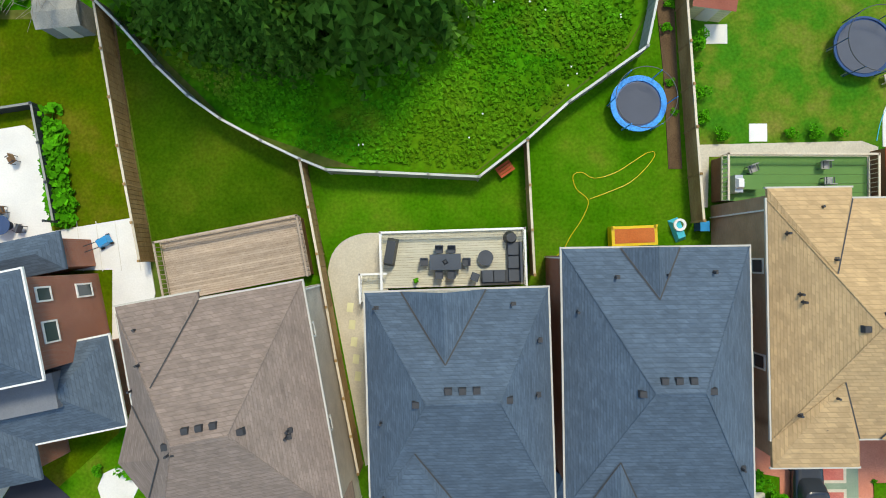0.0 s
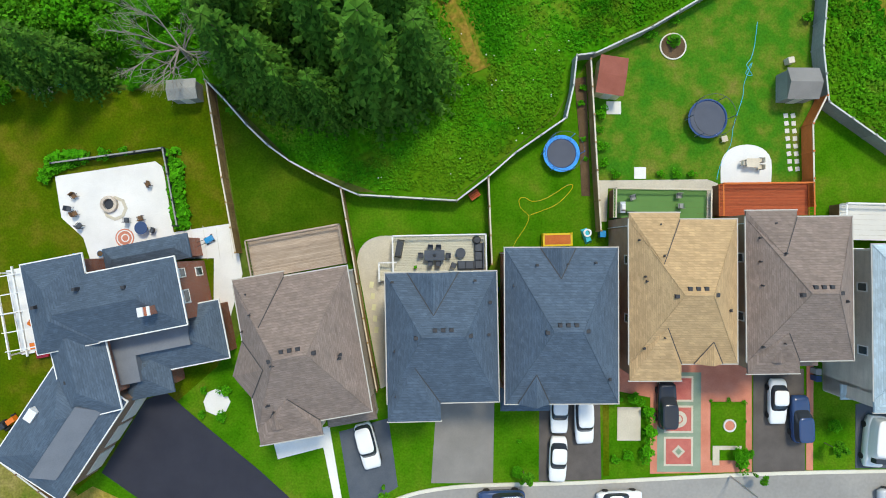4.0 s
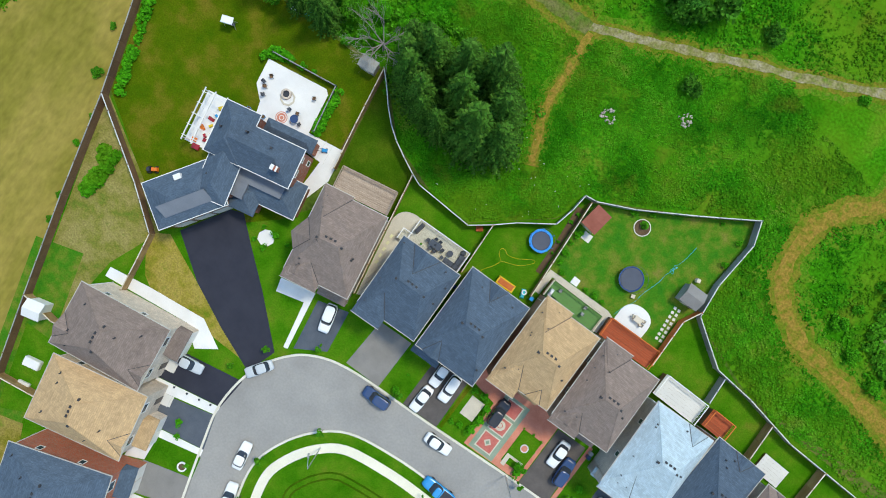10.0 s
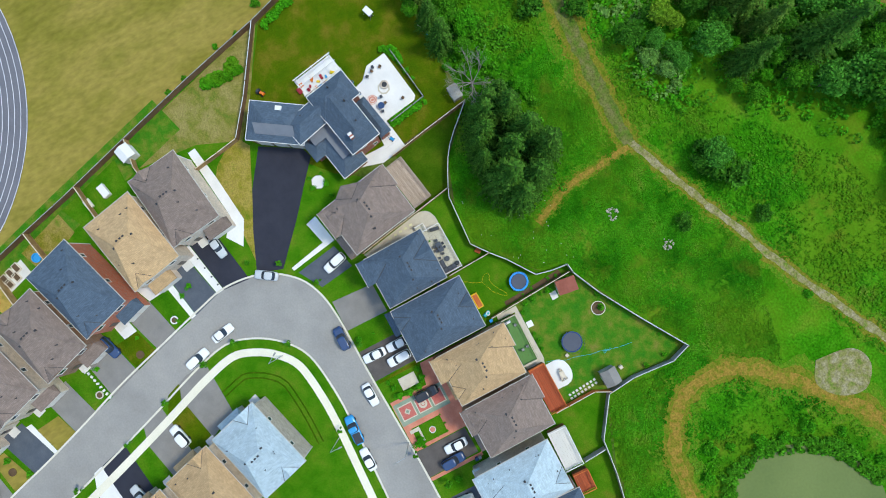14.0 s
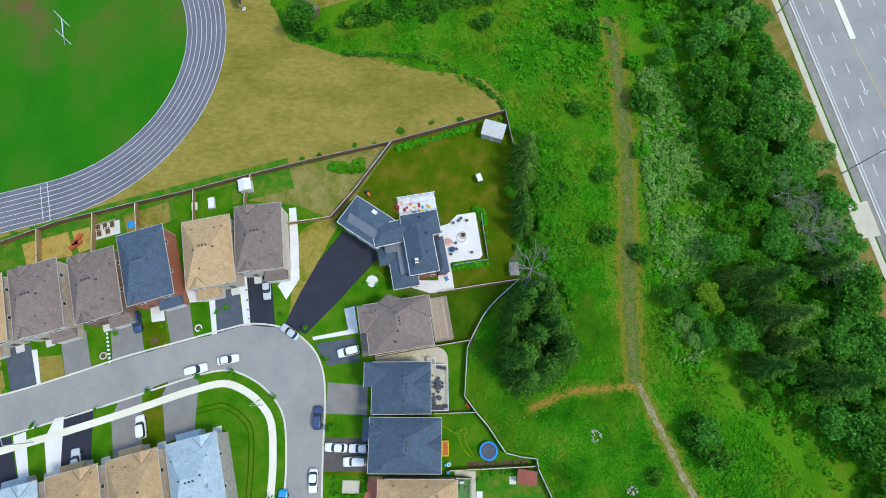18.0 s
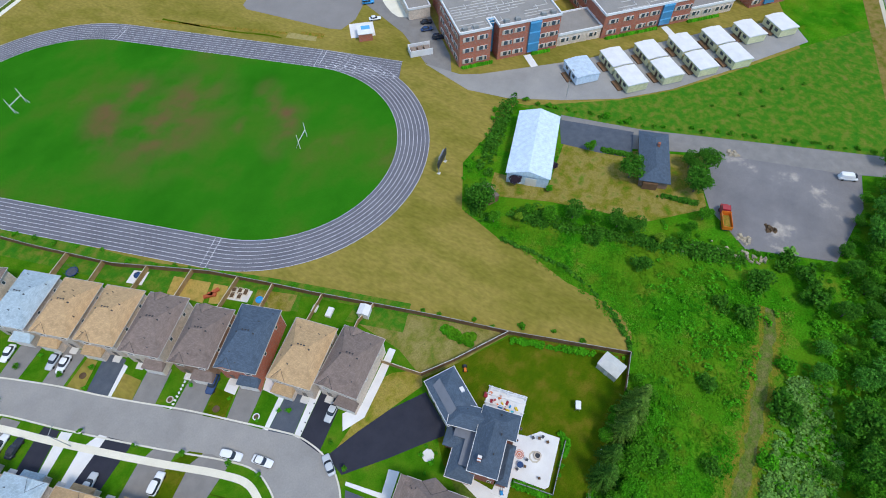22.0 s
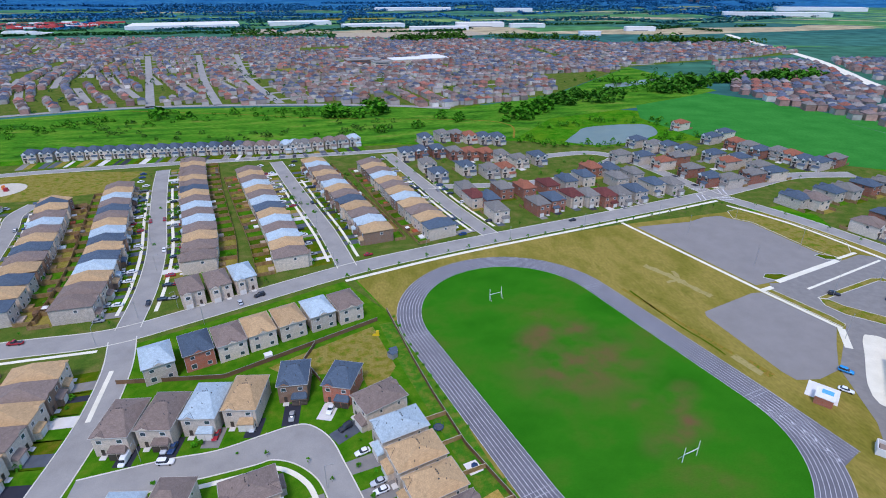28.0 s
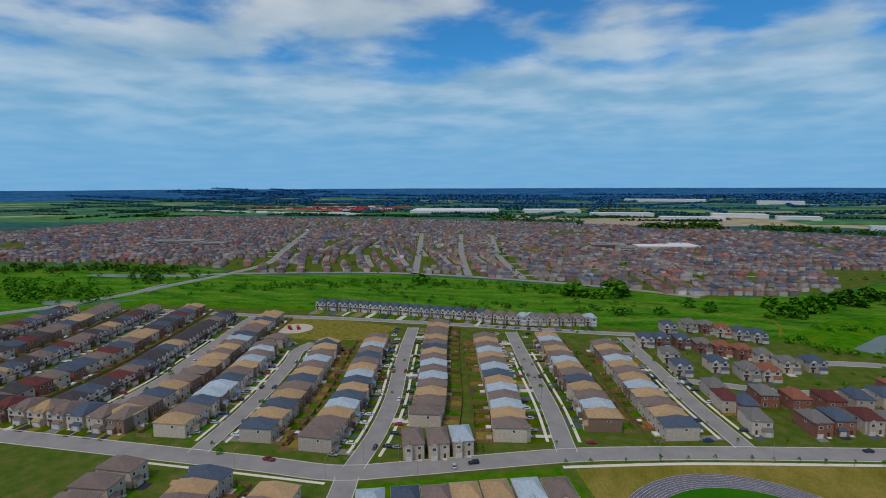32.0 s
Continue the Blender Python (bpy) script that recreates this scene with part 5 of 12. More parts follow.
house(22.3, -3.6, 0.5, 9.7, 12.9, "tan", "brick_tan", named(TAN, "tan brick"), ridge=(-1.2, 1.2, -0.1, 3.0), wings=((1, -0.3, 0.6, -2.5, 2.5), (-1, -0.2, 1.5, -2.1, -3.0)), front=((2.2, 2.6, 2.1),), low=(2.2, 4.4, 1.0), gar=-2.4, doors=1, pipes=((-2.2, 6.0), (-4.2, 4.6), (-2.4, 3.2), (-3.8, 1.4), (-3.7, 1.0), (-2.3, -3.9), (-3.9, -4.9), (-2.4, -5.7), (3.6, -1.6)))
house(32.8, -3.3, 1, 9.6, 12.9, "brown", "brick_tan", named(BROWN, "tan brick"), ridge=(-1.0, 1.3, -0.2, 3.0), wings=((1, -0.2, 0.6, -2.3, 3.0), (-1, -0.1, 1.1, -1.9, -3.7)), front=((-2.3, 2.6, 1.6),), low=(2.0, 5.0, 1.4), pipes=((-2.4, 5.9), (-2.3, 3.2), (-4.0, 2.5), (-3.9, 0.4), (-3.9, -5.0), (-2.1, -4.7), (-4.0, 4.6), (2.9, -1.0)))
house(44.3, -6.2, 1, 9.7, 14.0, "pale", "siding_cream", named(PALE, "cream"), ridge=(-0.8, 1.3, 0.2, 3.1), rear=((2.2, 3.3, 2.4),), wings=((-1, -0.1, 1.1, -2.0, -3.4),), front=((2.2, 2.8, 2.0),), low=(-2.2, 5.0, 1.1), pipes=((0.6, 5.9), (-3.6, 4.3), (-3.6, 3.8), (-3.7, -1.4), (-3.6, -4.6), (-3.2, -5.8), (-1.9, -5.6), (2.9, 0.2)))
house(53.4, -5.0, -2, 8.4, 13.4, "blue", "brick_brown", named(BLUE, "brown brick"), rear=((0.5, 3.4),), low=(1.6, 5.4, 1.1))
house(63.6, -6.4, -3, 9.6, 13.6, "brown", "stone_beige", named(BROWN, "beige stone"), rear=((-1.5, 3.6),), low=(1.6, 5.6, 1.1))
house(74.6, -6.8, -3, 9.6, 13.6, "tan", "stone_beige", named(TAN, "beige stone"), rear=((-1.5, 3.6),), low=(-1.6, 5.6, 1.1))
house(85.6, -7.0, -2, 9.6, 13.6, "blue", "brick_red", named(BLUE, "red brick"), rear=((-1.5, 3.6),), low=(1.6, 5.6, 1.1))
# the row along the school fence
WROW = [(-29.8, -39.3, 98, 10.0, 14.6, "brown", "stone_beige", BROWN), (-26.4, -49.6, 102, 10.2, 15.0, "tan", "stone_beige", TAN), (-23.4, -62.5, 108, 9.7, 15.8, "blue", "brick_orange", BLUE), (-18.9, -72.2, 108, 9.6, 14.6, "brown", "brick_brown", BROWN), (-15.8, -83.8, 108, 10.0, 15.2, "brown", "stone_beige", BROWN), (-12.6, -94.6, 108, 10.0, 14.6, "tan", "stone_beige", TAN), (-9.2, -105.2, 108, 10.0, 14.6, "tan", "stone_beige", TAN), (-5.8, -116.0, 108, 9.8, 14.6, "pale", "stone_grey", PALE), (-0.8, -128.6, 116, 10.4, 14.6, "brown", "stone_beige", BROWN)]
for x, y, r, w, d, c, wl_, nm in WROW:
    lowx = 2.2 if c != "tan" else -2.0
    house(x, y, r, w, d, c, wl_, named(nm, {"stone_beige": "beige stone", "stone_grey": "grey stone", "brick_orange": "orange red brick", "brick_brown": "brown brick"}[wl_]), rear=((-2.0, 4.0),) if c == "brown" else (), front=((-2.5, 3.6),), low=(lowx, 5.2, 1.6), group="houses along the school fence")
house(10.2, -140.5, 160, 9.8, 13.0, "blue", "brick_orange", named(BLUE, "orange red brick"), front=((-2.4, 3.4),), low=(1.9, 5.0, 1.6), gmat="door_dark")
house(25.6, -144.0, 178, 9.8, 13.0, "blue", "brick_brown", named(BLUE, "brown brick"), front=((-2.4, 3.4),), low=(1.9, 5.0, 1.6), gmat="door_dark")
for x, y, r, c, wl_, nm in ((38.6, -138.2, 172, "tan", "stone_beige", TAN), (49.8, -136.6, 172, "pale", "stone_grey", PALE), (61.2, -134.2, 172, "brown", "stone_beige", BROWN), (72.5, -133.2, 174, "brown", "stone_beige", BROWN)):
    house(x + 0.8, y + 1.2, r, 10.4, 16.0, c, wl_, named(nm, "beige stone" if wl_ == "stone_beige" else "grey stone"), front=((-2.4, 3.4),), low=(1.9, 5.0, 1.6), gmat="door_dark" if c == "brown" else "door_white")
for x, y, r, c, wl_, nm in ((72.5, -162, 22, "pale", "stone_grey", PALE), (61, -167, 22, "blue", "brick_orange", BLUE), (50.7, -170.5, 22, "brown", "stone_beige", BROWN), (41, -175, 22, "tan", "stone_beige", TAN), (30.7, -179.5, 22, "tan", "stone_beige", TAN), (19.8, -183.7, 22, "pale", "stone_grey", PALE), (9.2, -187, 22, "brown", "stone_beige", BROWN)):
    house(x, y, r, 10.3, 14.4, c, wl_, named(nm, "beige stone" if "stone" in wl_ else "orange brick"), rear=((0, 3.4),), low=(1.9, 5.0, 1.6), vents=False)
# island inside the crescent
for k, (c, nm) in enumerate((("pale", PALE), ("tan", TAN), ("tan", TAN), ("pale", PALE), ("pale", PALE), ("brown", BROWN))):
    house(17.6 + 3.1 * k, -46.0 - 10.9 * k, 286, 9.8, 14.2, c, "stone_grey" if c == "pale" else "stone_beige", named(nm, "beige stone"), rear=((-1.5, 3.6),), front=((-2.2, 3.8),), low=(2.2, 5.0, 1.5), group="houses inside the crescent")
house(52.0, -100.5, 352, 9.6, 13.0, "brown", "stone_beige", named(BROWN, "beige stone"), low=(1.9, 5.0, 1.6), vents=False)
house(63.0, -98.0, 352, 9.6, 13.0, "pale", "stone_grey", named(PALE, "grey stone"), low=(1.9, 5.0, 1.6), vents=False)

# ---- repeated houses of the wider estate ----
FAR_KINDS = {}
WALLS = {"stone_beige": "beige stone", "stone_grey": "grey stone", "brick_red": "red brick", "brick_brown": "brown brick", "siding_cream": "cream"}
NAMES = {"brown": BROWN, "tan": TAN, "blue": BLUE, "pale": PALE, "maroon": "dark red", "grey": "grey", "rust": "rust red", "dark": "charcoal"}


def far_house(x, y, rot, roof, wall, style, s=1.0):
    key = (roof, wall, style)
    m = at(x, y, 0, rot, s)
    if key in FAR_KINDS:
        ob = copy_thing(FAR_KINDS[key], m)
        return ob
    w, d, fr, bay, low = ((9.9, 16.6, ((-2.4, 3.2),), None, (2.0, 5.0, 1.6)), (9.7, 16.0, (), (-2.2, 3.6, 1.3), None), (10.0, 16.4, ((2.2, 3.4),), None, (-2.0, 4.6, 1.4)))[style]
    ob = house(x, y, rot, w, d, roof, wall, named(NAMES[roof], WALLS[wall]), front=fr, bay=bay, low=low, far=True, doors=1, vents=False, group="houses of the wider estate")
    ob.matrix_basis = m
    FAR_KINDS[key] = ob
    return ob


DRIVES = Geo()
FAR_WALL, FAR_ROOF = {}, {}


def joined_house(x, y, rot, roof, wall, depth=13.6, wide=1.08):
    """A distant house with a front gable, garage and windows, added to the joined far blocks."""
    m = at(x, y, 0, rot)

    def put(geo, store, key):
        store.setdefault(key, Geo()).add([m @ Vector(p) for p in geo.v], geo.f)

    m = m @ Matrix.Diagonal((wide, depth / 12.8, 1.0, 1.0))
    put(Geo().box(0, 0, -0.2, 8.6, 12.0, 6.9).box(2.0, -6.6, -0.2, 4.4, 1.8, 3.0), FAR_WALL, wall)
    a = hip_across(Geo(), 9.3, 12.8, 6.7, (-1.2, 1.3, 0.0, 3.0))
    a.add([(-4.4, -6.5, 6.75), (-0.6, -6.5, 6.75), (-2.5, -6.5, 8.5), (-2.5, -3.2, 8.5)], [(0, 2, 3), (2, 1, 3)])
    a.add([(1.0, -6.5, 6.75), (3.6, -6.5, 6.75), (2.3, -6.5, 7.9), (2.3, -4.4, 7.9)], [(0, 2, 3), (2, 1, 3)])
    put(Geo().add([(-4.2, -6.45, 6.5), (-0.8, -6.45, 6.5), (-2.5, -6.45, 8.3)], [(0, 1, 2)]).add([(1.2, -6.45, 6.5), (3.4, -6.45, 6.5), (2.3, -6.45, 7.7)], [(0, 1, 2)]), FAR_WALL, "trim" if roof in ("blue", "dark") else wall)
    put(Geo().box(-2.5, -6.1, 0.2, 1.1, 0.1, 2.2).box(-2.5, -6.08, 2.6, 2.6, 0.1, 1.0), FAR_WALL, "door_dark")
    a.add([(-0.4, -7.9, 2.8), (4.4, -7.9, 2.8), (4.0, -6.0, 3.8), (0.0, -6.0, 3.8)], [(0, 1, 2, 3)])
    put(a, FAR_ROOF, roof)
    put(Geo().box(-2.5, -6.0, 4.4, 1.6, 0.1, 1.4).box(2.2, -6.0, 4.4, 1.6, 0.1, 1.4).box(-2.5, 6.0, 4.4, 1.5, 0.1, 1.3).box(2.2, 6.0, 4.4, 1.5, 0.1, 1.3).box(-2.5, 6.0, 0.9, 1.6, 0.1, 1.5).box(4.3, 1.5, 4.6, 0.1, 1.0, 1.2).box(-4.3, -1.5, 4.6, 0.1, 1.0, 1.2), FAR_WALL, "glass")
    put(Geo().box(-2.5, -6.0, 4.25, 1.9, 0.06, 1.7).box(2.2, -6.0, 4.25, 1.9, 0.06, 1.7).box(-2.5, 6.0, 4.25, 1.8, 0.06, 1.6).box(2.2, 6.0, 4.25, 1.8, 0.06, 1.6).box(-2.5, 6.0, 0.75, 1.9, 0.06, 1.8), FAR_WALL, "trim")
    put(Geo().box(2.0, -7.52, 0, 3.4, 0.08, 2.2), FAR_WALL, "door_white")

rnd = random.Random(5)


PLOTS, BACK_FENCE, DECKS, SHEDS, LOTS = Geo(), Geo(), Geo(), Geo(), []


def lot(p, d, nrm, off, pitch, depth):
    """The front lawn and fenced back garden of one house of a row."""
    def q(s, t):
        v = p + d * s + nrm * t
        return (v.x, v.y)

    LOTS.append((p, d, nrm, off))
    h = pitch / 2
    PLOTS.prism([q(-h, 5.6), q(h, 5.6), q(h, off - 7.6), q(-h, off - 7.6)], -0.1, 0.062, mi=rnd.choice((0, 1, 1, 1, 2)))
    if depth <= 0:
        return
    b0, b1 = off + 7.6, off + 7.6 + depth
    PLOTS.prism([q(-h, b0), q(h, b0), q(h, b1), q(-h, b1)], -0.1, 0.064, mi=rnd.choice((0, 0, 0, 1, 3, 4, 2)))
    for s_ in (-h, h):
        BACK_FENCE.ribbon([q(s_, off + 8.2), q(s_, b1)], 0.1, 0.0, 1.8)
    BACK_FENCE.ribbon([q(-h, b1), q(h, b1)], 0.1, 0.0, 1.8)
    r = rnd.random()
    c = q(rnd.uniform(-2.5, 2.5), off + 9.4)
    ang = math.degrees(math.atan2(d.y, d.x))
    if r < 0.6:
        DECKS.box(c[0], c[1], 0, rnd.uniform(3, 5), 2.6, 0.7, ang, mi=rnd.randrange(4))
    if rnd.random() < 0.25:
        c = q(rnd.uniform(-3.5, 3.5), b1 - 1.6)
        SHEDS.box(c[0], c[1], 0, 2.2, 2.0, 2.0, ang, mi=rnd.randrange(3)).box(c[0], c[1], 2.0, 2.5, 2.3, 0.5, ang, mi=rnd.randrange(3), top=0.4)


def row(pts, off, pitch, roofs, walls, start=8.0, end=6.0, drive=True, skip=(), garden=7.0, run=""):
    """Houses at even steps along a street, off metres to its left (minus: right), fronts to the street."""
    P = [Vector(p) for p in smooth(pts, 3.0)]
    cum, s = 0.0, start
    total = sum((P[i + 1] - P[i]).length for i in range(len(P) - 1))
    k = 0
    for i in range(len(P) - 1):
        seg = P[i + 1] - P[i]
        while s < cum + seg.length and s < total - end:
            d = seg.normalized()
            p = P[i] + d * (s - cum)
            nrm = Vector((-d.y, d.x)) * (1 if off > 0 else -1)
            q = p + nrm * abs(off)
            rot = math.degrees(math.atan2(-nrm.x, nrm.y))
            if k not in skip:
                rf, wa, sty = rnd.choice(roofs), rnd.choice(walls), rnd.randrange(3)
                if run:
                    rf = RUN[run[k % len(run)]]
                if q.y > -330 and -160 < q.x < 240:
                    far_house(q.x, q.y, rot, rf, wa, sty)
                else:
                    joined_house(q.x, q.y, rot, rf, wa, 16.4 if garden > 0 else 13.0)
                lot(p, d, nrm, abs(off), pitch, garden)
                if drive:
                    side = d * rnd.choice((-2.1, 2.1))
                    a, b = p + nrm * 4.6 + side, p + nrm * (abs(off) - 8.4) + side
                    DRIVES.ribbon([(a.x, a.y), (b.x, b.y)], rnd.choice((2.8, 4.6, 5.0)), -0.1, 0.075, mi=rnd.randrange(4))
            s += pitch
            k += 1
        cum += seg.length


MIX = ("brown",) * 4 + ("tan",) * 4 + ("blue",) * 3 + ("pale",) * 2
ST = ("stone_beige", "stone_beige", "stone_grey", "brick_brown")
RUN = {"b": "brown", "t": "tan", "l": "blue", "p": "pale"}
row(V_ST[0], 21.5, 11.2, MIX, ST, start=14, end=44, garden=8.3, run="bbtpltlptblbpt")
row(V_ST[0], -21.5, 11.2, MIX, ST, start=44, end=6, garden=8.6, run="bbtbpbpbtlbt")
row(V_ST[1], 21, 11.2, MIX, ST, start=16, end=6, garden=8.3)
row(V_ST[1], -21, 11.2, MIX, ST, start=16, end=6, garden=8.3, run="ltltbltbpbt")
row(V_ST[2], 24, 11.2, MIX, ST, start=12, end=24, garden=8.6, run="btpbptlpbtpbt")
row(V_ST[2], -21.5, 11.2, MIX, ST, start=24, end=24, garden=6.6, run="tpbtlbtpbtbpt")
row(V_ST[3], 25, 11.2, MIX, ST, start=12, end=26, garden=6.6, run="ltbtptbtpbtb")
DARK = ("brown", "blue", "maroon", "dark", "tan", "brown", "blue")
row(V_ST[4], -22, 10.9, MIX, ST, start=16)
row(V_ST[4], 20, 10.9, DARK, ST + ("brick_red",), start=16)
row(V_ST[5], -20, 10.9, DARK, ST + ("brick_red",), start=16)
row(V_ST[5], 20, 10.9, DARK, ST, start=16)
row(V_ST[6], -19, 10.9, DARK, ST + ("brick_red",), start=16)
row(V_ST[6], 19, 10.9, DARK, ST, start=16, end=12)
for x, y, c in ((73.4, -211, "brown"), (63.2, -214.5, "brown"), (53.8, -219.5, "pale")):
    far_house(x, y, 202, c, "stone_beige", 1)
# beside the side street and the left crescent
row(A_ST, -21, 11.0, ("tan", "tan", "brown", "tan"), ST, start=24, end=6)
row([(160, -178), (158, -150), (152, -120), (150, -80)], -18, 11.0, ("pale", "brown", "tan", "brown"), ST, start=18, end=4)
row([(160, -178), (158, -150), (152, -120), (150, -80)], 20, 11.0, ("tan", "brown", "blue"), ST, start=18, end=4)
row([(430, -165), (300, -172), (185, -180)], 20, 11.5, DARK, ST, start=10, end=20)
# right hand estate, grey, red and blue: (x, y, roof) by street side
GREY = ("grey", "grey", "brown", "blue", "maroon", "rust", "grey", "dark")
GW = ("stone_grey", "stone_grey", "stone_beige", "brick_red")
for turn, homes in (
    (191, ((-60, -446, "blue"), (-76, -455, "grey"), (-88, -453, "grey"), (-98, -445, "rust"), (-109, -440, "blue"), (-120, -436, "blue"))),
    (191, ((-39, -404, "blue"), (-50, -407, "blue"), (-64, -408, "blue"), (-76, -399, "grey"), (-87, -395, "rust"), (-99, -391, "rust"), (-109, -383, "grey"), (-119, -370, "grey"), (-135, -375, "blue"))),
    (191, ((-51, -371, "grey"), (-55, -348, "blue"), (-77, -360, "blue"), (-92, -350, "grey"), (-103, -351, "rust"))),
    (11, ((-67, -314, "grey"), (-69, -298, "maroon"), (-77, -293, "blue"), (-90, -310, "grey"), (-104, -308, "rust"), (-120, -310, "maroon"), (-135, -316, "blue"), (-150, -323, "blue"), (-163, -340, "rust"), (-174, -335, "blue"), (-170, -315, "grey"), (-185, -323, "grey"))),
    (191, ((-77, -275, "grey"), (-103, -280, "grey"), (-114, -285, "blue"), (-127, -289, "maroon"), (-137, -288, "grey"), (-147, -286, "maroon"), (-157, -287, "grey"), (-169, -290, "blue"), (-187, -300, "blue"), (-198, -298, "grey"))),
    (101, ((-233, -305, "blue"), (-231, -325, "grey"), (-243, -300, "grey"), (-264, -306, "grey"), (-282, -308, "blue"))),
    (101, ((-199, -366, "grey"), (-214, -360, "blue"), (-221, -344, "rust"), (-238, -353, "grey"), (-269, -355, "blue"), (-267, -335, "rust"), (-281, -342, "blue"), (-282, -322, "grey"))),
    (110, ((-232, -404, "blue"), (-239, -389, "grey"), (-248, -384, "blue"), (-256, -372, "blue"), (-300, -403, "blue"), (-320, -414, "blue"), (-308, -384, "rust"), (-311, -372, "grey"), (-311, -358, "blue"), (-322, -353, "grey"), (-325, -343, "rust"), (-325, -330, "blue"), (-331, -323, "blue"), (-349, -328, "grey"), (-302, -453, "rust"))),
    (16, ((-305, -191, "brown"), (-323, -193, "blue"), (-349, -202, "grey"), (-258, -261, "blue"), (-267, -257, "brown"), (-287, -267, "blue"), (-300, -268, "grey"), (-319, -273, "blue"), (-336, -274, "grey"), (-353, -277, "brown"), (-365, -276, "grey"))),
    (196, ((-266, -218, "brown"), (-287, -227, "blue"), (-306, -232, "brown"), (-317, -233, "blue"), (-338, -240, "grey"), (-360, -243, "rust"))),
    (281, ((-305, -98, "brown"), (-324, -79, "blue"), (-328, -68, "blue"), (-332, -57, "blue"), (-327, -46, "brown"), (-320, -37, "brown"))),
):
    for x, y, c in homes:
        wa = rnd.choice(("stone_grey", "stone_beige", "stone_grey", "brick_red")) if c != "blue" else rnd.choice(("stone_grey", "stone_beige", "brick_red"))
        tn = turn + rnd.choice((-2, 0, 2))
        if y > -332 and x > -200:
            far_house(x, y, tn, c, wa, rnd.randrange(3))
        else:
            joined_house(x, y, tn, c, wa, 15.0, 1.2)
        v = Vector((math.sin(radians(tn)), -math.cos(radians(tn))))
        e = Vector((x, y)) + Vector((v.y, -v.x)) * 2.0
        DRIVES.ribbon([(e.x + v.x * 7.4, e.y + v.y * 7.4), (e.x + v.x * 12.5, e.y + v.y * 12.5)], 4.4, -0.1, 0.078, mi=rnd.randrange(4))
        w2 = Vector((v.y, -v.x))
        b0, b1 = Vector((x, y)) - v * 6.6, Vector((x, y)) - v * 11.0
        for sgn in (-5.6, 5.6):
            BACK_FENCE.ribbon([tuple(b0 + w2 * sgn), tuple(b1 + w2 * sgn)], 0.1, 0.0, 1.8)
        PLOTS.prism([tuple(b0 + w2 * -5.6), tuple(b0 + w2 * 5.6), tuple(b1 + w2 * 5.6), tuple(b1 + w2 * -5.6)], -0.1, 0.068, mi=rnd.randrange(4))
# terrace along the valley
row([(245, -419), (217, -421), (146, -419), (92, -417)], 29, 9.9, ("blue",) * 5 + ("dark",), ("stone_grey", "stone_beige"), start=4, end=0, garden=0)
row([(90, -417), (47, -415), (20, -420), (-14, -428)], 27, 10.4, ("brown", "grey", "brown", "pale", "brown"), ("stone_beige", "siding_cream"), start=4, end=0, garden=0)
for x, y, c in ((48, -443, "pale"),):
    joined_house(x, y, 178, c, "siding_cream")
yard_green = Geo()
def yard_bush(p, d, nrm, off):
    """Shrubs and a young tree before one house."""
    for _ in range(rnd.choice((0, 1, 2, 2, 3))):
        c = p + d * rnd.uniform(-5, 5) + nrm * rnd.choice((off - 9.0, off - 8.6, off - 11, off + rnd.uniform(10, 15)))
        r, h = rnd.uniform(0.5, 1.2), rnd.uniform(0.8, 2.6)
        for _k in range(26):
            a, t = rnd.uniform(0, 6.283), rnd.uniform(0, 1)
            q = math.sqrt(1 - t * t) * r
            o = Vector((c.x + q * math.cos(a), c.y + q * math.sin(a), 0.1 + t * h))
            e = Euler((rnd.uniform(-0.8, 0.8), rnd.uniform(-0.8, 0.8), rnd.uniform(0, 6.28))).to_matrix()
            u = rnd.uniform(0.2, 0.42)
            yard_green.add([o + e @ Vector(v) for v in ((-u, -0.5 * u, 0), (0.6 * u, -0.7 * u, 0.1 * u), (u, 0.5 * u, 0), (-0.5 * u, 0.7 * u, 0.1 * u))], [(0, 1, 2, 3)])


for p, d, nrm, off in LOTS:
    yard_bush(p, d, nrm, off)
tagged(new("garden_shrubs", yard_green.mesh("garden_shrubs", "leaf")), "green shrubs in the gardens of the row houses", "bushes", kind="stuff")
tagged(new("garden_plots", PLOTS.mesh("garden_plots", "lawn", "lawn_olive", "dry_grass", "lawn_dark", "scrub")), "green and dry lawns of the row houses", "grass", kind="stuff")
tagged(new("garden_fences", BACK_FENCE.mesh("garden_fences", "wood_fence")), "brown board fences between the back gardens", "fence", kind="stuff")
tagged(new("garden_decks", DECKS.mesh("garden_decks", "deck_red", "deck_grey", "wood_fence", "white_slab")), "timber decks and patios behind the houses", "decks", kind="stuff")
tagged(new("garden_sheds", SHEDS.mesh("garden_sheds", "white_slab", "wood_brown", "roof_grey")), "small sheds in the back gardens", "sheds", kind="stuff")
for key, geo in FAR_WALL.items():
    tagged(new("far_house_walls", geo.mesh("far_house_walls", key)), "walls and windows of the more distant houses", "houses", kind="stuff")
for key, geo in FAR_ROOF.items():
    tagged(new("far_house_roofs", geo.mesh("far_house_roofs", "roof_" + key)), "shingle roofs of the more distant houses", "houses", kind="stuff")
ob = new("driveway", DRIVES.mesh("driveway", "asphalt_slate", "asphalt_mid", "asphalt_dark", "concrete"))
tagged(ob, "short asphalt and concrete driveways before the houses", "driveway", kind="structure")

# ---- the corner house ----
def turned(g, cx, cy, rot, src):
    m = at(cx, cy, 0, rot)
    return g.add([m @ Vector(p) for p in src.v], src.f)


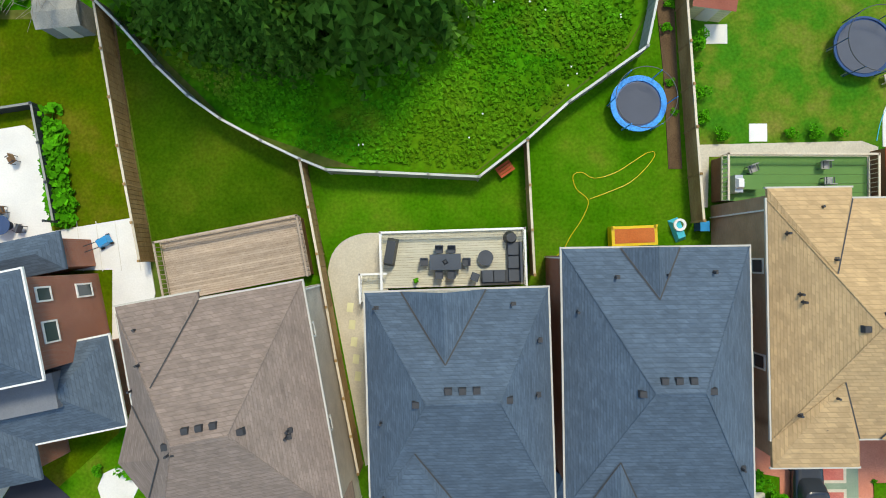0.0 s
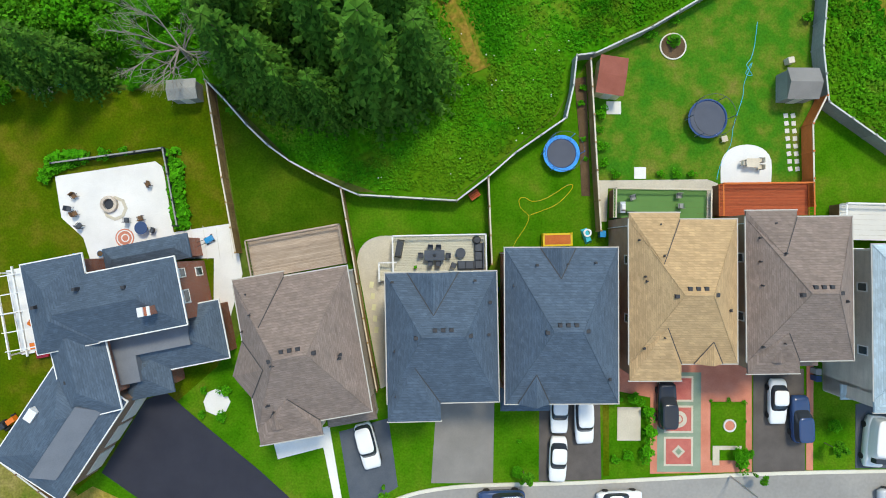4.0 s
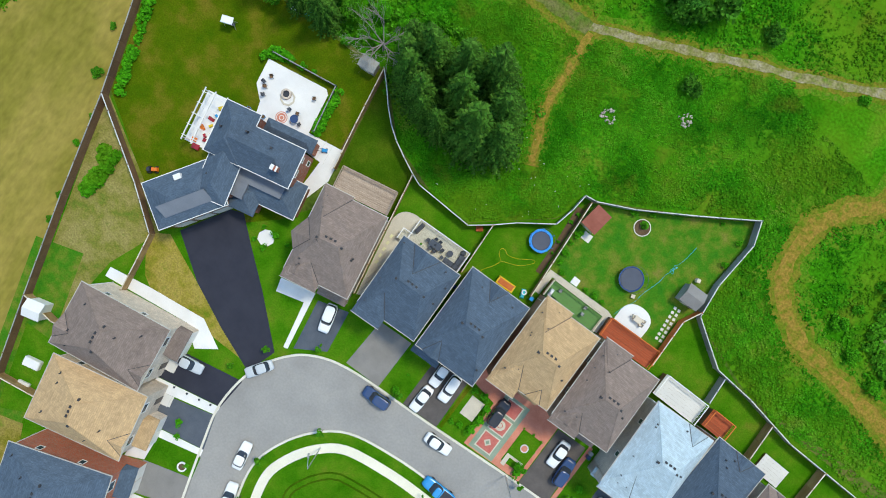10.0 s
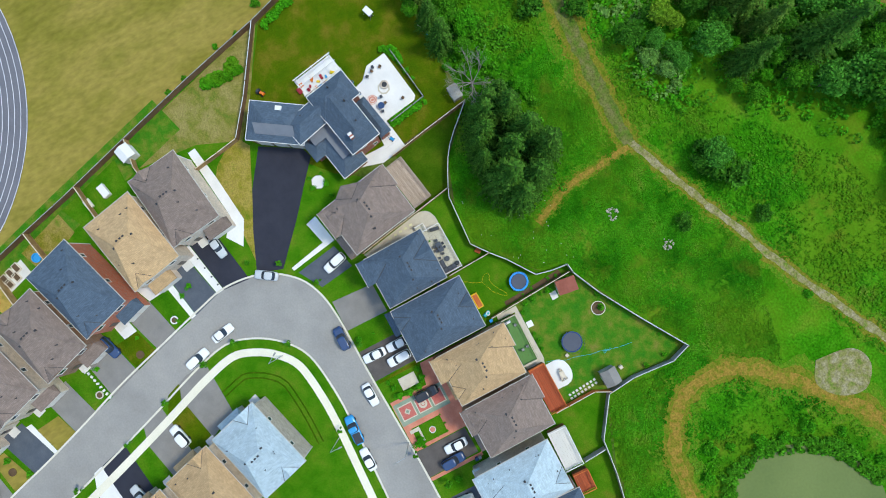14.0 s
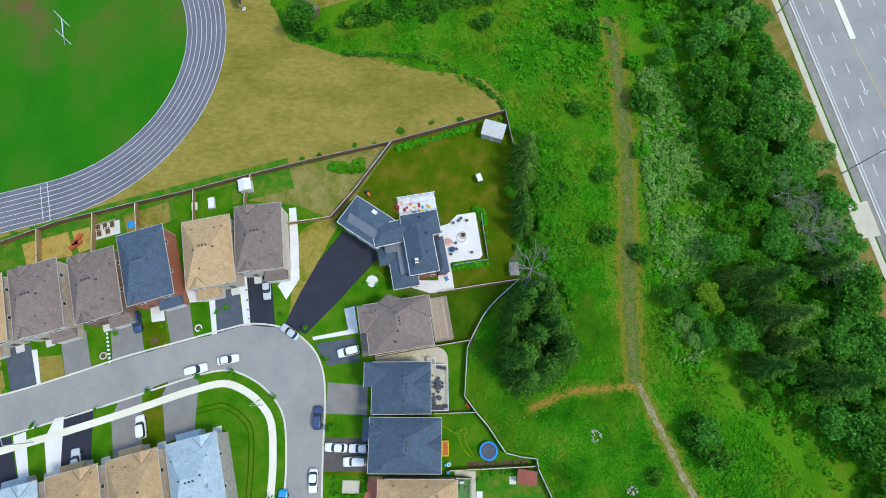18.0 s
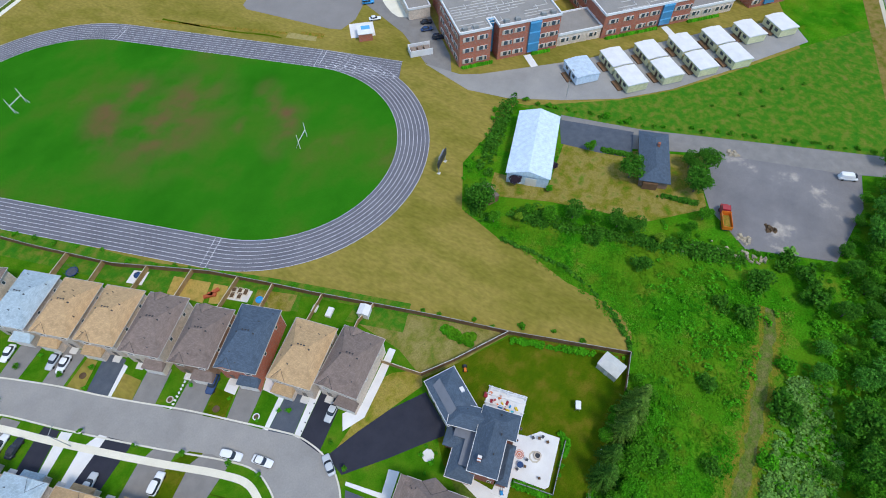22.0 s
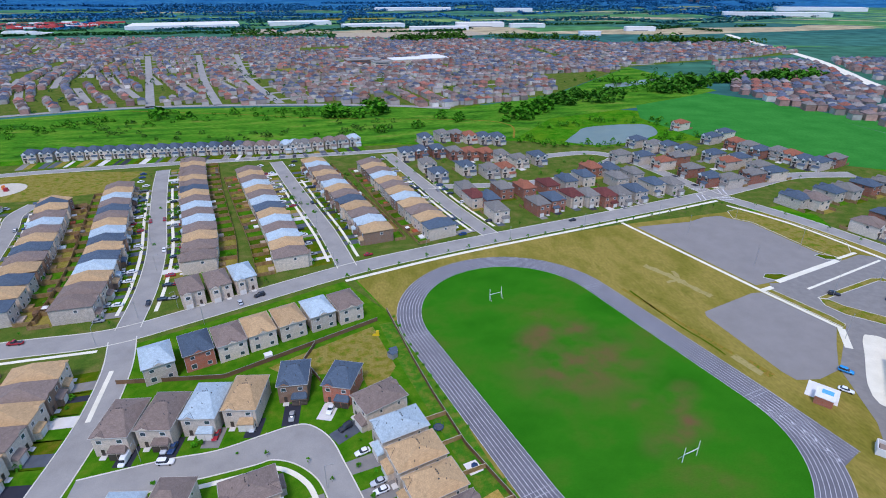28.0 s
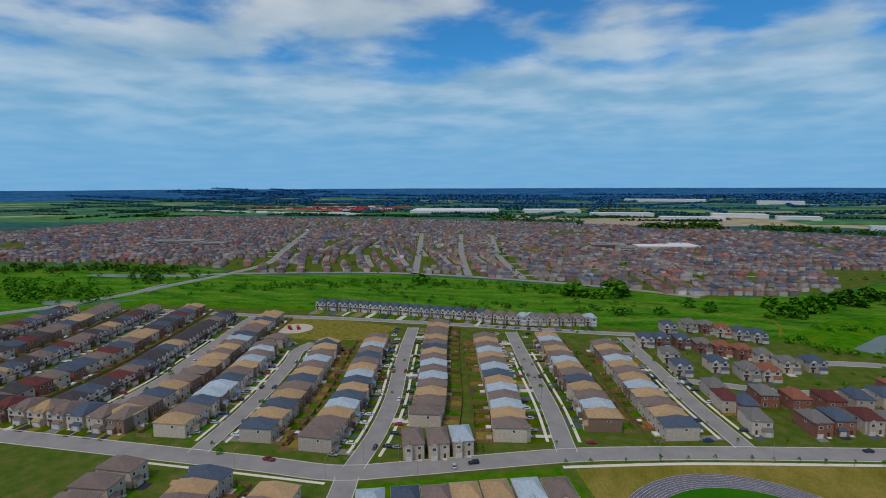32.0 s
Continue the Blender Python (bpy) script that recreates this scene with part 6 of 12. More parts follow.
big = thing("house", at(-29, -6, 0, 0), "large rambling corner house of red brick under slate blue shingles", "house", "houses of the estate")
def bigp(name, cx, cy, rot, src, mat, label=""):
    return part(name, turned(Geo(), cx + 29, cy + 6, rot, src), mat, big, label)


bigp("wall", -28.95, -5.06, 11.5, Geo().box(0, 0, -0.2, 12.4, 5.3, 7.2), "brick_red")
bigp("roof", -28.95, -5.06, 11.5, hip(Geo(), 13.2, 6.1, 7.0), "roof_blue")
bigp("wall", -33.1, -5.0, 11.5, Geo().box(0, 0, -0.2, 4.6, 7.2, 7.2), "brick_red")
bigp("roof", -33.1, -5.0, 11.5, hip(Geo(), 5.4, 8.0, 7.02, 0.62), "roof_blue")
bigp("wall", -34.0, -16.6, -33, Geo().box(0, 0, -0.2, 6.5, 10.0, 5.7), "brick_brown")
bigp("garage_roof", -34.0, -16.6, -33, hip(Geo(), 7.3, 10.8, 5.5), "roof_blue")
bigp("wall", -31.6, -10.6, 14, Geo().box(0, 0, -0.2, 4.2, 6.4, 6.3), "brick_red")
bigp("roof", -31.6, -10.4, 14, hip(Geo(), 4.9, 9.6, 6.2, 0.62), "roof_blue")
bigp("wall", -25.2, -8.7, 11.5, Geo().box(0, 0, -0.2, 9.6, 4.8, 3.5), "brick_red")
bigp("porch_roof", -25.2, -8.7, 11.5, hip(Geo(), 10.4, 5.6, 3.3), "roof_blue")
bigp("wall", -27.3, -12.1, 11.5, Geo().box(0, 0, -0.2, 3.6, 3.0, 3.5), "brick_red")
bigp("porch_roof", -27.3, -11.8, 11.5, hip(Geo(), 4.4, 4.8, 3.32), "roof_blue")
bigp("rear_roof", -27.4, -0.5, 11.5, hip(Geo(), 8.2, 2.4, 3.4), "roof_blue")
bigp("wall", -27.4, -0.6, 11.5, Geo().box(0, 0, -0.2, 7.6, 1.8, 3.5), "brick_red")
bigp("flat_roof_panel", -26.3, -8.6, 11.5, Geo().box(0, 0, 3.4, 7.3, 2.1, 1.5), "panel_slate", "slate grey flat roof section")
bigp("flat_roof_panel", -28.4, -10.9, 11.5, Geo().box(0, 0, 3.4, 2.0, 3.4, 1.45), "panel_slate", "slate grey flat roof section")
bigp("flat_roof_panel", -34.0, -16.6, -33, Geo().add([(0.7, -3.9, 5.5 + 2.95 * SLOPE + 0.10), (2.5, -3.5, 5.5 + 1.15 * SLOPE + 0.10), (2.5, 3.9, 5.5 + 1.15 * SLOPE + 0.10), (0.7, 3.5, 5.5 + 2.95 * SLOPE + 0.10), (0.7, -3.9, 5.5), (2.5, -3.5, 5.5), (2.5, 3.9, 5.5), (0.7, 3.5, 5.5)], [(0, 1, 2, 3), (0, 4, 5, 1), (1, 5, 6, 2), (2, 6, 7, 3), (3, 7, 4, 0)]), "panel_slate", "slate grey roof panel")
bigp("skylight", -35.9, -15.0, -33, Geo().box(0, 0, 5.9, 0.8, 1.1, 0.75), "white_slab", "white framed skylight")
chim = bigp("chimney", -24.6, -5.4, 10.5, Geo().box(0, 0, 7.0, 1.1, 0.75, 1.9), "brick_red")
part("chimney_cap", turned(Geo(), 4.4, 0.6, 10.5, Geo().box(-0.3, 0, 8.9, 0.5, 0.8, 0.12).box(0.4, 0, 8.9, 0.25, 0.8, 0.12)), "white_slab", chim)
for i, (px, py) in enumerate(((-34.5, -5.2), (-31.0, -3.6), (-29.0, -5.6), (-26.8, -3.4), (-32.6, -12.0), (-35.6, -17.5))):
    bigp("roof_vent", px, py, 10.5, Geo().box(0, 0, 7.0 if i < 4 else 6.0, 0.36, 0.36, 1.35 if i < 4 else 0.9, top=0.8), "vent")
for cx, cy, rot, w, d, z in ((-28.95, -5.06, 11.5, 13.2, 6.1, 7.0), (-33.1, -5.0, 11.5, 5.4, 8.0, 7.0), (-31.6, -10.4, 14, 4.9, 9.6, 6.2), (-34.0, -16.6, -33, 7.3, 10.8, 5.5), (-25.2, -8.7, 11.5, 10.4, 5.6, 3.3)):
    gut = Geo()
    for gx, gy, sx, sy in ((0, -d / 2 - 0.05, w + 0.2, 0.12), (0, d / 2 + 0.05, w + 0.2, 0.12), (-w / 2 - 0.05, 0, 0.12, d), (w / 2 + 0.05, 0, 0.12, d)):
        gut.box(gx, gy, z - 0.16, sx, sy, 0.14)
    bigp("gutter", cx, cy, rot, gut, "trim")
m0 = at(-28.95 + 29, -5.06 + 6, 0, 11.5)
for wx, wy, wz, w, h, side in ((6.22, 1.6, 4.6, 0.9, 1.2, "e"), (6.22, -0.6, 4.6, 1.3, 1.2, "e"), (6.22, 1.6, 1.0, 0.9, 1.5, "e"), (0.0, 2.67, 4.6, 1.5, 1.3, "r"), (3.4, 2.67, 4.6, 1.5, 1.3, "r"), (2.0, -2.67, 4.6, 1.5, 1.3, "f")):
    ob = window(big, 0, 0, 0, w, h, side)
    ob.matrix_basis = m0 @ at(wx, wy, wz, {"f": 0, "r": 180, "l": 270, "e": 90}[side])
m1 = at(-25.3 + 29, -9.0 + 6, 0, 10.5)
for wy in (-1.4, 0.0, 1.4):
    ob = window(big, 0, 0, 0, 0.9, 1.5, "e")
    ob.matrix_basis = m1 @ at(4.8, wy, 1.2, 90)
m2 = at(-34.0 + 29, -16.6 + 6, 0, -33)
for wy in (-3.2, 0.0, 3.0):
    ob = part("garage_door", Geo().box(0, 0, 0, 2.5, 0.1, 2.3), "door_white", big)
    ob.matrix_basis = m2 @ at(3.28, wy, 0, 90)


# ---- fences ----
UNIT = {}
def unit(kind, mat):
    if (kind, mat) not in UNIT:
        g = Geo()
        if kind == "post":
            g.box(0, 0, -0.1, 0.13, 0.13, 1.98).box(0, 0, 1.88, 0.17, 0.17, 0.06)
        elif kind == "panel":
            line = []
            for i in range(8):
                a, b = i / 8 - 0.5, (i + 1) / 8 - 0.5
                line += [(a + 0.008, 0.035), (b - 0.008, 0.035), (b - 0.004, 0.012), (b + 0.004, 0.012)]
            g.prism([(-0.5, -0.018)] + [(0.5, -0.018)] + line[:-2][::-1], 0.06, 1.78)
        else:
            g.box(0, 0, 1.78, 1.0, 0.15, 0.05)
        UNIT[(kind, mat)] = g.mesh(kind, mat)
    return UNIT[(kind, mat)]


def fence(pts, label, panel="wood_fence", cap="wood_cap", pitch=2.9, h=1.0, name="fence"):
    x0, y0 = pts[0]
    ob = thing(name, at(x0, y0), label, "fence", "garden fences")
    for (ax, ay), (bx, by) in zip(pts, pts[1:]):
        L = math.dist((ax, ay), (bx, by))
        n = max(1, round(L / pitch))
        ang = math.degrees(math.atan2(by - ay, bx - ax))
        for i in range(n):
            t = (i + 0.5) / n
            mx, my = ax + (bx - ax) * t - x0, ay + (by - ay) * t - y0
            for kind, mat in (("panel", panel), ("cap", cap)):
                o = part(kind, unit(kind, mat), None, ob)
                o.matrix_basis = at(mx, my, 0, ang) @ Matrix.Diagonal((L / n, 1, h, 1))
            t = i / n
            o = part("post", unit("post", panel), None, ob)
            o.matrix_basis = at(ax + (bx - ax) * t - x0, ay + (by - ay) * t - y0, 0, ang) @ Matrix.Diagonal((1, 1, h, 1))
    o = part("post", unit("post", panel), None, ob)
    o.matrix_basis = at(pts[-1][0] - x0, pts[-1][1] - y0, 0, 0)
    return ob


fence([(-22.7, 16.6), (-20.9, 14.8), (-18.6, 12.2), (-16.5, 10.2), (-14.4, 8.7), (-11.8, 7.3), (-9.3, 6.1), (-7.6, 5.4), (2.2, 4.9), (5.3, 7.3), (8.0, 9.7), (13.0, 13.2), (13.7, 16.4), (14.0, 19.4), (15.6, 19.6)], "grey board fence bowing round the meadow", "fence_grey", "cap_grey")
fence([(15.8, 19.6), (21.5, 22.3), (29.7, 27.2), (37.9, 32.4), (39.2, 28.6), (38.6, 20.6), (39.2, 15.0)], "grey board fence round the large garden", "fence_grey", "cap_grey")
fence([(39.2, 15.0), (46.3, 10.1), (53, 9.4), (62, 7.6), (75, 7), (95, 7)], "grey board fence along the meadow edge", "fence_grey", "cap_grey")
fence([(-22.6, 16.4), (-21.0, 7.0), (-19.6, -0.4)], "brown wooden fence with a pale cap rail")
fence([(-9.3, 6.0), (-8.2, 0.0), (-7.0, -6.8), (-5.6, -14.0)], "brown wooden fence with a pale cap rail")
fence([(5.3, 7.2), (5.7, -1.4)], "brown wooden fence with a pale cap rail")
fence([(15.4, 19.0), (16.1, 8.0), (16.5, 2.0)], "brown wooden fence with a pale cap rail")
fence([(39.0, 15.6), (37.6, 12.8), (37.8, 4.6)], "orange stained wooden fence", "orange_wood", "wood_cap")
fence([(48.0, 9.6), (48.3, 5.2)], "grey board fence between gardens", "fence_grey", "cap_grey")
fence([(58.2, 8.2), (58.4, 2.0)], "brown wooden fence between gardens")
fence([(69.0, 7.3), (68.8, 1.0)], "brown wooden fence between gardens")
fence([(-63.9, 14.3), (-55.3, -12.6), (-51.0, -29.0), (-46.4, -44.8), (-41.8, -60.0), (-39.0, -70.4)], "weathered wooden fence beside the school grounds", "wood_brown", "fence_grey")
fence([(-39.0, -70.4), (-34.2, -87), (-24, -111), (-18, -134)], "weathered wooden fence beside the school grounds", "wood_brown", "fence_grey", pitch=4.0)
fence([(-18, -134), (-14.2, -151), (-7.2, -186)], "weathered wooden fence beside the school grounds", "wood_brown", "fence_grey", pitch=6.0)
fence([(-63.9, 14.3), (-55.0, 16.0)], "weathered wooden garden fence", "wood_brown", "fence_grey")
fence([(-55.3, -12.6), (-43.0, -20.6), (-36.4, -25.6)], "pale capped wooden garden fence", "wood_brown", "cap_grey")
fence([(-36.4, -25.6), (-35.6, -30.0), (-34.8, -35.2)], "brown wooden fence with a pale cap rail")
fence([(-46.4, -44.8), (-40.6, -45.6), (-38.4, -45.2)], "brown wooden fence between gardens")
fence([(-38.2, 8.4), (-27.2, 10.0), (-25.7, 2.2)], "low dark wire fence round the patio", "trim_dark", "fence_grey", h=0.6)
for ax, ay, bx, by in ((-42.5, -57.5, -34.0, -56.3), (-39.0, -70.2, -31.0, -68.5), (-36.4, -79.4, -26.0, -77.6), (-32.5, -91.2, -23.0, -89.0), (-27.8, -102.2, -19.6, -100.2), (-23.4, -113.6, -16.0, -111.4), (-20.6, -124.0, -12.2, -121.6)):
    fence([(ax, ay), (bx, by)], "brown wooden fence between gardens")
fence([(84.7, -156.9), (49.8, -153.8), (28, -164.5), (-3, -179.6)], "long wooden fence behind two rows of houses", "wood_brown", "fence_grey", pitch=6.0)
fence([(17.8, -146), (24, -158), (20.5, -167.5)], "dark wooden fence between gardens", "wood_brown", "fence_grey", pitch=5.0)

# ---- decks ----
def deck(x, y, w, d, h, rot, board, rail, label, across=True, sides="lrf", bw=0.14, posts=True, balusters=True):
    """A raised timber deck with boards, joists, corner posts and a baluster rail. sides: l -x, r +x, f -y, b +y."""
    ob = thing("deck", at(x, y, 0, rot), label, "deck", "garden decks")
    part("frame", Geo().box(0, 0, 0.02, w - 0.1, d - 0.1, h - 0.06), "wood_brown", ob)
    n = int((w if across else d) / bw)
    n = min(n, 90)
    step = (w if across else d) / n
    me = (Geo().box(0, 0, 0, step - 0.012, d, 0.035) if across else Geo().box(0, 0, 0, w, step - 0.012, 0.035)).mesh("board", board)
    for i in range(n):
        s = (i + 0.5) * step
        part("board", me, None, ob).matrix_basis = at(s - w / 2 if across else 0, 0 if across else s - d / 2, h - 0.035)
    for side in sides:
        L = d if side in "lr" else w
        cx, cy, r = {"l": (-w / 2, 0, 90), "r": (w / 2, 0, 90), "f": (0, -d / 2, 0), "b": (0, d / 2, 0)}[side]
        g = Geo().box(0, 0, h + 0.92, L + 0.1, 0.13, 0.06).box(0, 0, h + 0.1, L, 0.05, 0.07)
        if balusters:
            k = int(L / 0.28)
            for i in range(k + 1):
                g.box(-L / 2 + L * i / k, 0, h + 0.1, 0.04, 0.04, 0.84)
        part("railing", g, rail, ob).matrix_basis = at(cx, cy, 0, r)
    return ob


deck(-13.7, -0.3, 9.3, 3.9, 1.0, 10.5, "deck_grey", "deck_grey", "weathered brown wooden deck behind the house", across=False, sides="lrb", bw=0.14)
deck(0.5, -0.35, 9.2, 3.6, 1.1, 1.5, "deck_pale", "trim", "pale board terrace with white rails", across=False, sides="lrb", bw=0.16)
deck(-4.6, -2.2, 1.7, 1.8, 1.0, 1.5, "deck_pale", "trim", "small pale landing with white rails", across=False, sides="lb", bw=0.16)
deck(22.5, 4.7, 9.4, 2.9, 1.4, -0.5, "turf", "wood_cap", "deck laid with green artificial turf", across=False, sides="lrb", bw=0.5)
deck(32.9, 5.2, 9.0, 3.2, 1.4, 1.0, "deck_red", "orange_wood", "red stained wooden deck", across=False, sides="lrb", bw=0.14)
deck(44.3, 3.0, 7.6, 3.6, 1.5, -1.0, "concrete", "trim", "pale grey deck with white rails", across=False, sides="lrb", bw=0.5)
deck(51.4, 3.3, 3.8, 3.0, 1.4, -2.0, "deck_red", "orange_wood", "small red stained deck", across=False, sides="lrb", bw=0.14)
deck(63.0, 2.6, 4.6, 3.2, 0.5, -3.0, "concrete", "trim", "small pale garden terrace", across=False, sides="", bw=0.5)
pergola = thing("pergola", at(-40.0, -6.2, 0, 10.5), "white timber pergola over a toy-strewn terrace", "pergola")
part("terrace", Geo().box(0.2, 0, 0, 5.0, 8.6, 0.35), "white_slab", pergola)
for sx in (-1.5, 2.2):
    for sy in (-4.0, 0, 4.0):
        part("post", Geo().box(sx, sy, 0.3, 0.14, 0.14, 2.5), "trim", pergola)
for sx in (-1.5, 0.2, 2.2):
    part("beam", Geo().box(sx, 0, 2.75, 0.14, 8.8, 0.18), "trim", pergola)
for i in range(5):
    part("rafter", Geo().box(0.35, -3.6 + i * 1.8, 2.9, 4.1, 0.10, 0.14), "trim", pergola)
part("railing", Geo().box(-1.6, 0, 1.2, 0.1, 8.4, 0.08).box(0.3, 4.2, 1.2, 3.9, 0.1, 0.08).box(-1.6, 0, 0.7, 0.06, 8.4, 0.06), "trim", pergola)
for i, (dx, dy, key) in enumerate(((0.8, 1.2, "blue"), (1.4, 0.2, "red"), (0.6, -0.6, "yellow"), (1.2, -1.6, "orange"), (1.7, 1.9, "aqua"), (0.4, -2.4, "red"))):
    c, s = math.cos(radians(10.5)), math.sin(radians(10.5))
    toy = thing("toy", at(-40.0 + dx * c - dy * s, -6.2 + dx * s + dy * c, 0.35, 30 * i), "small bright plastic toy on the terrace", "toy", "toys on the terrace")
    part("body", Geo().box(0, 0, 0.05, 0.7, 0.4, 0.3, top=0.8), "paint_" + key, toy)
    part("handle", Geo().tube((-0.3, 0, 0.3), (-0.45, 0, 0.65), 0.03), "paint_white", toy)

# ---- paving and drives ----
def slab(name, poly, mat, label, z=0.07, category="paving"):
    return sheet(name, Geo().prism(poly, -0.1, z), mat, label, category)


slab("driveway", [(-33.6, -22.8), (-29.2, -15.4), (-27.2, -14.6), (-23.1, -18.1), (-17.6, -22.6), (-10.2, -29.3), (-11.8, -34.2), (-19.3, -31.2), (-26.6, -27.7)], "asphalt_dark", "long fresh black asphalt driveway widening to the garage", category="driveway")
slab("driveway", [(-9.6, -18.6), (-4.6, -17.2), (-3.6, -24.2), (-8.2, -27.0)], "asphalt_slate", "slate grey asphalt driveway", category="driveway")
slab("driveway", [(0.3, -15.4), (6.2, -15.2), (6.1, -23.8), (-0.2, -23.8)], "asphalt_mid", "plain grey driveway", category="driveway")
slab("driveway", [(10.8, -15.4), (17.0, -14.4), (17.2, -23.4), (10.8, -23.6)], "asphalt_worn", "grey driveway with three parked cars", category="driveway")
slab("driveway", [(32.8, -12.2), (38.0, -12.0), (38.2, -22.6), (32.8, -22.6)], "asphalt_worn", "grey driveway", category="driveway")
slab("driveway", [(43.4, -15.6), (49.0, -14.8), (48.8, -22.2), (43.4, -22.2)], "asphalt_slate", "slate grey driveway", category="driveway")
slab("driveway", [(54.0, -13.2), (58.0, -13.0), (58.4, -22.2), (53.6, -22.2)], "asphalt_mid", "grey driveway", category="driveway")
slab("driveway", [(64.0, -13.6), (68.6, -13.6), (68.6, -22.2), (64.0, -22.2)], "asphalt_dark", "dark driveway", category="driveway")
slab("driveway", [(70.0, -13.8), (74.6, -13.8), (74.6, -22.2), (70.0, -22.2)], "asphalt_mid", "grey driveway", category="driveway")
slab("forecourt", [(18.0, -10.6), (32.6, -10.2), (32.7, -22.6), (22.2, -22.8), (22.2, -15.0), (18.0, -14.2)], "red_paving", "salmon red paved forecourt")
slab("drive_inlay", [(22.9, -12.4), (27.4, -12.4), (27.4, -22.6), (22.9, -22.6)], "green_paving", "grey green paved drive", 0.085)
for y0, y1 in ((-15.4, -12.8), (-18.6, -15.8), (-22.0, -19.0)):
    slab("drive_inlay", [(23.6, y0), (26.6, y0), (26.6, y1), (23.6, y1)], "beige_paving", "pale paved border", 0.095)
    slab("drive_inlay", [(23.8, y0 + 0.2), (26.4, y0 + 0.2), (26.4, y1 - 0.2), (23.8, y1 - 0.2)], "crimson_paving", "crimson paved panel", 0.105)
sheet("drive_inlay", Geo().ring(25.1, -17.2, 0.09, 0.45, 0.85, 0.03), "beige_paving", "pale paved ring in the drive", "paving")
sheet("drive_inlay", Geo().disc(25.1, -17.2, 0.09, 0.36, 0.03, 6), "beige_paving", "pale paved star in the drive", "paving")
sheet("drive_inlay", Geo().box(25.1, -20.5, 0.09, 0.95, 0.95, 0.03, 45), "beige_paving", "pale paved diamond in the drive", "paving")
sheet("drive_inlay", Geo().box(25.1, -20.5, 0.10, 0.5, 0.5, 0.035, 45), "green_paving", "grey paved diamond in the drive", "paving")
slab("front_lawn", [(28.4, -15.4), (32.0, -15.4), (32.0, -21.4), (28.4, -21.4)], "lawn", "small square front lawn edged with flowers", 0.13, "grass")
slab("garden_path", [(28.6, -21.9), (29.3, -21.9), (29.3, -20.3), (31.6, -20.3), (31.6, -19.9), (28.6, -19.9)], "beige_paving", "pale stepping path in the front lawn", 0.15)
sheet("flower_ring", Geo().ring(30.3, -17.8, 0.1, 0.5, 0.66, 0.16), "concrete", "round pale flower bed edging", "flower bed")
sheet("flower_soil", Geo().disc(30.3, -17.8, 0.1, 0.5, 0.08), "red_paving", "red soil in the round bed", "flower bed")
slab("side_strip", [(17.3, -14.2), (17.9, -14.2), (18.0, -23.0), (17.4, -23.0)], "lawn_olive", "narrow dry grass strip", 0.09, "grass")
slab("sitting_patio", [(18.8, -16.0), (21.2, -16.0), (21.2, -19.4), (18.8, -19.4)], "beige_paving", "small beige paved sitting area", 0.10)
slab("garden_path", [(38.3, -11.4), (39.0, -11.4), (39.0, -22.4), (38.3, -22.4)], "red_paving", "narrow salmon path", 0.09)
slab("garden_path", [(-16.4, -19.2), (-10.6, -18.0), (-8.9, -27.6), (-9.6, -27.8), (-11.2, -20.2), (-15.8, -21.4)], "white_slab", "white concrete path before the house")
PATIO = [(-38.5, 7.2), (-28.4, 8.8), (-27.6, 8.2), (-26.5, 1.6), (-25.4, 1.8), (-20.4, 2.6), (-19.5, -2.6), (-21.0, -8.0), (-22.4, -7.6), (-22.4, -1.0), (-34.9, -1.2), (-35.6, 1.0), (-37.8, 3.0)]
slab("patio", PATIO, "white_slab", "wide white concrete patio with a fire pit", 0.10)
for k in range(4):
    sheet("patio_joint", Geo().box(-24.6 + 1.3 * k, 0.6, 0.09, 0.05, 3.4, 0.02, 8), "concrete", "dark joint in the patio", "joint")
slab("patio", smooth([(-7.9, -1.2), (-7.6, 0.0), (-6.8, 0.9), (-5.6, 1.35), (-4.3, 1.4)], 0.4) + [(-4.3, -2.0), (-4.6, -13.8), (-5.4, -14.2), (-6.6, -8.0)], "beige_paving", "beige paved patio sweeping round the house", 0.08)
for k in range(5):
    sheet("paver", Geo().box(-6.4 + 0.13 * k, -3.6 - 1.15 * k, 0.08, 0.42, 0.62, 0.03, -7), "siding_yellow", "yellowish stepping paver", "paver")
slab("patio", smooth([(29.3, 7.0), (29.4, 9.4), (30.4, 10.6), (32.0, 11.0), (33.6, 10.6), (34.5, 9.4), (34.5, 7.0)], 0.5), "white_slab", "white rounded concrete patio", 0.10)
slab("garden_path", [(16.7, 7.2), (27.9, 7.4), (29.0, 7.0), (29.0, 3.6), (27.4, 3.4), (27.2, 6.4), (17.7, 6.4), (17.6, 3.0), (16.7, 3.0)], "beige_paving", "beige concrete path round the deck", 0.08)
slab("paver", [(20.4, 8.6), (21.6, 8.6), (21.6, 7.4), (20.4, 7.4)], "white_slab", "white concrete pad", 0.09)
for k in range(8):
    for dx in (0.0, 0.75):
        sheet("stepping_stone", Geo().box(36.0 + dx + 0.07 * k, 14.0 - 0.78 * k, 0.03, 0.44, 0.46, 0.05, 8 + 9 * math.sin(3 * k + dx)), "concrete", "pale square stepping stone in the lawn", "stepping stone")
slab("flower_pad", [(-22.1 + 1.35 * math.cos(a / 8 * 6.283) * (1 + 0.08 * math.cos(a)), -15.6 + 1.35 * math.sin(a / 8 * 6.283)) for a in range(8)], "white_slab", "round white gravel bed in the front lawn", 0.09)
slab("soil_bed", [(14.2, 17.6), (15.4, 17.8), (15.9, 5.6), (15.0, 5.6), (14.7, 12.0)], "soil", "vegetable bed of dark soil along the fence", 0.10)
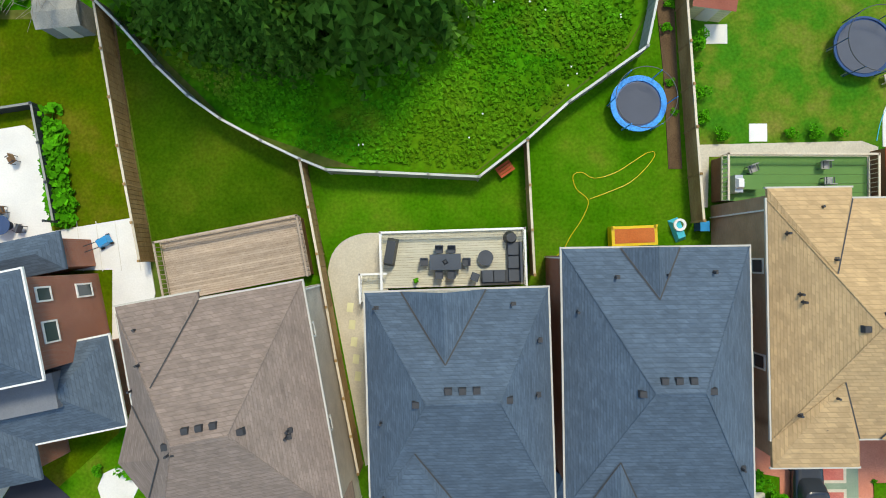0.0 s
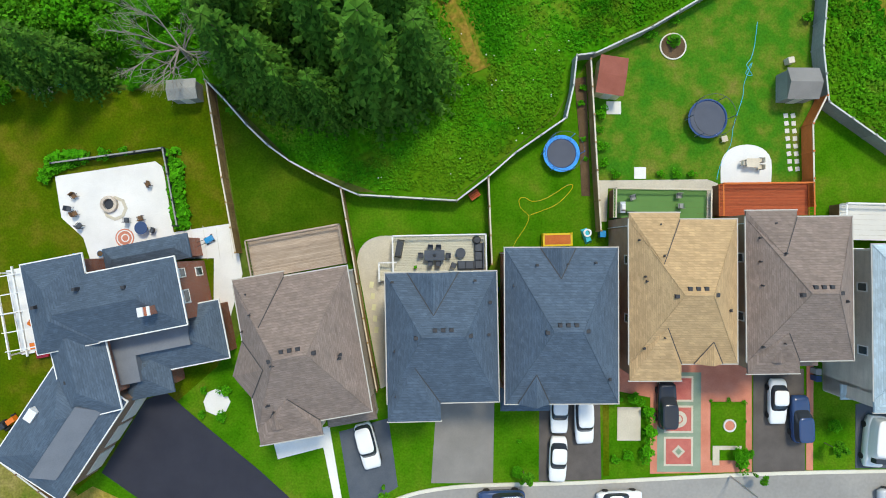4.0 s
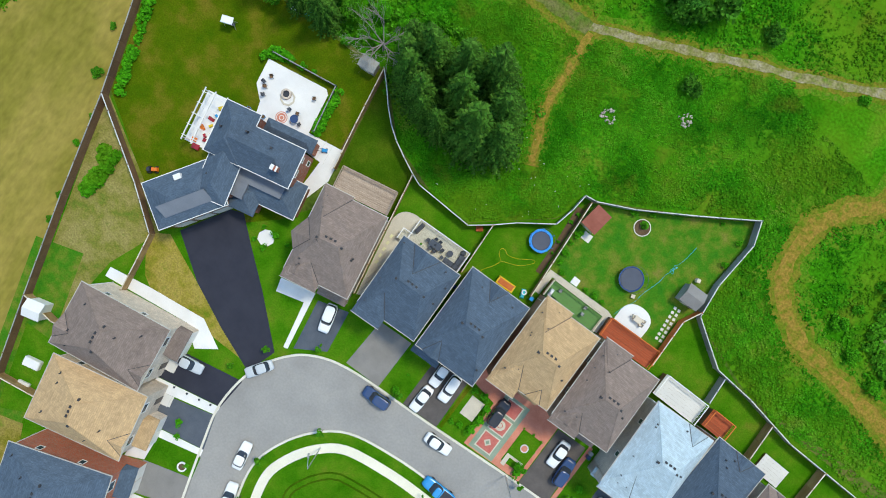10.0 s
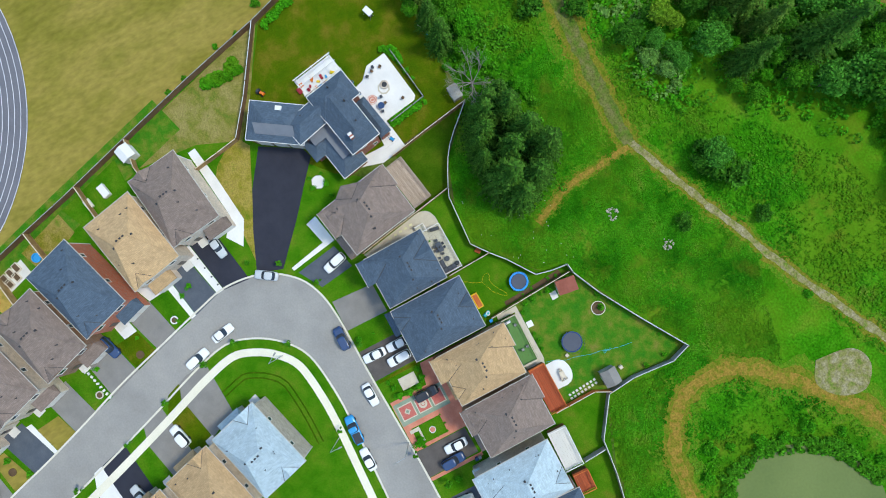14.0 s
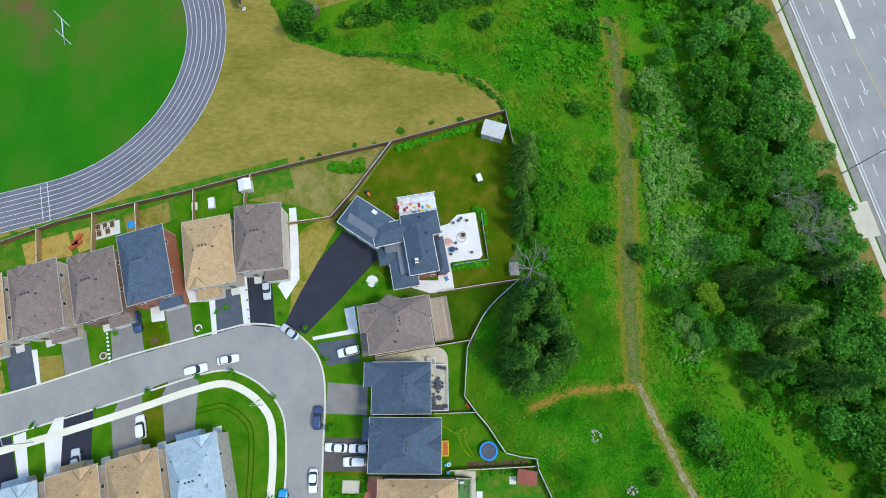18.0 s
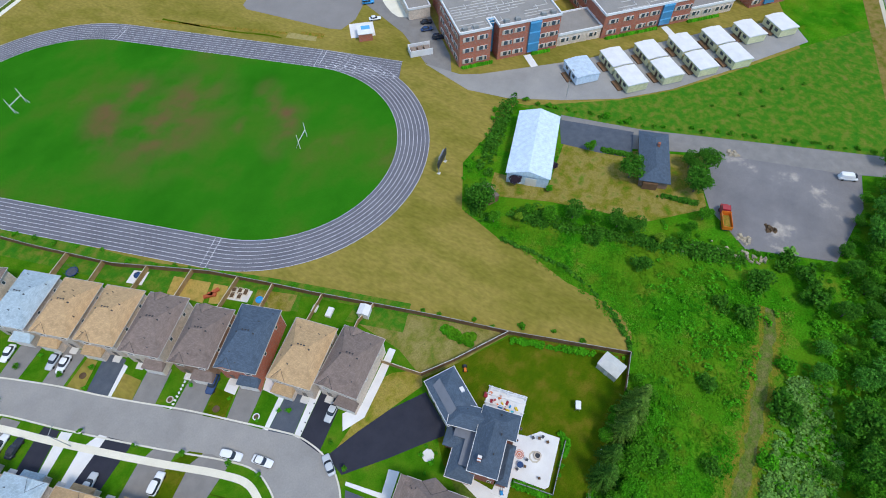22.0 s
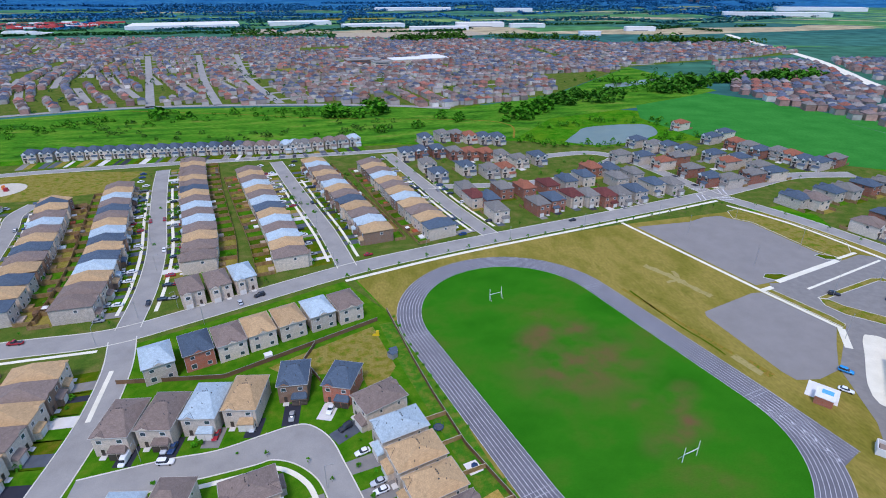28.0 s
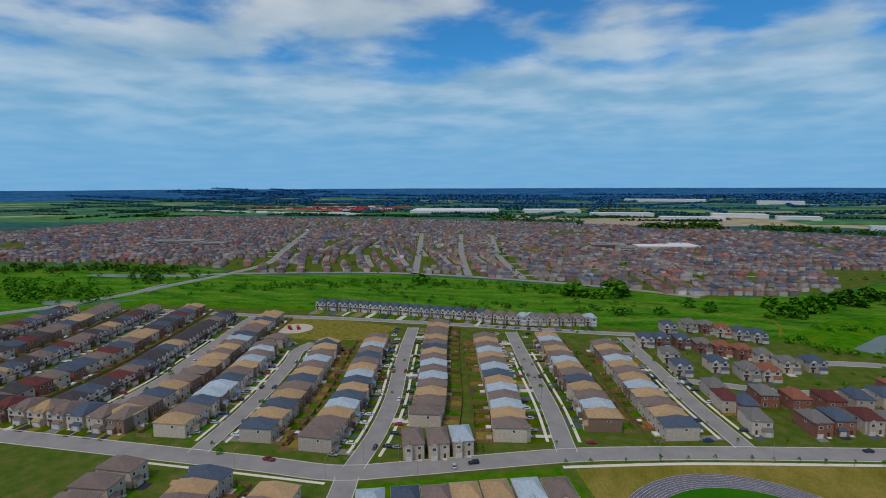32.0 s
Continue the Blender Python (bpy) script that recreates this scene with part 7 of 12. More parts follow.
slab("soil_bed", [(-22.9, 15.8), (-22.3, 16.0), (-20.0, 0.2), (-20.6, 0.2)], "soil", "dark soil strip by the fence", 0.07)
slab("garden_path", [(-39.0, -34.0), (-31.9, -32.8), (-22.3, -31.7), (-17.6, -34.2), (-20.7, -36.4), (-24.0, -33.8), (-38.8, -35.6)], "white_slab", "white concrete path along the house")
# drives of the school fence row, drive by drive from garage to kerb
for poly, mt in (([(-22.8, -43.4), (-23.3, -38.1), (-11.5, -36.0), (-11.9, -41.3)], "asphalt_dark"), ([(-20.2, -50.2), (-20.8, -45.2), (-11.7, -42.9), (-10.0, -48.3)], "asphalt_slate"), ([(-15.6, -60.6), (-16.7, -55.3), (-8.7, -53.1), (-7.2, -57.8)], "asphalt_mid"), ([(-13.4, -72.1), (-14.0, -65.8), (-5.6, -63.3), (-3.4, -69.7)], "asphalt_mid"), ([(-9.6, -82.2), (-10.3, -76.7), (-2.2, -74.0), (-0.6, -79.2)], "asphalt_mid"), ([(-6.2, -93.4), (-7.0, -87.9), (1.4, -84.8), (3.0, -89.8)], "asphalt_slate"), ([(-3.0, -102.8), (-4.0, -97.4), (5.0, -95.4), (6.6, -100.4)], "asphalt_mid"), ([(0.4, -113.4), (-0.8, -108.2), (8.6, -106.0), (10.2, -110.6)], "asphalt_mid")):
    slab("driveway", poly, mt, "short driveway running from garage to kerb", 0.075, "driveway")
for x, y, r, w, L, mt in ((9.6, -122.2, 124, 5.4, 9.0, "asphalt_slate"), (15.2, -131.6, 160, 4.8, 7.2, "concrete"), (26.2, -132.4, 178, 5.0, 9.6, "asphalt_dark"), (36.6, -128.6, 172, 4.6, 8.0, "asphalt_dark"), (47.8, -126.6, 172, 5.2, 8.0, "asphalt_mid"), (59.0, -124.8, 172, 5.0, 7.6, "asphalt_dark"), (70.4, -123.4, 174, 5.0, 7.6, "asphalt_dark")):
    sheet("driveway", Geo().box(x, y, -0.1, w, L, 0.175, r), mt, "short driveway before a garage", "driveway")
for poly in ([(-22.6, -45.3), (-22.8, -43.5), (-11.9, -41.4), (-11.8, -42.8)], [(-19.2, -51.5), (-20.0, -50.3), (-10.0, -48.4), (-9.8, -49.4)], [(-19.5, -56.5), (-20.1, -51.4), (-17.0, -51.1), (-16.6, -55.2)], [(-5.9, -87.5), (-6.0, -86.3), (1.1, -84.0), (1.4, -84.7)], [(-15.2, -63.6), (-15.6, -60.8), (-12.6, -60.0), (-12.2, -62.8)]):
    slab("garden_path", poly, "white_slab", "white concrete strip between drives", 0.082)
for poly, mt, lab in (([(-16.3, -55.1), (-16.8, -51.3), (-9.6, -49.6), (-8.8, -53.0)], "lawn", "bright green front lawn with a shrub ring"), ([(-11.9, -65.0), (-12.5, -60.1), (-7.2, -58.3), (-5.7, -63.0)], "lawn_olive", "front garden with a dark round flower bed"), ([(-10.5, -76.6), (-11.1, -72.0), (-3.4, -69.8), (-2.4, -73.8)], "lawn", "green front lawn with a white stone edge"), ([(-4.4, -85.8), (-5.0, -80.9), (-0.7, -79.3), (1.0, -83.9)], "dry_grass", "dry yellow front lawn"), ([(-3.1, -96.3), (-3.5, -93.5), (3.3, -90.7), (4.3, -94.8)], "dry_grass", "dry yellow front lawn with a ring")):
    slab("front_lawn", poly, mt, lab, 0.08, "grass")
for x, y, k in ((-11.1, -52.5, "white_slab"), (-8.2, -61.4, "soil"), (-4.9, -71.9, "beige_paving"), (0.6, -93.6, "soil")):
    sheet("flower_ring", Geo().ring(x, y, 0.08, 0.55, 0.78, 0.14), k, "round flower bed edging", "flower bed")
    sheet("flower_soil", Geo().disc(x, y, 0.08, 0.55, 0.08), "soil", "dark soil in the round bed", "flower bed")
for k in range(9):
    sheet("edging_stone", Geo().box(-10.4 + 0.85 * k, -72.2 + 0.24 * k, 0.05, 0.5, 0.4, 0.22, 17 * k), "white_slab", "white edging stone in the garden", "edging")
# drives and lawns inside the crescent
for poly, mt, lab, cat, z in (([(-0.6, -55.4), (-0.9, -51.0), (9.8, -50.4), (12.4, -56.0), (3.0, -58.2), (0.2, -57.2)], "asphalt_mid", "plain grey driveway inside the crescent", "driveway", 0.075), ([(1.3, -60.2), (0.2, -57.4), (12.6, -55.9), (14.2, -60.4), (6.6, -62.8)], "lawn_olive", "dry yellow front lawn", "grass", 0.07), ([(4.0, -67.0), (2.8, -62.4), (14.8, -60.5), (16.0, -66.0), (8.0, -67.9)], "asphalt_mid", "grey driveway with a parked white car", "driveway", 0.075), ([(11.0, -73.0), (9.8, -68.4), (15.9, -66.4), (16.9, -70.7)], "lawn", "bright green front lawn strip", "grass", 0.07), ([(7.4, -77.4), (5.9, -72.0), (18.6, -70.2), (20.2, -76.0), (11.0, -78.5)], "asphalt_dark", "dark asphalt driveway inside the crescent", "driveway", 0.075), ([(8.0, -79.6), (7.5, -77.8), (19.7, -76.1), (20.2, -78.5), (12.0, -80.9)], "white_slab", "white concrete path beside the drive", "paving", 0.08), ([(11.5, -87.4), (10.6, -85.0), (20.4, -82.1), (21.5, -83.7), (14.1, -86.5)], "white_slab", "white concrete path beside the drive", "paving", 0.08), ([(12.6, -91.6), (11.6, -87.8), (21.0, -84.2), (22.6, -88.6), (15.2, -91.0)], "asphalt_dark", "dark asphalt driveway inside the crescent", "driveway", 0.075), ([(15.6, -101.4), (14.4, -97.0), (24.6, -94.6), (26.0, -99.4)], "asphalt_mid", "grey driveway inside the crescent", "driveway", 0.075)):
    slab("front_lawn" if cat == "grass" else "driveway" if cat == "driveway" else "garden_path", poly, mt, lab, z, cat)
for off in (6.6, 7.6):
    sheet("mown_line", Geo().ribbon(smooth(INNER[4:11], 2.0), 0.3, -0.1, 0.055, off), "lawn_dark", "dark mown ring line in the corner lawn", "grass")

# ---- garden things ----
def trampoline(x, y, r, pad, label, wide=0.07):
    """wide: the safety pad's share of the radius."""
    ob = thing("trampoline", at(x, y), label, "trampoline", "garden trampolines")
    part("mat", Geo().disc(0, 0, 0.78, r * (1 - wide) - 0.1, 0.03, 36), "mesh_black", ob)
    part("spring_ring", Geo().ring(0, 0, 0.75, r * (1 - wide) - 0.12, r * (1 - wide) + 0.02, 0.03, 36), "paint_navy", ob)
    part("safety_pad", Geo().ring(0, 0, 0.76, r * (1 - wide), r, 0.09, 36), pad, ob)
    for i in range(6):
        a = i * math.pi / 3
        part("leg", Geo().tube((r * 0.95 * math.cos(a), r * 0.95 * math.sin(a), 0), (r * 0.92 * math.cos(a), r * 0.92 * math.sin(a), 0.78), 0.04), "steel", ob)
        part("net_pole", Geo().tube((r * 1.03 * math.cos(a), r * 1.03 * math.sin(a), 0.3), (r * 1.05 * math.cos(a), r * 1.05 * math.sin(a), 2.3), 0.035), pad, ob)
    part("net_hoop", Geo().ring(0, 0, 2.25, r * 1.04, r * 1.06, 0.04, 36), "trim_dark", ob)
    return ob


trampoline(12.75, 9.8, 1.85, "pad_blue", "round trampoline with a bright blue safety pad", 0.19)
trampoline(27.55, 13.45, 2.0, "paint_navy", "large round black garden trampoline")
trampoline(-17.4, -118.6, 1.5, "paint_navy", "small round trampoline in a back garden")


def shed(x, y, w, d, h, rot, wall, roof, label, gable=0.5):
    ob = thing("shed", at(x, y, 0, rot), label, "shed", "garden sheds")
    part("wall", Geo().box(0, 0, 0, w, d, h), wall, ob)
    g = Geo()
    a, b = w / 2 + 0.15, d / 2 + 0.15
    g.add([(-a, -b, h), (a, -b, h), (a, b, h), (-a, b, h), (-a, 0, h + gable), (a, 0, h + gable)], [(0, 1, 5, 4), (2, 3, 4, 5), (0, 4, 3), (1, 2, 5), (3, 2, 1, 0)])
    part("roof", g, roof, ob)
    part("door", Geo().box(0, -d / 2 - 0.02, 0.05, 0.9, 0.06, 1.8), "door_white", ob)
    return ob


shed(17.45, 17.35, 2.5, 3.5, 2.0, -8, "siding_yellow", "felt_red", "cream garden shed with a flat red roof", 0.12)
slab("paver", [(17.5, 15.3), (19.0, 15.3), (19.0, 14.0), (17.5, 14.0)], "concrete", "grey concrete pad before the shed", 0.09)
shed(36.4, 16.7, 2.9, 2.8, 2.1, 0, "fence_grey", "asphalt_mid", "grey garden gazebo with a dark solar panel", 0.6)
shed(-58.4, 11.4, 5.0, 3.8, 2.4, 74, "siding_cream", "cap_grey", "grey roofed garden shed in the corner", 0.7)
shed(-43.6, -45.6, 2.6, 2.6, 2.2, 14, "white_slab", "white_slab", "small white garden shed on the lawn", 0.5)
shed(-7.0, -155.6, 2.6, 2.6, 2.2, 40, "fence_grey", "roof_blue", "blue grey garden shed", 0.6)
shed(36.5, -162.5, 2.4, 2.2, 2.0, 22, "white_slab", "white_slab", "small white garden shed on the lawn", 0.4)


def chair(x, y, z, rot, seat, label, group=""):
    ob = thing("chair", at(x, y, z, rot), label, "chair", group)
    part("seat", Geo().box(0, 0, 0.40, 0.50, 0.48, 0.07), seat, ob)
    part("backrest", Geo().box(0, 0.24, 0.45, 0.50, 0.06, 0.45), seat, ob)
    for sx in (-0.21, 0.21):
        for sy in (-0.20, 0.20):
            part("leg", Geo().box(sx, sy, 0, 0.04, 0.04, 0.40), "trim_dark", ob)
        part("armrest", Geo().box(sx * 1.15, 0, 0.60, 0.05, 0.44, 0.04), "trim_dark", ob)
    return ob


TZ = 1.1
table = thing("dining_table", at(0.0, -0.55, TZ, 1.5), "grey topped outdoor dining table on the terrace", "table")
part("tabletop", Geo().box(0, 0, 0.70, 2.0, 1.0, 0.05), "asphalt_slate", table)
for sx in (-0.9, 0.9):
    for sy in (-0.42, 0.42):
        part("leg", Geo().box(sx, sy, 0, 0.06, 0.06, 0.70), "trim_dark", table)
part("centrepiece", Geo().box(0, 0, 0.75, 0.3, 0.3, 0.15, 30, top=0.5), "trim_dark", table)
for x, y, r in ((-0.4, 0.25, 0), (0.4, 0.25, 0), (-0.4, -1.35, 180), (0.4, -1.35, 180), (-1.35, -0.55, 90), (1.35, -0.55, 270), (1.9, -1.5, 160)):
    chair(x, y, TZ, r, "cushion", "dark cushioned outdoor dining chair", "chairs round the dining table")
sofa = thing("corner_sofa", at(3.9, -0.6, TZ, 1.5), "slate grey outdoor corner sofa", "sofa")
part("base", Geo().box(0.55, 0.0, 0, 0.9, 2.6, 0.38), "trim_dark", sofa)
part("base", Geo().box(-0.75, -0.9, 0, 1.7, 0.85, 0.38), "trim_dark", sofa)
for sx, sy in ((0.5, 0.85), (0.5, 0.0), (0.5, -0.85), (-0.45, -0.85), (-1.2, -0.85)):
    part("cushion", Geo().box(sx, sy, 0.38, 0.72, 0.78, 0.16, top=0.94), "cushion", sofa)
part("backrest", Geo().box(0.95, 0, 0.38, 0.14, 2.6, 0.45), "cushion", sofa)
pouf = thing("round_table", at(2.6, -0.3, TZ), "round slate grey coffee table", "table")
part("top", Geo().disc(0, 0, 0.36, 0.5, 0.06, 24), "cushion", pouf)
part("base", Geo().disc(0, 0, 0, 0.36, 0.36, 16), "trim_dark", pouf)
grill = thing("covered_barbecue", at(-3.5, 0.1, TZ, 80), "barbecue under a black cover", "barbecue")
part("cover", Geo().box(0, 0, 0, 1.8, 0.7, 1.1, top=0.8), "trim_dark", grill)
pot = thing("plant_pot", at(-1.9, -1.75, TZ), "small potted green plant on the terrace", "plant")
part("pot", Geo().tube((0, 0, 0), (0, 0, 0.3), 0.12, 0.17), "red_paving", pot)
part("leaves", Geo().box(0, 0, 0.3, 0.3, 0.3, 0.3, 20, top=0.5).box(0.05, 0.02, 0.35, 0.36, 0.12, 0.2, 60), "leaf_bright", pot)
cov = thing("covered_fan", at(4.2, 1.0, TZ), "round object under a black cover", "cover")
part("cover", Geo().tube((0, 0, 0), (0, 0, 0.9), 0.45, 0.3, 12), "trim_dark", cov)
seat = thing("garden_bench", at(4.0, 5.6, 0, 35), "red brown wooden garden bench on the lawn", "bench")
for k in range(4):
    part("slat", Geo().box(0, -0.3 + 0.2 * k, 0.42, 1.1, 0.16, 0.05), "deck_red", seat)
for sx in (-0.45, 0.45):
    part("leg", Geo().box(sx, 0, 0, 0.08, 0.7, 0.42), "deck_red", seat)
play = thing("play_house", at(12.4, 1.1, 0, 2), "yellow wooden sandbox and play frame", "play frame")
part("box", Geo().box(0, 0, 0, 3.0, 1.3, 0.9), "paint_yellow", play)
part("opening", Geo().box(0, 0, 0.905, 2.6, 0.95, 0.02), "orange_wood", play)
for sx in (-1.4, 1.4):
    part("corner_post", Geo().box(sx, 0.6, 0, 0.14, 0.14, 1.1), "paint_yellow", play)
pool = thing("paddling_slide", at(15.5, 1.5, 0, 20), "aqua plastic water slide toy", "toy")
part("slide", Geo().box(0, 0, 0, 0.7, 1.6, 0.5, top=0.7), "paint_aqua", pool)
part("ring", Geo().ring(0.1, 0.3, 0.5, 0.25, 0.42, 0.14, 16), "paint_white", pool)
bin_ = thing("bin", at(16.95, 1.7), "blue plastic recycling bin", "bin")
part("body", Geo().box(0, 0, 0, 0.55, 0.6, 0.95), "paint_navy", bin_)
part("lid", Geo().box(0, 0, 0.95, 0.6, 0.66, 0.06), "paint_blue", bin_)
for x, y, key, r in ((38.9, -12.8, "navy", 0), (38.9, -12.1, "grey", 0), (6.2, -4.0, "navy", 0)):
    b2 = thing("bin", at(x, y, 0, r), "plastic wheeled bin beside the house", "bin", "wheeled bins")
    part("body", Geo().box(0, 0, 0, 0.5, 0.55, 0.95), "paint_" + key, b2)
    part("lid", Geo().box(0, 0, 0.95, 0.55, 0.6, 0.06), "paint_" + key, b2)
ac = thing("air_conditioner", at(-7.55, -8.0, 0, 8), "grey air conditioner unit beside the wall", "air conditioner")
part("case", Geo().box(0, 0, 0.05, 0.75, 0.75, 0.7), "fence_grey", ac)
part("fan_grille", Geo().disc(0, 0, 0.75, 0.3, 0.03, 20), "trim_dark", ac)
# yellow garden hose
hc = bpy.data.curves.new("garden_hose", "CURVE")
hc.dimensions, hc.bevel_depth = "3D", 0.022
sp = hc.splines.new("POLY")
HP = smooth([(7.2, -0.4), (7.9, 0.2), (8.4, 1.1), (9.2, 2.3), (9.6, 3.5), (8.8, 4.3), (8.6, 5.2), (9.2, 5.4), (10.0, 5.0), (11.5, 5.4), (13.6, 6.7), (14.1, 6.6), (13.6, 5.8), (12.4, 4.7), (10.8, 4.0), (9.7, 3.6)], 0.25)
sp.points.add(len(HP) - 1)
for p, (x, y) in zip(sp.points, HP):
    p.co = (x, y, 0.07, 1)
hc.materials.append(M["paint_yellow"])
tagged(new("garden_hose", hc), "yellow garden hose lying looped on the lawn", "hose")
# patio furniture of the corner house
fire = thing("fire_pit", at(-32.9, 4.4), "round stone fire pit on the white patio", "fire pit")
part("ring", Geo().ring(0, 0, 0.1, 0.55, 0.85, 0.35, 12), "stone_grey", fire)
part("ash_bed", Geo().disc(0, 0, 0.1, 0.55, 0.1, 12), "trim_dark", fire)
step_ = thing("patio_step", at(-32.4, 3.6), "octagonal paved border round the fire pit", "paving")
part("border", Geo().ring(0.0, 0.4, 0.1, 0.95, 1.25, 0.06, 8), "beige_paving", step_)
for k, (x, y, r) in enumerate(((-36.3, 5.2, 40), (-36.8, 3.9, 80), (-36.2, 3.4, 120), (-35.7, 2.2, 140), (-28.9, 6.4, 300), (-28.4, 1.8, 250), (-29.6, 3.0, 200), (-31.0, 2.8, 180))):
    chair(x, y, 0.1, r, "cushion" if k % 2 else "wood_brown", "dark outdoor chair on the white patio", "chairs on the patio")
tb = thing("patio_table", at(-29.4, 2.0, 0.1), "round blue patio table", "table")
part("top", Geo().disc(0, 0, 0.7, 0.65, 0.04, 20), "paint_navy", tb)
part("stem", Geo().tube((0, 0, 0), (0, 0, 0.7), 0.05), "trim_dark", tb)
part("foot", Geo().disc(0, 0, 0, 0.3, 0.05, 14), "trim_dark", tb)
rug = thing("spiral_rug", at(-31.4, 1.0, 0.1), "red and white spiral patterned rug", "rug")
part("field", Geo().disc(0, 0, 0, 0.95, 0.02, 24), "red_paving", rug)
part("spiral", Geo().ring(0, 0, 0.01, 0.7, 0.82, 0.02).ring(0.05, 0, 0.01, 0.3, 0.42, 0.02), "white_slab", rug)
for x, y in ((-33.6, -0.6), (-36.2, -0.9)):
    bl = thing("planter", at(x, y, 0.1), "blue glazed patio planter", "planter", "blue planters")
    part("pot", Geo().tube((0, 0, 0), (0, 0, 0.45), 0.25, 0.33, 14), "paint_blue", bl)
    part("soil", Geo().disc(0, 0, 0.43, 0.29, 0.03, 14), "soil", bl)
mow = thing("lawn_mower", at(-22.8, 0.9, 0.1, 30), "blue covered lawn mower on the patio", "mower")
part("body", Geo().box(0, 0, 0.12, 0.9, 0.6, 0.4, top=0.8), "paint_blue", mow)
part("handle", Geo().tube((-0.4, 0.2, 0.4), (-1.1, 0.2, 0.95), 0.03).tube((-0.4, -0.2, 0.4), (-1.1, -0.2, 0.95), 0.03), "trim_dark", mow)
for sx in (-0.35, 0.35):
    for sy in (-0.33, 0.33):
        part("wheel", Geo().tube((sx, sy - 0.04, 0.12), (sx, sy + 0.04, 0.12), 0.12, n=12), "tyre", mow)
trac = thing("garden_tractor", at(-42.6, -17.6, 0, 35), "orange ride-on garden tractor", "tractor")
part("hood", Geo().box(0.4, 0, 0.35, 1.0, 0.6, 0.5, top=0.85), "paint_orange", trac)
part("seat", Geo().box(-0.5, 0, 0.45, 0.5, 0.55, 0.5), "trim_dark", trac)
for sx, r in ((0.55, 0.22), (-0.55, 0.32)):
    for sy in (-0.42, 0.42):
        part("wheel", Geo().tube((sx, sy - 0.1, r), (sx, sy + 0.1, r), r, n=14), "tyre", trac)
for x, y in ((32.2, 9.0),):
    tb = thing("patio_table", at(x, y, 0.1), "wooden patio table on the white slab", "table")
    part("top", Geo().box(0, 0, 0.7, 1.3, 0.9, 0.05), "wood_cap", tb)
    for sx in (-0.55, 0.55):
        for sy in (-0.35, 0.35):
            part("leg", Geo().box(sx, sy, 0, 0.07, 0.07, 0.7), "wood_cap", tb)
for x, y, r in ((31.4, 9.0, 90), (33.1, 9.3, 270), (33.1, 8.6, 270)):
    chair(x, y, 0.1, r, "wood_cap", "pale slatted wooden patio chair", "chairs by the wooden table")
for x, y, r in ((19.6, 5.3, 20), (24.2, 5.5, 0), (24.4, 4.5, 180)):
    chair(x, y, 1.4, r, "fence_grey", "grey chair on the turf deck", "chairs on the turf deck")
bq = thing("barbecue", at(18.5, 4.3, 1.4, 90), "steel barbecue with a white lid", "barbecue")
part("cart", Geo().box(0, 0, 0, 1.1, 0.5, 0.85), "steel", bq)
part("lid", Geo().box(0, 0, 0.85, 0.7, 0.48, 0.3, top=0.7), "white_slab", bq)
ct = thing("glass_table", at(19.4, 4.4, 1.4), "green tinted glass garden table", "table")
part("top", Geo().box(0, 0, 0.7, 1.5, 0.9, 0.03), "turf", ct)
for sx in (-0.6, 0.6):
    part("leg", Geo().box(sx, 0, 0, 0.05, 0.7, 0.7), "steel", ct)


# more garden things
hc = bpy.data.curves.new("garden_hose", "CURVE")
hc.dimensions, hc.bevel_depth = "3D", 0.025
sp = hc.splines.new("POLY")
HP = smooth([(33.0, 23.6), (32.7, 21.1), (32.3, 19.7), (31.9, 19.2), (32.5, 18.1), (31.8, 18.3), (32.5, 19.4), (31.7, 17.4), (31.5, 15.8), (30.6, 12.9), (30.3, 11.0), (29.3, 9.0), (28.9, 7.4)], 0.25)
sp.points.add(len(HP) - 1)
for p, (x, y) in zip(sp.points, HP):
    p.co = (x, y, 0.08, 1)
hc.materials.append(M["paint_aqua"])
tagged(new("garden_hose", hc), "teal garden hose trailing across the lawn", "hose")
bed = thing("planting_bed", at(24.3, 21.0), "round mulched bed with a small conifer", "flower bed")
part("mulch", Geo().disc(0, 0, 0, 1.25, 0.12, 20), "soil", bed)
g = Geo()
for k in range(60):
    a, z = k * 2.4, 0.15 + 1.5 * k / 60
    r = 0.75 * (1.05 - k / 62)
    g.add([(0, 0, z + 0.2), (r * math.cos(a - 0.25), r * math.sin(a - 0.25) + 0.5, z), (r * math.cos(a + 0.25), r * math.sin(a + 0.25) + 0.5, z)], [(0, 1, 2)])
part("conifer", g, "leaf", bed)
part("edging", Geo().ring(0, 0, 0, 1.25, 1.38, 0.16, 20), "kerb", bed)
stool = thing("wooden_stool", at(29.5, 11.5, 0, 15), "small square wooden garden stool", "stool")
part("seat", Geo().box(0, 0, 0.4, 0.6, 0.6, 0.06), "wood_cap", stool)
for sx in (-0.24, 0.24):
    for sy in (-0.24, 0.24):
        part("leg", Geo().box(sx, sy, 0, 0.07, 0.07, 0.4), "wood_cap", stool)
shed(-24.9, 15.6, 2.6, 1.7, 1.9, 5, "fence_grey", "fence_grey", "weathered grey lean-to under the dead tree", 0.3)
swing = thing("garden_swing", at(-46.4, 8.0, 0, 20), "white canopied garden swing seat on the lawn", "garden swing")
part("canopy", Geo().box(0, 0, 1.85, 1.9, 1.2, 0.10, top=0.9), "paint_white", swing)
part("seat", Geo().box(0, 0, 0.5, 1.5, 0.5, 0.12), "cushion", swing)
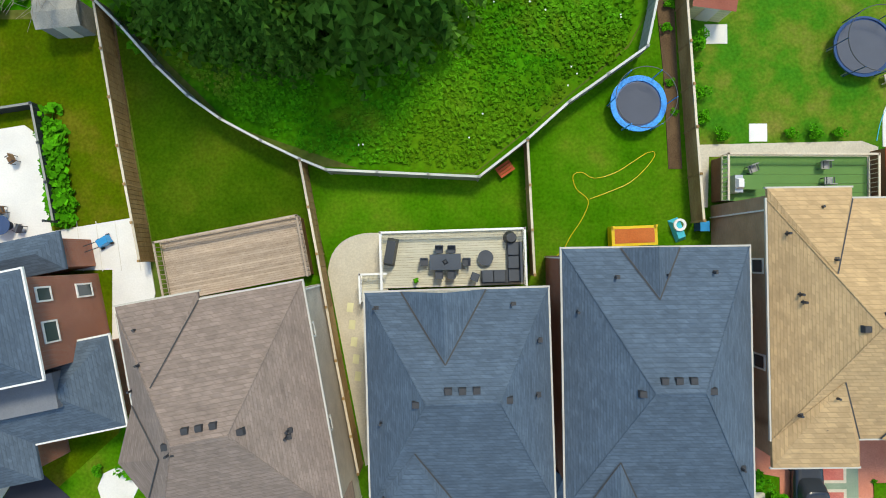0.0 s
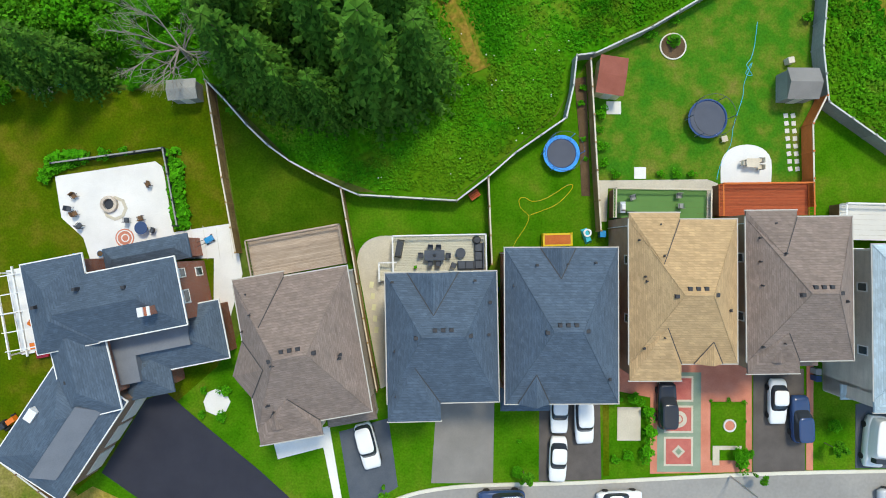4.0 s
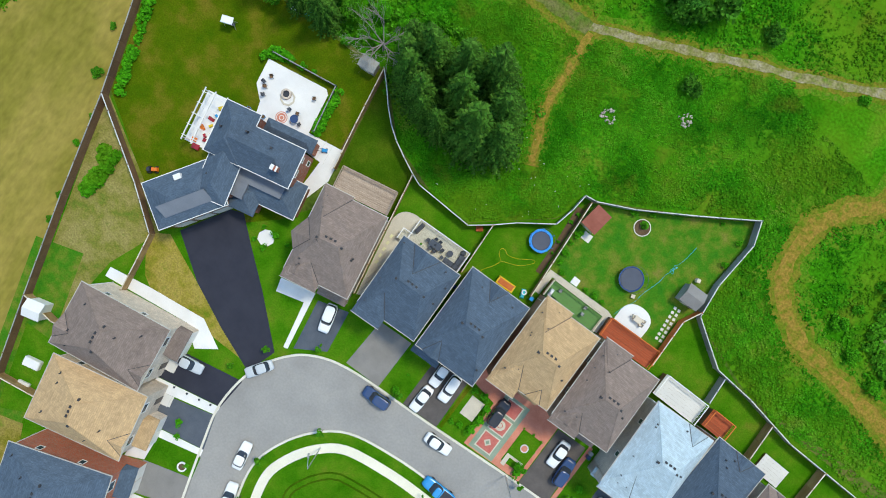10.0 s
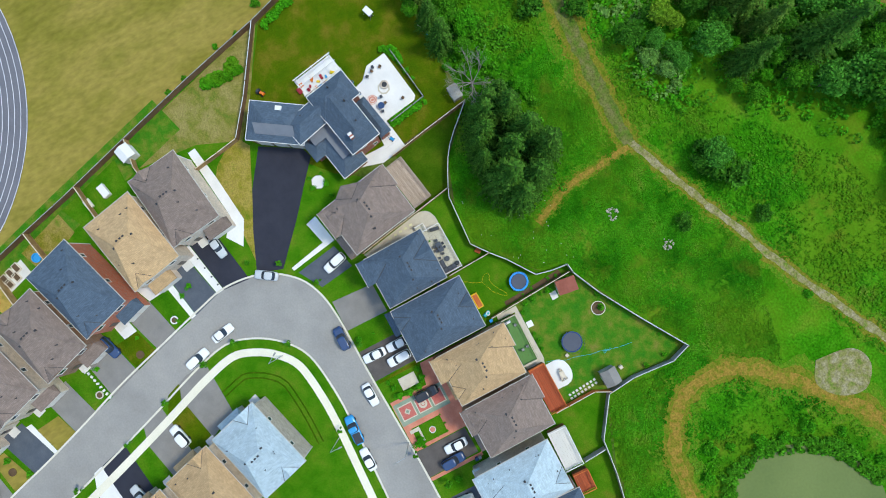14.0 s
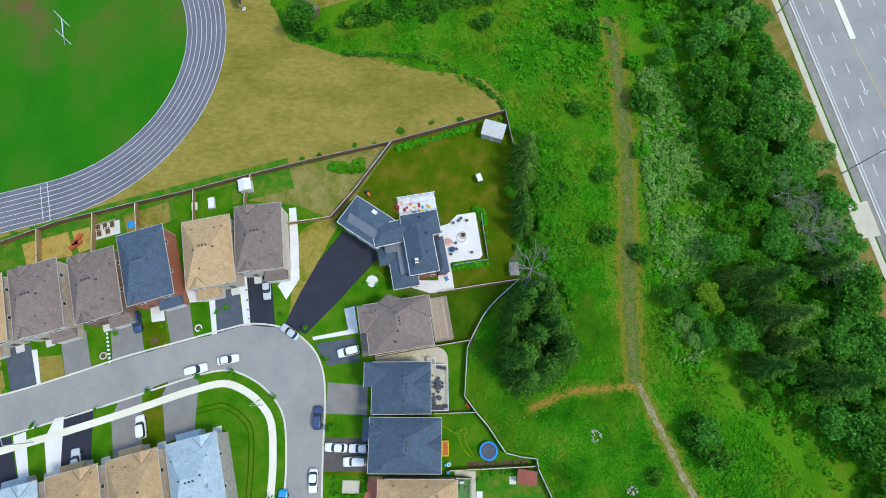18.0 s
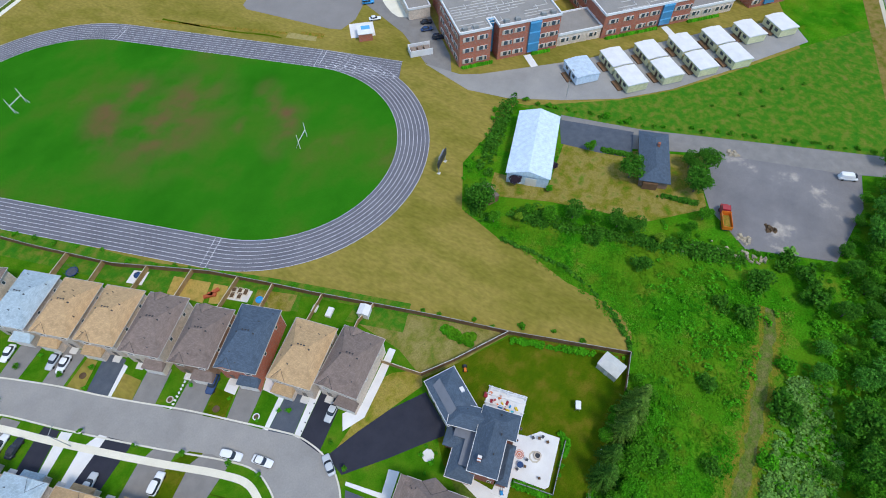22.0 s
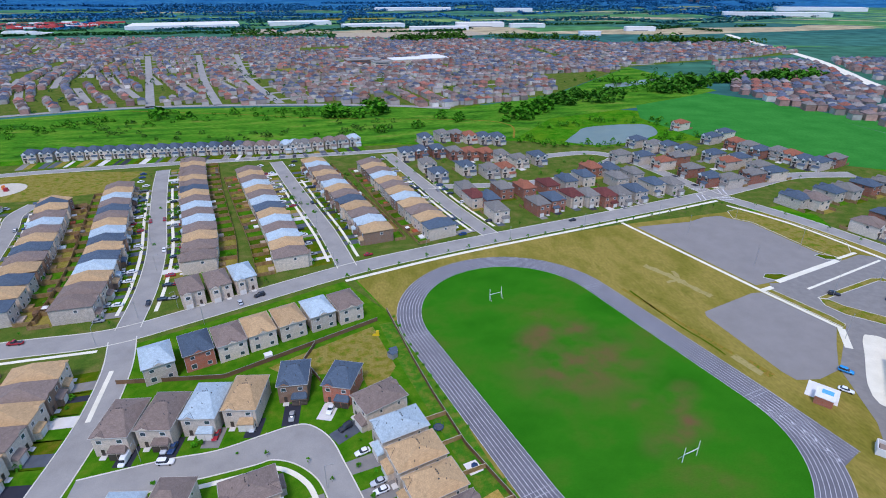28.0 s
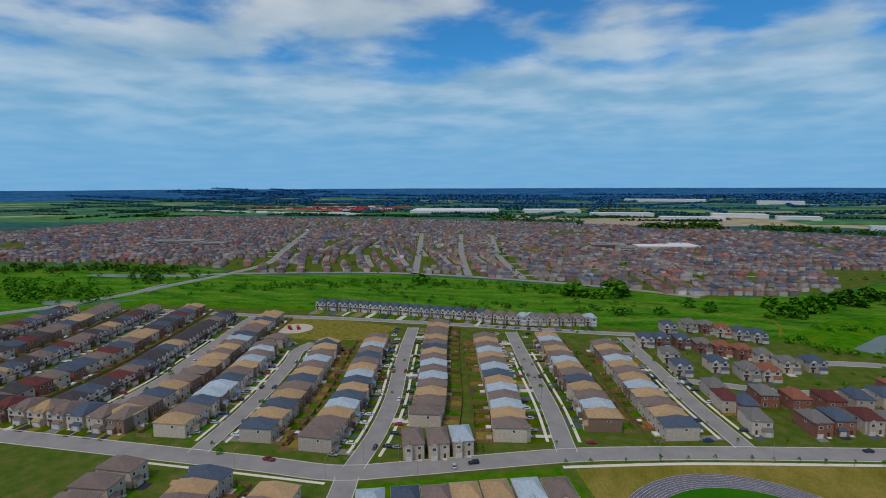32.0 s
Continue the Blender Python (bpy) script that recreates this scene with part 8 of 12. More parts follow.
for sx in (-0.85, 0.85):
    part("leg", Geo().tube((sx, -0.6, 0), (sx, 0, 1.85), 0.04), "steel", swing)
    part("leg", Geo().tube((sx, 0.6, 0), (sx, 0, 1.85), 0.04), "steel", swing)
for x, y, w, d, h, key, lab in ((-39.6, 17.4, 2.4, 1.2, 1.1, "paint_white", "white covered trailer beneath the trees"), (-39.6, 15.9, 1.6, 0.8, 0.7, "paint_white", "white storage box beneath the trees"), (-37.7, 16.6, 0.8, 0.7, 0.7, "paint_aqua", "pale blue storage tub beneath the trees"), (-38.8, -57.2, 1.9, 1.3, 0.5, "door_white", "pale pink paddling pool in the garden"), (-39.6, -53.3, 2.6, 1.4, 0.9, "white_slab", "white covered bench in the garden"), (36.1, 19.5, 0.6, 0.6, 0.8, "wood_cap", "small wooden planter by the gazebo"), (-39.4, -10.7, 1.2, 0.8, 0.5, "paint_red", "red ride-on toy beside the terrace"), (-40.2, -9.9, 0.8, 0.6, 0.5, "paint_orange", "orange plastic toy beside the terrace")):
    bx = thing("storage_box", at(x, y, 0, 12), lab, "garden box")
    part("body", Geo().box(0, 0, 0, w, d, h * 0.85), key, bx)
    part("lid", Geo().box(0, 0, h * 0.85, w + 0.06, d + 0.06, h * 0.15, top=0.92), key, bx)
for x, y in ((-19.5, -43.0), (-17.3, -42.6), (-15.2, -42.2), (-13.3, -41.8)):
    pl = thing("path_light", at(x, y), "small black path light on the strip", "path light", "lights along the strip")
    part("post", Geo().tube((0, 0, 0), (0, 0, 0.45), 0.05), "trim_dark", pl)
    part("cap", Geo().disc(0, 0, 0.45, 0.17, 0.06, 12), "trim_dark", pl)
for i, (dx, dy, key) in enumerate(((0.2, 0.4, "red"), (0.9, 2.6, "yellow"), (1.5, -0.8, "blue"), (-0.5, -1.4, "orange"), (0.9, -3.0, "red"), (1.8, 0.9, "yellow"))):
    c, s = math.cos(radians(10.5)), math.sin(radians(10.5))
    toy = thing("toy", at(-40.0 + dx * c - dy * s, -6.2 + dx * s + dy * c, 0.35, 50 * i), "bright plastic ride-on toy on the terrace", "toy", "toys on the terrace")
    part("body", Geo().box(0, 0, 0.05, 1.0, 0.6, 0.4, top=0.8), "paint_" + key, toy)
    part("handle", Geo().tube((-0.4, 0, 0.4), (-0.55, 0, 0.8), 0.04), "paint_white", toy)

# dry strips of the back gardens along the school fence
STRIP = smooth([(-47.5, -36), (-38.6, -66), (-32.6, -84), (-26.2, -101), (-20.6, -124), (-13.8, -149), (-7.4, -178)], 4.0)
sheet("garden_lawn", Geo().ribbon(STRIP, 8.0, -0.1, 0.052), "lawn_worn", "dry patchy lawns of the back gardens", "grass")

sheet("garden_lawn", Geo().prism([(36, -157), (23, -164), (-1, -176), (-7.6, -150), (1, -134), (4, -147), (16, -150), (30, -152)], -0.1, 0.056), "scrub", "dry yellow green lawn behind the two blue roofed houses", "grass")
shed(-7.4, -157.4, 2.4, 2.2, 2.1, 20, "siding_cream", "roof_blue", "small garden shed with a blue roof", 0.7)

sheet("garden_lawn", Geo().prism([(-37.7, -26.2), (-34.5, -24.2), (-25.6, -28.2), (-14.1, -33.3), (-21.7, -33.1), (-29.8, -34.2), (-33.9, -31.7)], -0.1, 0.058), "lawn_straw", "dry patchy lawn beside the black driveway", "grass")
# back gardens along the school fence, each with its own ground
for pts, mat, lab in (
    ([(-29.2, -94.9), (-32.3, -85.1), (-26.7, -82.9), (-24.5, -92.8)], "sand_yellow", "dry golden back garden"),
    ([(-32.4, -84.3), (-33.6, -80.5), (-28.7, -78.6), (-27.4, -81.6)], "sand_yellow", "sandy golden play patch"),
    ([(-33.5, -79.8), (-35.4, -74.0), (-32.2, -73.2), (-30.5, -78.4)], "concrete", "pale paved garden plot with beds"),
    ([(-30.4, -78.4), (-32.1, -73.1), (-30.1, -72.5), (-28.5, -77.5)], "lawn", "small green back lawn"),
    ([(-36.4, -73.3), (-39.9, -63.5), (-35.3, -62.2), (-30.9, -71.2)], "scrub", "patchy yellow green back lawn"),
    ([(-40.2, -62.5), (-44.3, -49.0), (-38.6, -48.9), (-35.5, -60.2)], "lawn", "bright green back lawn"),
    ([(-27.9, -107.1), (-31.3, -97.0), (-25.2, -94.3), (-21.6, -104.9)], "lawn_worn", "dry patchy back lawn"),
    ([(-25.6, -105.4), (-27.1, -101.5), (-23.2, -100.2), (-21.9, -104.4)], "white_slab", "white patio behind the house"),
):
    slab("back_garden", pts, mat, lab, 0.085 if mat in ("concrete", "white_slab") else 0.072, "garden")
tub = thing("garden_tub", at(-24.9, -103.3, 0.08, 20), "small blue paddling pool on the patio", "garden toy")
part("rim", Geo().ring(0, 0, 0, 0.75, 0.95, 0.35, 18), "paint_navy", tub)
part("floor", Geo().disc(0, 0, 0, 0.78, 0.12, 18), "paint_navy", tub)
tub = thing("garden_tub", at(-34.2, -70.9, 0.08, 20), "blue plastic garden toy", "garden toy")
part("rim", Geo().ring(0, 0, 0, 0.75, 0.95, 0.35, 18), "paint_blue", tub)
part("floor", Geo().disc(0, 0, 0, 0.78, 0.12, 18), "paint_blue", tub)
bench = thing("wood_stack", at(-29.7, -82.4, 0.07, 110), "red brown stacked garden timber", "timber")
part("plank", Geo().box(0, 0, 0, 2.2, 0.9, 0.5), "deck_red", bench)
bench = thing("wood_stack", at(-28.9, -82.9, 0.07, 135), "red brown stacked garden timber", "timber")
part("plank", Geo().box(0, 0, 0, 2.2, 0.9, 0.5), "deck_red", bench)
bench = thing("wood_stack", at(-30.8, -82.3, 0.07, 160), "red brown stacked garden timber", "timber")
part("plank", Geo().box(0, 0, 0, 2.2, 0.9, 0.5), "deck_red", bench)
rb = thing("raised_bed", at(-33.3, -78.3, 0.085, 18), "timber edged raised garden bed", "garden bed", "raised beds")
part("edging", Geo().box(0, 0.55, 0, 1.8, 0.1, 0.35).box(0, -0.55, 0, 1.8, 0.1, 0.35).box(0.85, 0, 0, 0.1, 1.0, 0.35).box(-0.85, 0, 0, 0.1, 1.0, 0.35), "wood_cap", rb)
part("soil", Geo().box(0, 0, 0, 1.6, 1.0, 0.25), "soil", rb)
rb = thing("raised_bed", at(-33.8, -76.8, 0.085, 18), "timber edged raised garden bed", "garden bed", "raised beds")
part("edging", Geo().box(0, 0.55, 0, 1.8, 0.1, 0.35).box(0, -0.55, 0, 1.8, 0.1, 0.35).box(0.85, 0, 0, 0.1, 1.0, 0.35).box(-0.85, 0, 0, 0.1, 1.0, 0.35), "wood_cap", rb)
part("soil", Geo().box(0, 0, 0, 1.6, 1.0, 0.25), "soil", rb)
rb = thing("raised_bed", at(-34.3, -75.3, 0.085, 18), "timber edged raised garden bed", "garden bed", "raised beds")
part("edging", Geo().box(0, 0.55, 0, 1.8, 0.1, 0.35).box(0, -0.55, 0, 1.8, 0.1, 0.35).box(0.85, 0, 0, 0.1, 1.0, 0.35).box(-0.85, 0, 0, 0.1, 1.0, 0.35), "wood_cap", rb)
part("soil", Geo().box(0, 0, 0, 1.6, 1.0, 0.25), "soil", rb)
rb = thing("raised_bed", at(-32.1, -77.8, 0.085, 18), "timber edged raised garden bed", "garden bed", "raised beds")
part("edging", Geo().box(0, 0.55, 0, 1.8, 0.1, 0.35).box(0, -0.55, 0, 1.8, 0.1, 0.35).box(0.85, 0, 0, 0.1, 1.0, 0.35).box(-0.85, 0, 0, 0.1, 1.0, 0.35), "wood_cap", rb)
part("soil", Geo().box(0, 0, 0, 1.6, 1.0, 0.25), "soil", rb)
rb = thing("raised_bed", at(-32.7, -76.0, 0.085, 18), "timber edged raised garden bed", "garden bed", "raised beds")
part("edging", Geo().box(0, 0.55, 0, 1.8, 0.1, 0.35).box(0, -0.55, 0, 1.8, 0.1, 0.35).box(0.85, 0, 0, 0.1, 1.0, 0.35).box(-0.85, 0, 0, 0.1, 1.0, 0.35), "wood_cap", rb)
part("soil", Geo().box(0, 0, 0, 1.6, 1.0, 0.25), "soil", rb)

# ---- cars ----
CAR = {}


def car(x, y, rot, color, kind="sedan", label=""):
    """A parked car; its nose looks along its own +y."""
    key = (color, kind)
    names = {"white": "white", "silver": "silver grey", "black": "black", "navy": "dark blue", "blue": "bright blue", "red": "red", "grey": "grey"}
    if key in CAR:
        return copy_thing(CAR[key], at(x, y, 0.06, rot))
    ob = thing("car", at(x, y, 0.06, rot), label or "parked %s %s" % (names[color], {"sedan": "saloon car", "suv": "sport utility car", "van": "panel van", "pickup": "pickup truck"}[kind]), "car", "parked cars")
    L, W, H = {"sedan": (4.6, 1.78, 1.42), "suv": (4.7, 1.88, 1.72), "van": (5.3, 1.98, 2.1), "pickup": (5.7, 1.95, 1.8)}[kind]
    paint = "paint_" + color
    prof = {"sedan": [(-0.5, 0.55), (-0.48, 0.86), (-0.30, 0.92), (0.12, 0.94), (0.48, 0.74), (0.5, 0.5)], "suv": [(-0.5, 0.55), (-0.5, 1.0), (0.10, 1.04), (0.46, 0.92), (0.5, 0.55)], "van": [(-0.5, 0.5), (-0.5, 1.1), (0.28, 1.12), (0.47, 0.95), (0.5, 0.5)], "pickup": [(-0.5, 0.6), (-0.5, 1.0), (0.12, 1.02), (0.46, 0.98), (0.5, 0.6)]}[kind]
    g = Geo()
    v = []
    ts = [-0.5, -0.49, -0.46, -0.40, -0.30, -0.15, 0.0, 0.15, 0.28, 0.38, 0.45, 0.485, 0.5]
    for t in ts:
        top = float(np.interp(t, [q[0] for q in prof], [q[1] for q in prof]))
        hw = W / 2 * (1 - 0.07 * abs(2 * t) ** 3 - 0.22 * abs(2 * t) ** 12)
        low = 0.26 + 0.12 * abs(2 * t) ** 6
        v += [(hw * a, t * L, low + (top - low) * b) for a, b in ((-0.96, 0.0), (-1.0, 0.45), (-0.985, 0.78), (-0.90, 0.95), (-0.55, 1.0), (0.55, 1.0), (0.90, 0.95), (0.985, 0.78), (1.0, 0.45), (0.96, 0.0))]
    n, k = len(ts), 10
    g.add(v, [(k * i + a, k * i + k + a, k * i + k + a + 1, k * i + a + 1) for i in range(n - 1) for a in range(k - 1)] + [(k * i + k - 1, k * i + 2 * k - 1, k * i + k, k * i) for i in range(n - 1)] + [tuple(range(k)), tuple(range(k * n - 1, k * n - k - 1, -1))])
    for f in part("body", g, paint, ob).data.polygons:
        f.use_smooth = True
    c0, c1, r0, r1, zb = {"sedan": (-0.385, 0.20, -0.285, 0.055, 0.90), "suv": (-0.49, 0.215, -0.455, 0.085, 1.0), "van": (-0.49, 0.36, -0.47, 0.22, 1.1), "pickup": (-0.08, 0.26, -0.03, 0.14, 1.0)}[kind]
    a, b = W / 2 * 0.93, W / 2 * 0.84

    def ring(y0, y1, half, z):
        out = []
        for q in range(24):
            c, e = math.cos(math.tau * q / 24), math.sin(math.tau * q / 24)
            out.append((half * math.copysign(abs(c) ** 0.42, c), (y0 + y1) / 2 + (y1 - y0) / 2 * math.copysign(abs(e) ** 0.42, e), z))
        return out

    def loft(rings):
        m = len(rings)
        return Geo().add([q for r in rings for q in r], [(24 * i + q, 24 * i + (q + 1) % 24, 24 * i + 24 + (q + 1) % 24, 24 * i + 24 + q) for i in range(m - 1) for q in range(24)] + [tuple(range(24 * m - 24, 24 * m))])

    part("cabin_glass", loft([ring(c0 * L, c1 * L, a, zb - 0.03), ring((0.55 * c0 + 0.45 * r0) * L, (0.5 * c1 + 0.5 * r1) * L, (a + b) / 2 + 0.01, (zb + H) / 2), ring(r0 * L, r1 * L, b, H - 0.07)]), "car_glass" if kind != "van" else paint, ob)
    for f in part("roof", loft([ring(r0 * L, r1 * L, b, H - 0.08), ring(r0 * L * 0.985, r1 * L - 0.04, b * 0.95, H - 0.02), ring(r0 * L * 0.88, r1 * L - 0.3, b * 0.7, H)]), paint, ob).data.polygons:
        f.use_smooth = True
    if kind == "pickup":
        part("load_bed", Geo().box(0, -0.29 * L, 0.99, W * 0.8, 0.36 * L, 0.04), "trim_dark", ob)
    if kind == "van":
        part("windscreen", Geo().box(0, 0.31 * L, 1.35, W * 0.78, 0.5, 0.55, top=0.85), "car_glass", ob)
    for sx in (-1, 1):
        for t in (-0.30, 0.31):
            part("wheel", Geo().tube((sx * (W / 2 - 0.2), t * L, 0.32), (sx * (W / 2 + 0.01), t * L, 0.32), 0.32, n=12), "tyre", ob)
    for sx in (-1, 1):
        part("headlight", Geo().box(sx * W * 0.32, 0.462 * L, 0.56, 0.30, 0.16, 0.12), "lamp_clear", ob)
    CAR[key] = ob
    return ob


for c in ((-6.6, -19.8, 195, "white", "suv"), (12.7, -16.2, 180, "white", "sedan"), (15.2, -17.2, 182, "white", "suv"), (12.6, -21.1, 178, "white", "sedan"), (23.6, -15.6, 0, "black", "suv"), (34.9, -15.2, 180, "white", "sedan"), (37.2, -16.9, 2, "navy", "suv"), (44.8, -19.2, 175, "white", "van"), (47.6, -17.2, 178, "white", "sedan"), (6.9, -25.2, 92, "navy", "suv"), (18.9, -25.2, 272, "white", "sedan"), (23.4, -31.0, 88, "blue", "pickup"), (29.6, -31.2, 92, "white", "sedan"), (-10.5, -32.6, 146, "silver", "sedan"), (-4.5, -45.1, 11, "white", "sedan"), (-2.3, -51.5, 17, "white", "suv"), (-12.1, -65.7, 288, "navy", "suv"), (-19.7, -38.5, 279, "silver", "sedan"), (9.2, -61.2, 106, "white", "suv"), (14.4, -132.0, 340, "white", "sedan"), (9.8, -123.6, 304, "black", "suv"), (5.2, -113.2, 290, "white", "sedan"), (1.4, -102.2, 288, "silver", "sedan"), (0.8, -99.4, 288, "white", "sedan"), (15.8, -73.2, 106, "silver", "sedan"), (18.6, -92.8, 106, "black", "sedan"), (26.0, -131.0, 358, "grey", "sedan"), (58.4, -124.0, 352, "navy", "sedan"), (60.4, -124.4, 352, "silver", "suv"), (47.2, -127.0, 352, "red", "sedan"), (70.4, -121.8, 354, "white", "van"), (59.0, -119.0, 84, "white", "suv"), (37.0, -128.6, 352, "silver", "sedan"), (52.6, -203.0, 200, "silver", "sedan"), (45.4, -207.6, 295, "black", "suv"), (90.4, -209.0, 8, "black", "sedan"), (19.6, -96.2, 106, "white", "sedan"), (47.6, -18.4 - 6.5, 270, "silver", "sedan")):
    car(*c)
def small_car(x, y, rot, color):
    """A car in the wider estate: painted body on dark wheels, glazed cabin."""
    key = (color, "small")
    if key in CAR:
        return copy_thing(CAR[key], at(x, y, 0.06, rot))
    ob = thing("car", at(x, y, 0.06, rot), "parked %s car on a short driveway" % color, "car", "parked cars of the wider estate")
    part("body", Geo().box(0, 0, 0.3, 1.8, 4.5, 0.6, top=0.94), "paint_" + color, ob)
    part("cabin_glass", Geo().box(0, -0.2, 0.9, 1.62, 2.5, 0.5, top=0.78), "car_glass", ob)
    part("roof", Geo().box(0, -0.2, 1.4, 1.28, 1.9, 0.06), "paint_" + color, ob)
    CAR[key] = ob
    return ob


crnd = random.Random(11)
for pts, off in ((V_ST[0], 12.5), (V_ST[0], -12.5), (V_ST[1], 11.5), (V_ST[1], -11.5), (V_ST[2], 12.5), (V_ST[2], -12.5), (V_ST[3], 13.5), (V_ST[4], -12)):
    P = smooth(pts, 9.0)
    for i in range(1, len(P) - 1):
        if crnd.random() < 0.55:
            d = (Vector(P[i + 1]) - Vector(P[i - 1])).normalized()
            nrm = Vector((-d.y, d.x)) * (1 if off > 0 else -1)
            q = Vector(P[i]) + nrm * abs(off)
            (car if P[i][1] > -250 else small_car)(q.x, q.y, math.degrees(math.atan2(-nrm.x, nrm.y)) + crnd.choice((0, 180)), crnd.choice(("white", "silver", "black", "grey", "navy", "white", "red")))
for x, y, r, c, k in ((-158.5, -120.2, 40, "blue", "suv"), (-150.4, -111.8, 40, "white", "sedan"), (-157.5, -93.5, 45, "black", "sedan"), (-153.6, -91.0, 45, "navy", "sedan"), (-151.3, -84.7, 45, "black", "suv"), (-228.4, -141.3, 120, "black", "sedan"), (-216, -158.1, 120, "navy", "sedan"), (-218.4, -152.9, 120, "black", "sedan"), (-227.1, -148.2, 120, "navy", "suv"), (-222.3, -143.5, 120, "black", "sedan"), (-196.5, -165.4, 60, "black", "suv"), (-241, -130, 120, "white", "sedan"), (-146.8, 52.8, 20, "white", "van"), (-60, 112.5, 281, "black", "sedan"), (130, -187.5, 268, "red", "pickup"), (-118, -262, 282, "black", "sedan")):
    car(x, y, r, c, k)

# ---- running track ----
TC, TA, TH, TR0, TR1 = Vector((-69.4, -140.7)), radians(-73.6), 39.2, 37.6, 47.6


def stadium(r, n=40):
    u, w = Vector((math.cos(TA), math.sin(TA))), Vector((-math.sin(TA), math.cos(TA)))
    out = []
    for sgn in (1, -1):
        for i in range(n + 1):
            a = -math.pi / 2 + math.pi * i / n
            p = TC + sgn * (u * (TH + r * math.cos(a)) + w * (r * math.sin(a)))
            out.append((p.x, p.y))
    return out


def loop_band(r0, r1, z):
    a, b = stadium(r0), stadium(r1)
    n = len(a)
    g = Geo()
    return g.add([(x, y, z) for x, y in a] + [(x, y, z) for x, y in b], [(i, n + i, n + (i + 1) % n, (i + 1) % n) for i in range(n)])


def tpoint(s, off):
    u, w = Vector((math.cos(TA), math.sin(TA))), Vector((-math.sin(TA), math.cos(TA)))
    p = TC + u * s + w * off
    return (p.x, p.y)


sheet("sports_field", Geo().prism(stadium(TR0), -0.2, 0.06), "infield", "vivid green sports field with worn brown patches", "sports field")
g = loop_band(TR0, TR1, 0.07)
g.prism([tpoint(-TH - 29.5, -TR0 + 1.0), tpoint(-TH, -TR0), tpoint(-TH, -TR1), tpoint(-TH - 28, -TR1 + 0.8)], -0.1, 0.068)
sheet("running_track", g, "track", "purple grey eight lane running track", "track")
g = Geo()
for k in range(9):
    r = TR0 + 0.12 + k * (TR1 - TR0 - 0.24) / 8
    b = loop_band(r - 0.055, r + 0.055, 0.082)
    g.add(b.v, b.f)
    off = -r
    g.ribbon([tpoint(-TH, off), tpoint(-TH - 28.4, off + 0.9)], 0.08, 0.07, 0.083)
for s, side in ((-TH, 1), (TH, 1), (-TH, -1), (TH, -1)):
    g.ribbon([tpoint(s, side * TR0), tpoint(s, side * TR1)], 0.12, 0.07, 0.085)
    g.ribbon([tpoint(s + 1.6, side * (TR0 + 0.5)), tpoint(s + 1.6, side * (TR1 - 0.5))], 0.10, 0.07, 0.085)
for k in range(8):
    a = TA + math.pi + math.pi / 2 - radians(4 + 4.5 * k)
    r = TR0 + 1.2 + k * 1.18
    u = Vector((math.cos(TA), math.sin(TA)))
    p = TC - u * TH + Vector((math.cos(a), math.sin(a))) * r
    g.box(p.x, p.y, 0.07, 0.35, 1.0, 0.015, math.degrees(a))
    g.box(p.x + 0.5, p.y + 0.3, 0.07, 0.2, 0.9, 0.015, math.degrees(a) + 90)
sheet("lane_lines", g, "line_white", "white lane lines and start marks of the track", "marking", "stuff")

for s, o_ in ((-47.8, -1.4), (49.4, 2.3)):
    x, y = tpoint(s, o_)
    goal = thing("goal_posts", at(x, y, 0, math.degrees(TA) + 90), "white combined football and soccer goal frame", "goal", "goal posts")
    for sx in (-2.8, 2.8):
        part("post", Geo().tube((sx, 0, 0), (sx, 0, 5.6), 0.10), "trim", goal)
    part("crossbar", Geo().tube((-2.8, 0, 2.9), (2.8, 0, 2.9), 0.10), "trim", goal)
    part("net_frame", Geo().tube((-2.8, 0, 2.8), (-2.8, 1.4 if s > 0 else -1.4, 0.1), 0.05).tube((2.8, 0, 2.8), (2.8, 1.4 if s > 0 else -1.4, 0.1), 0.05), "trim", goal)
board = thing("scoreboard", at(-95.4, -52.6, 0, 8), "dark scoreboard on two posts seen edge-on", "scoreboard")
part("panel", Geo().box(0, 0, 2.6, 6.4, 0.35, 2.4), "trim_dark", board)
part("sign", Geo().box(0, -0.2, 5.0, 4.0, 0.2, 0.7), "paint_grey", board)
for sx in (-2.6, 2.6):
    part("post", Geo().box(sx, 0, 0, 0.25, 0.25, 2.6), "steel", board)
    part("footing", Geo().box(sx, 0, 0, 0.9, 0.9, 0.12), "concrete", board)
jump = sheet("long_jump_pit", Geo().box(-131, -127, -0.1, 3.0, 9.0, 0.16, 20), "dirt_path", "sandy long jump pit", "sand pit")
sheet("runway", Geo().ribbon([(-127.5, -136), (-110, -186)], 1.4, -0.1, 0.05), "dirt_path", "worn sandy jump runway", "runway")

# ---- school ----
SO, SU, SV = Vector((-139.7, -70.1)), Vector((-0.722, 0.692)), Vector((-0.692, -0.722))
SROT = math.degrees(math.atan2(SU.y, SU.x))


def sp_(u, v):
    p = SO + SU * u + SV * v
    return (p.x, p.y)


school = thing("school_building", at(SO.x, SO.y, 0, SROT), "large red brick school with blue glass bays and white parapets", "school")
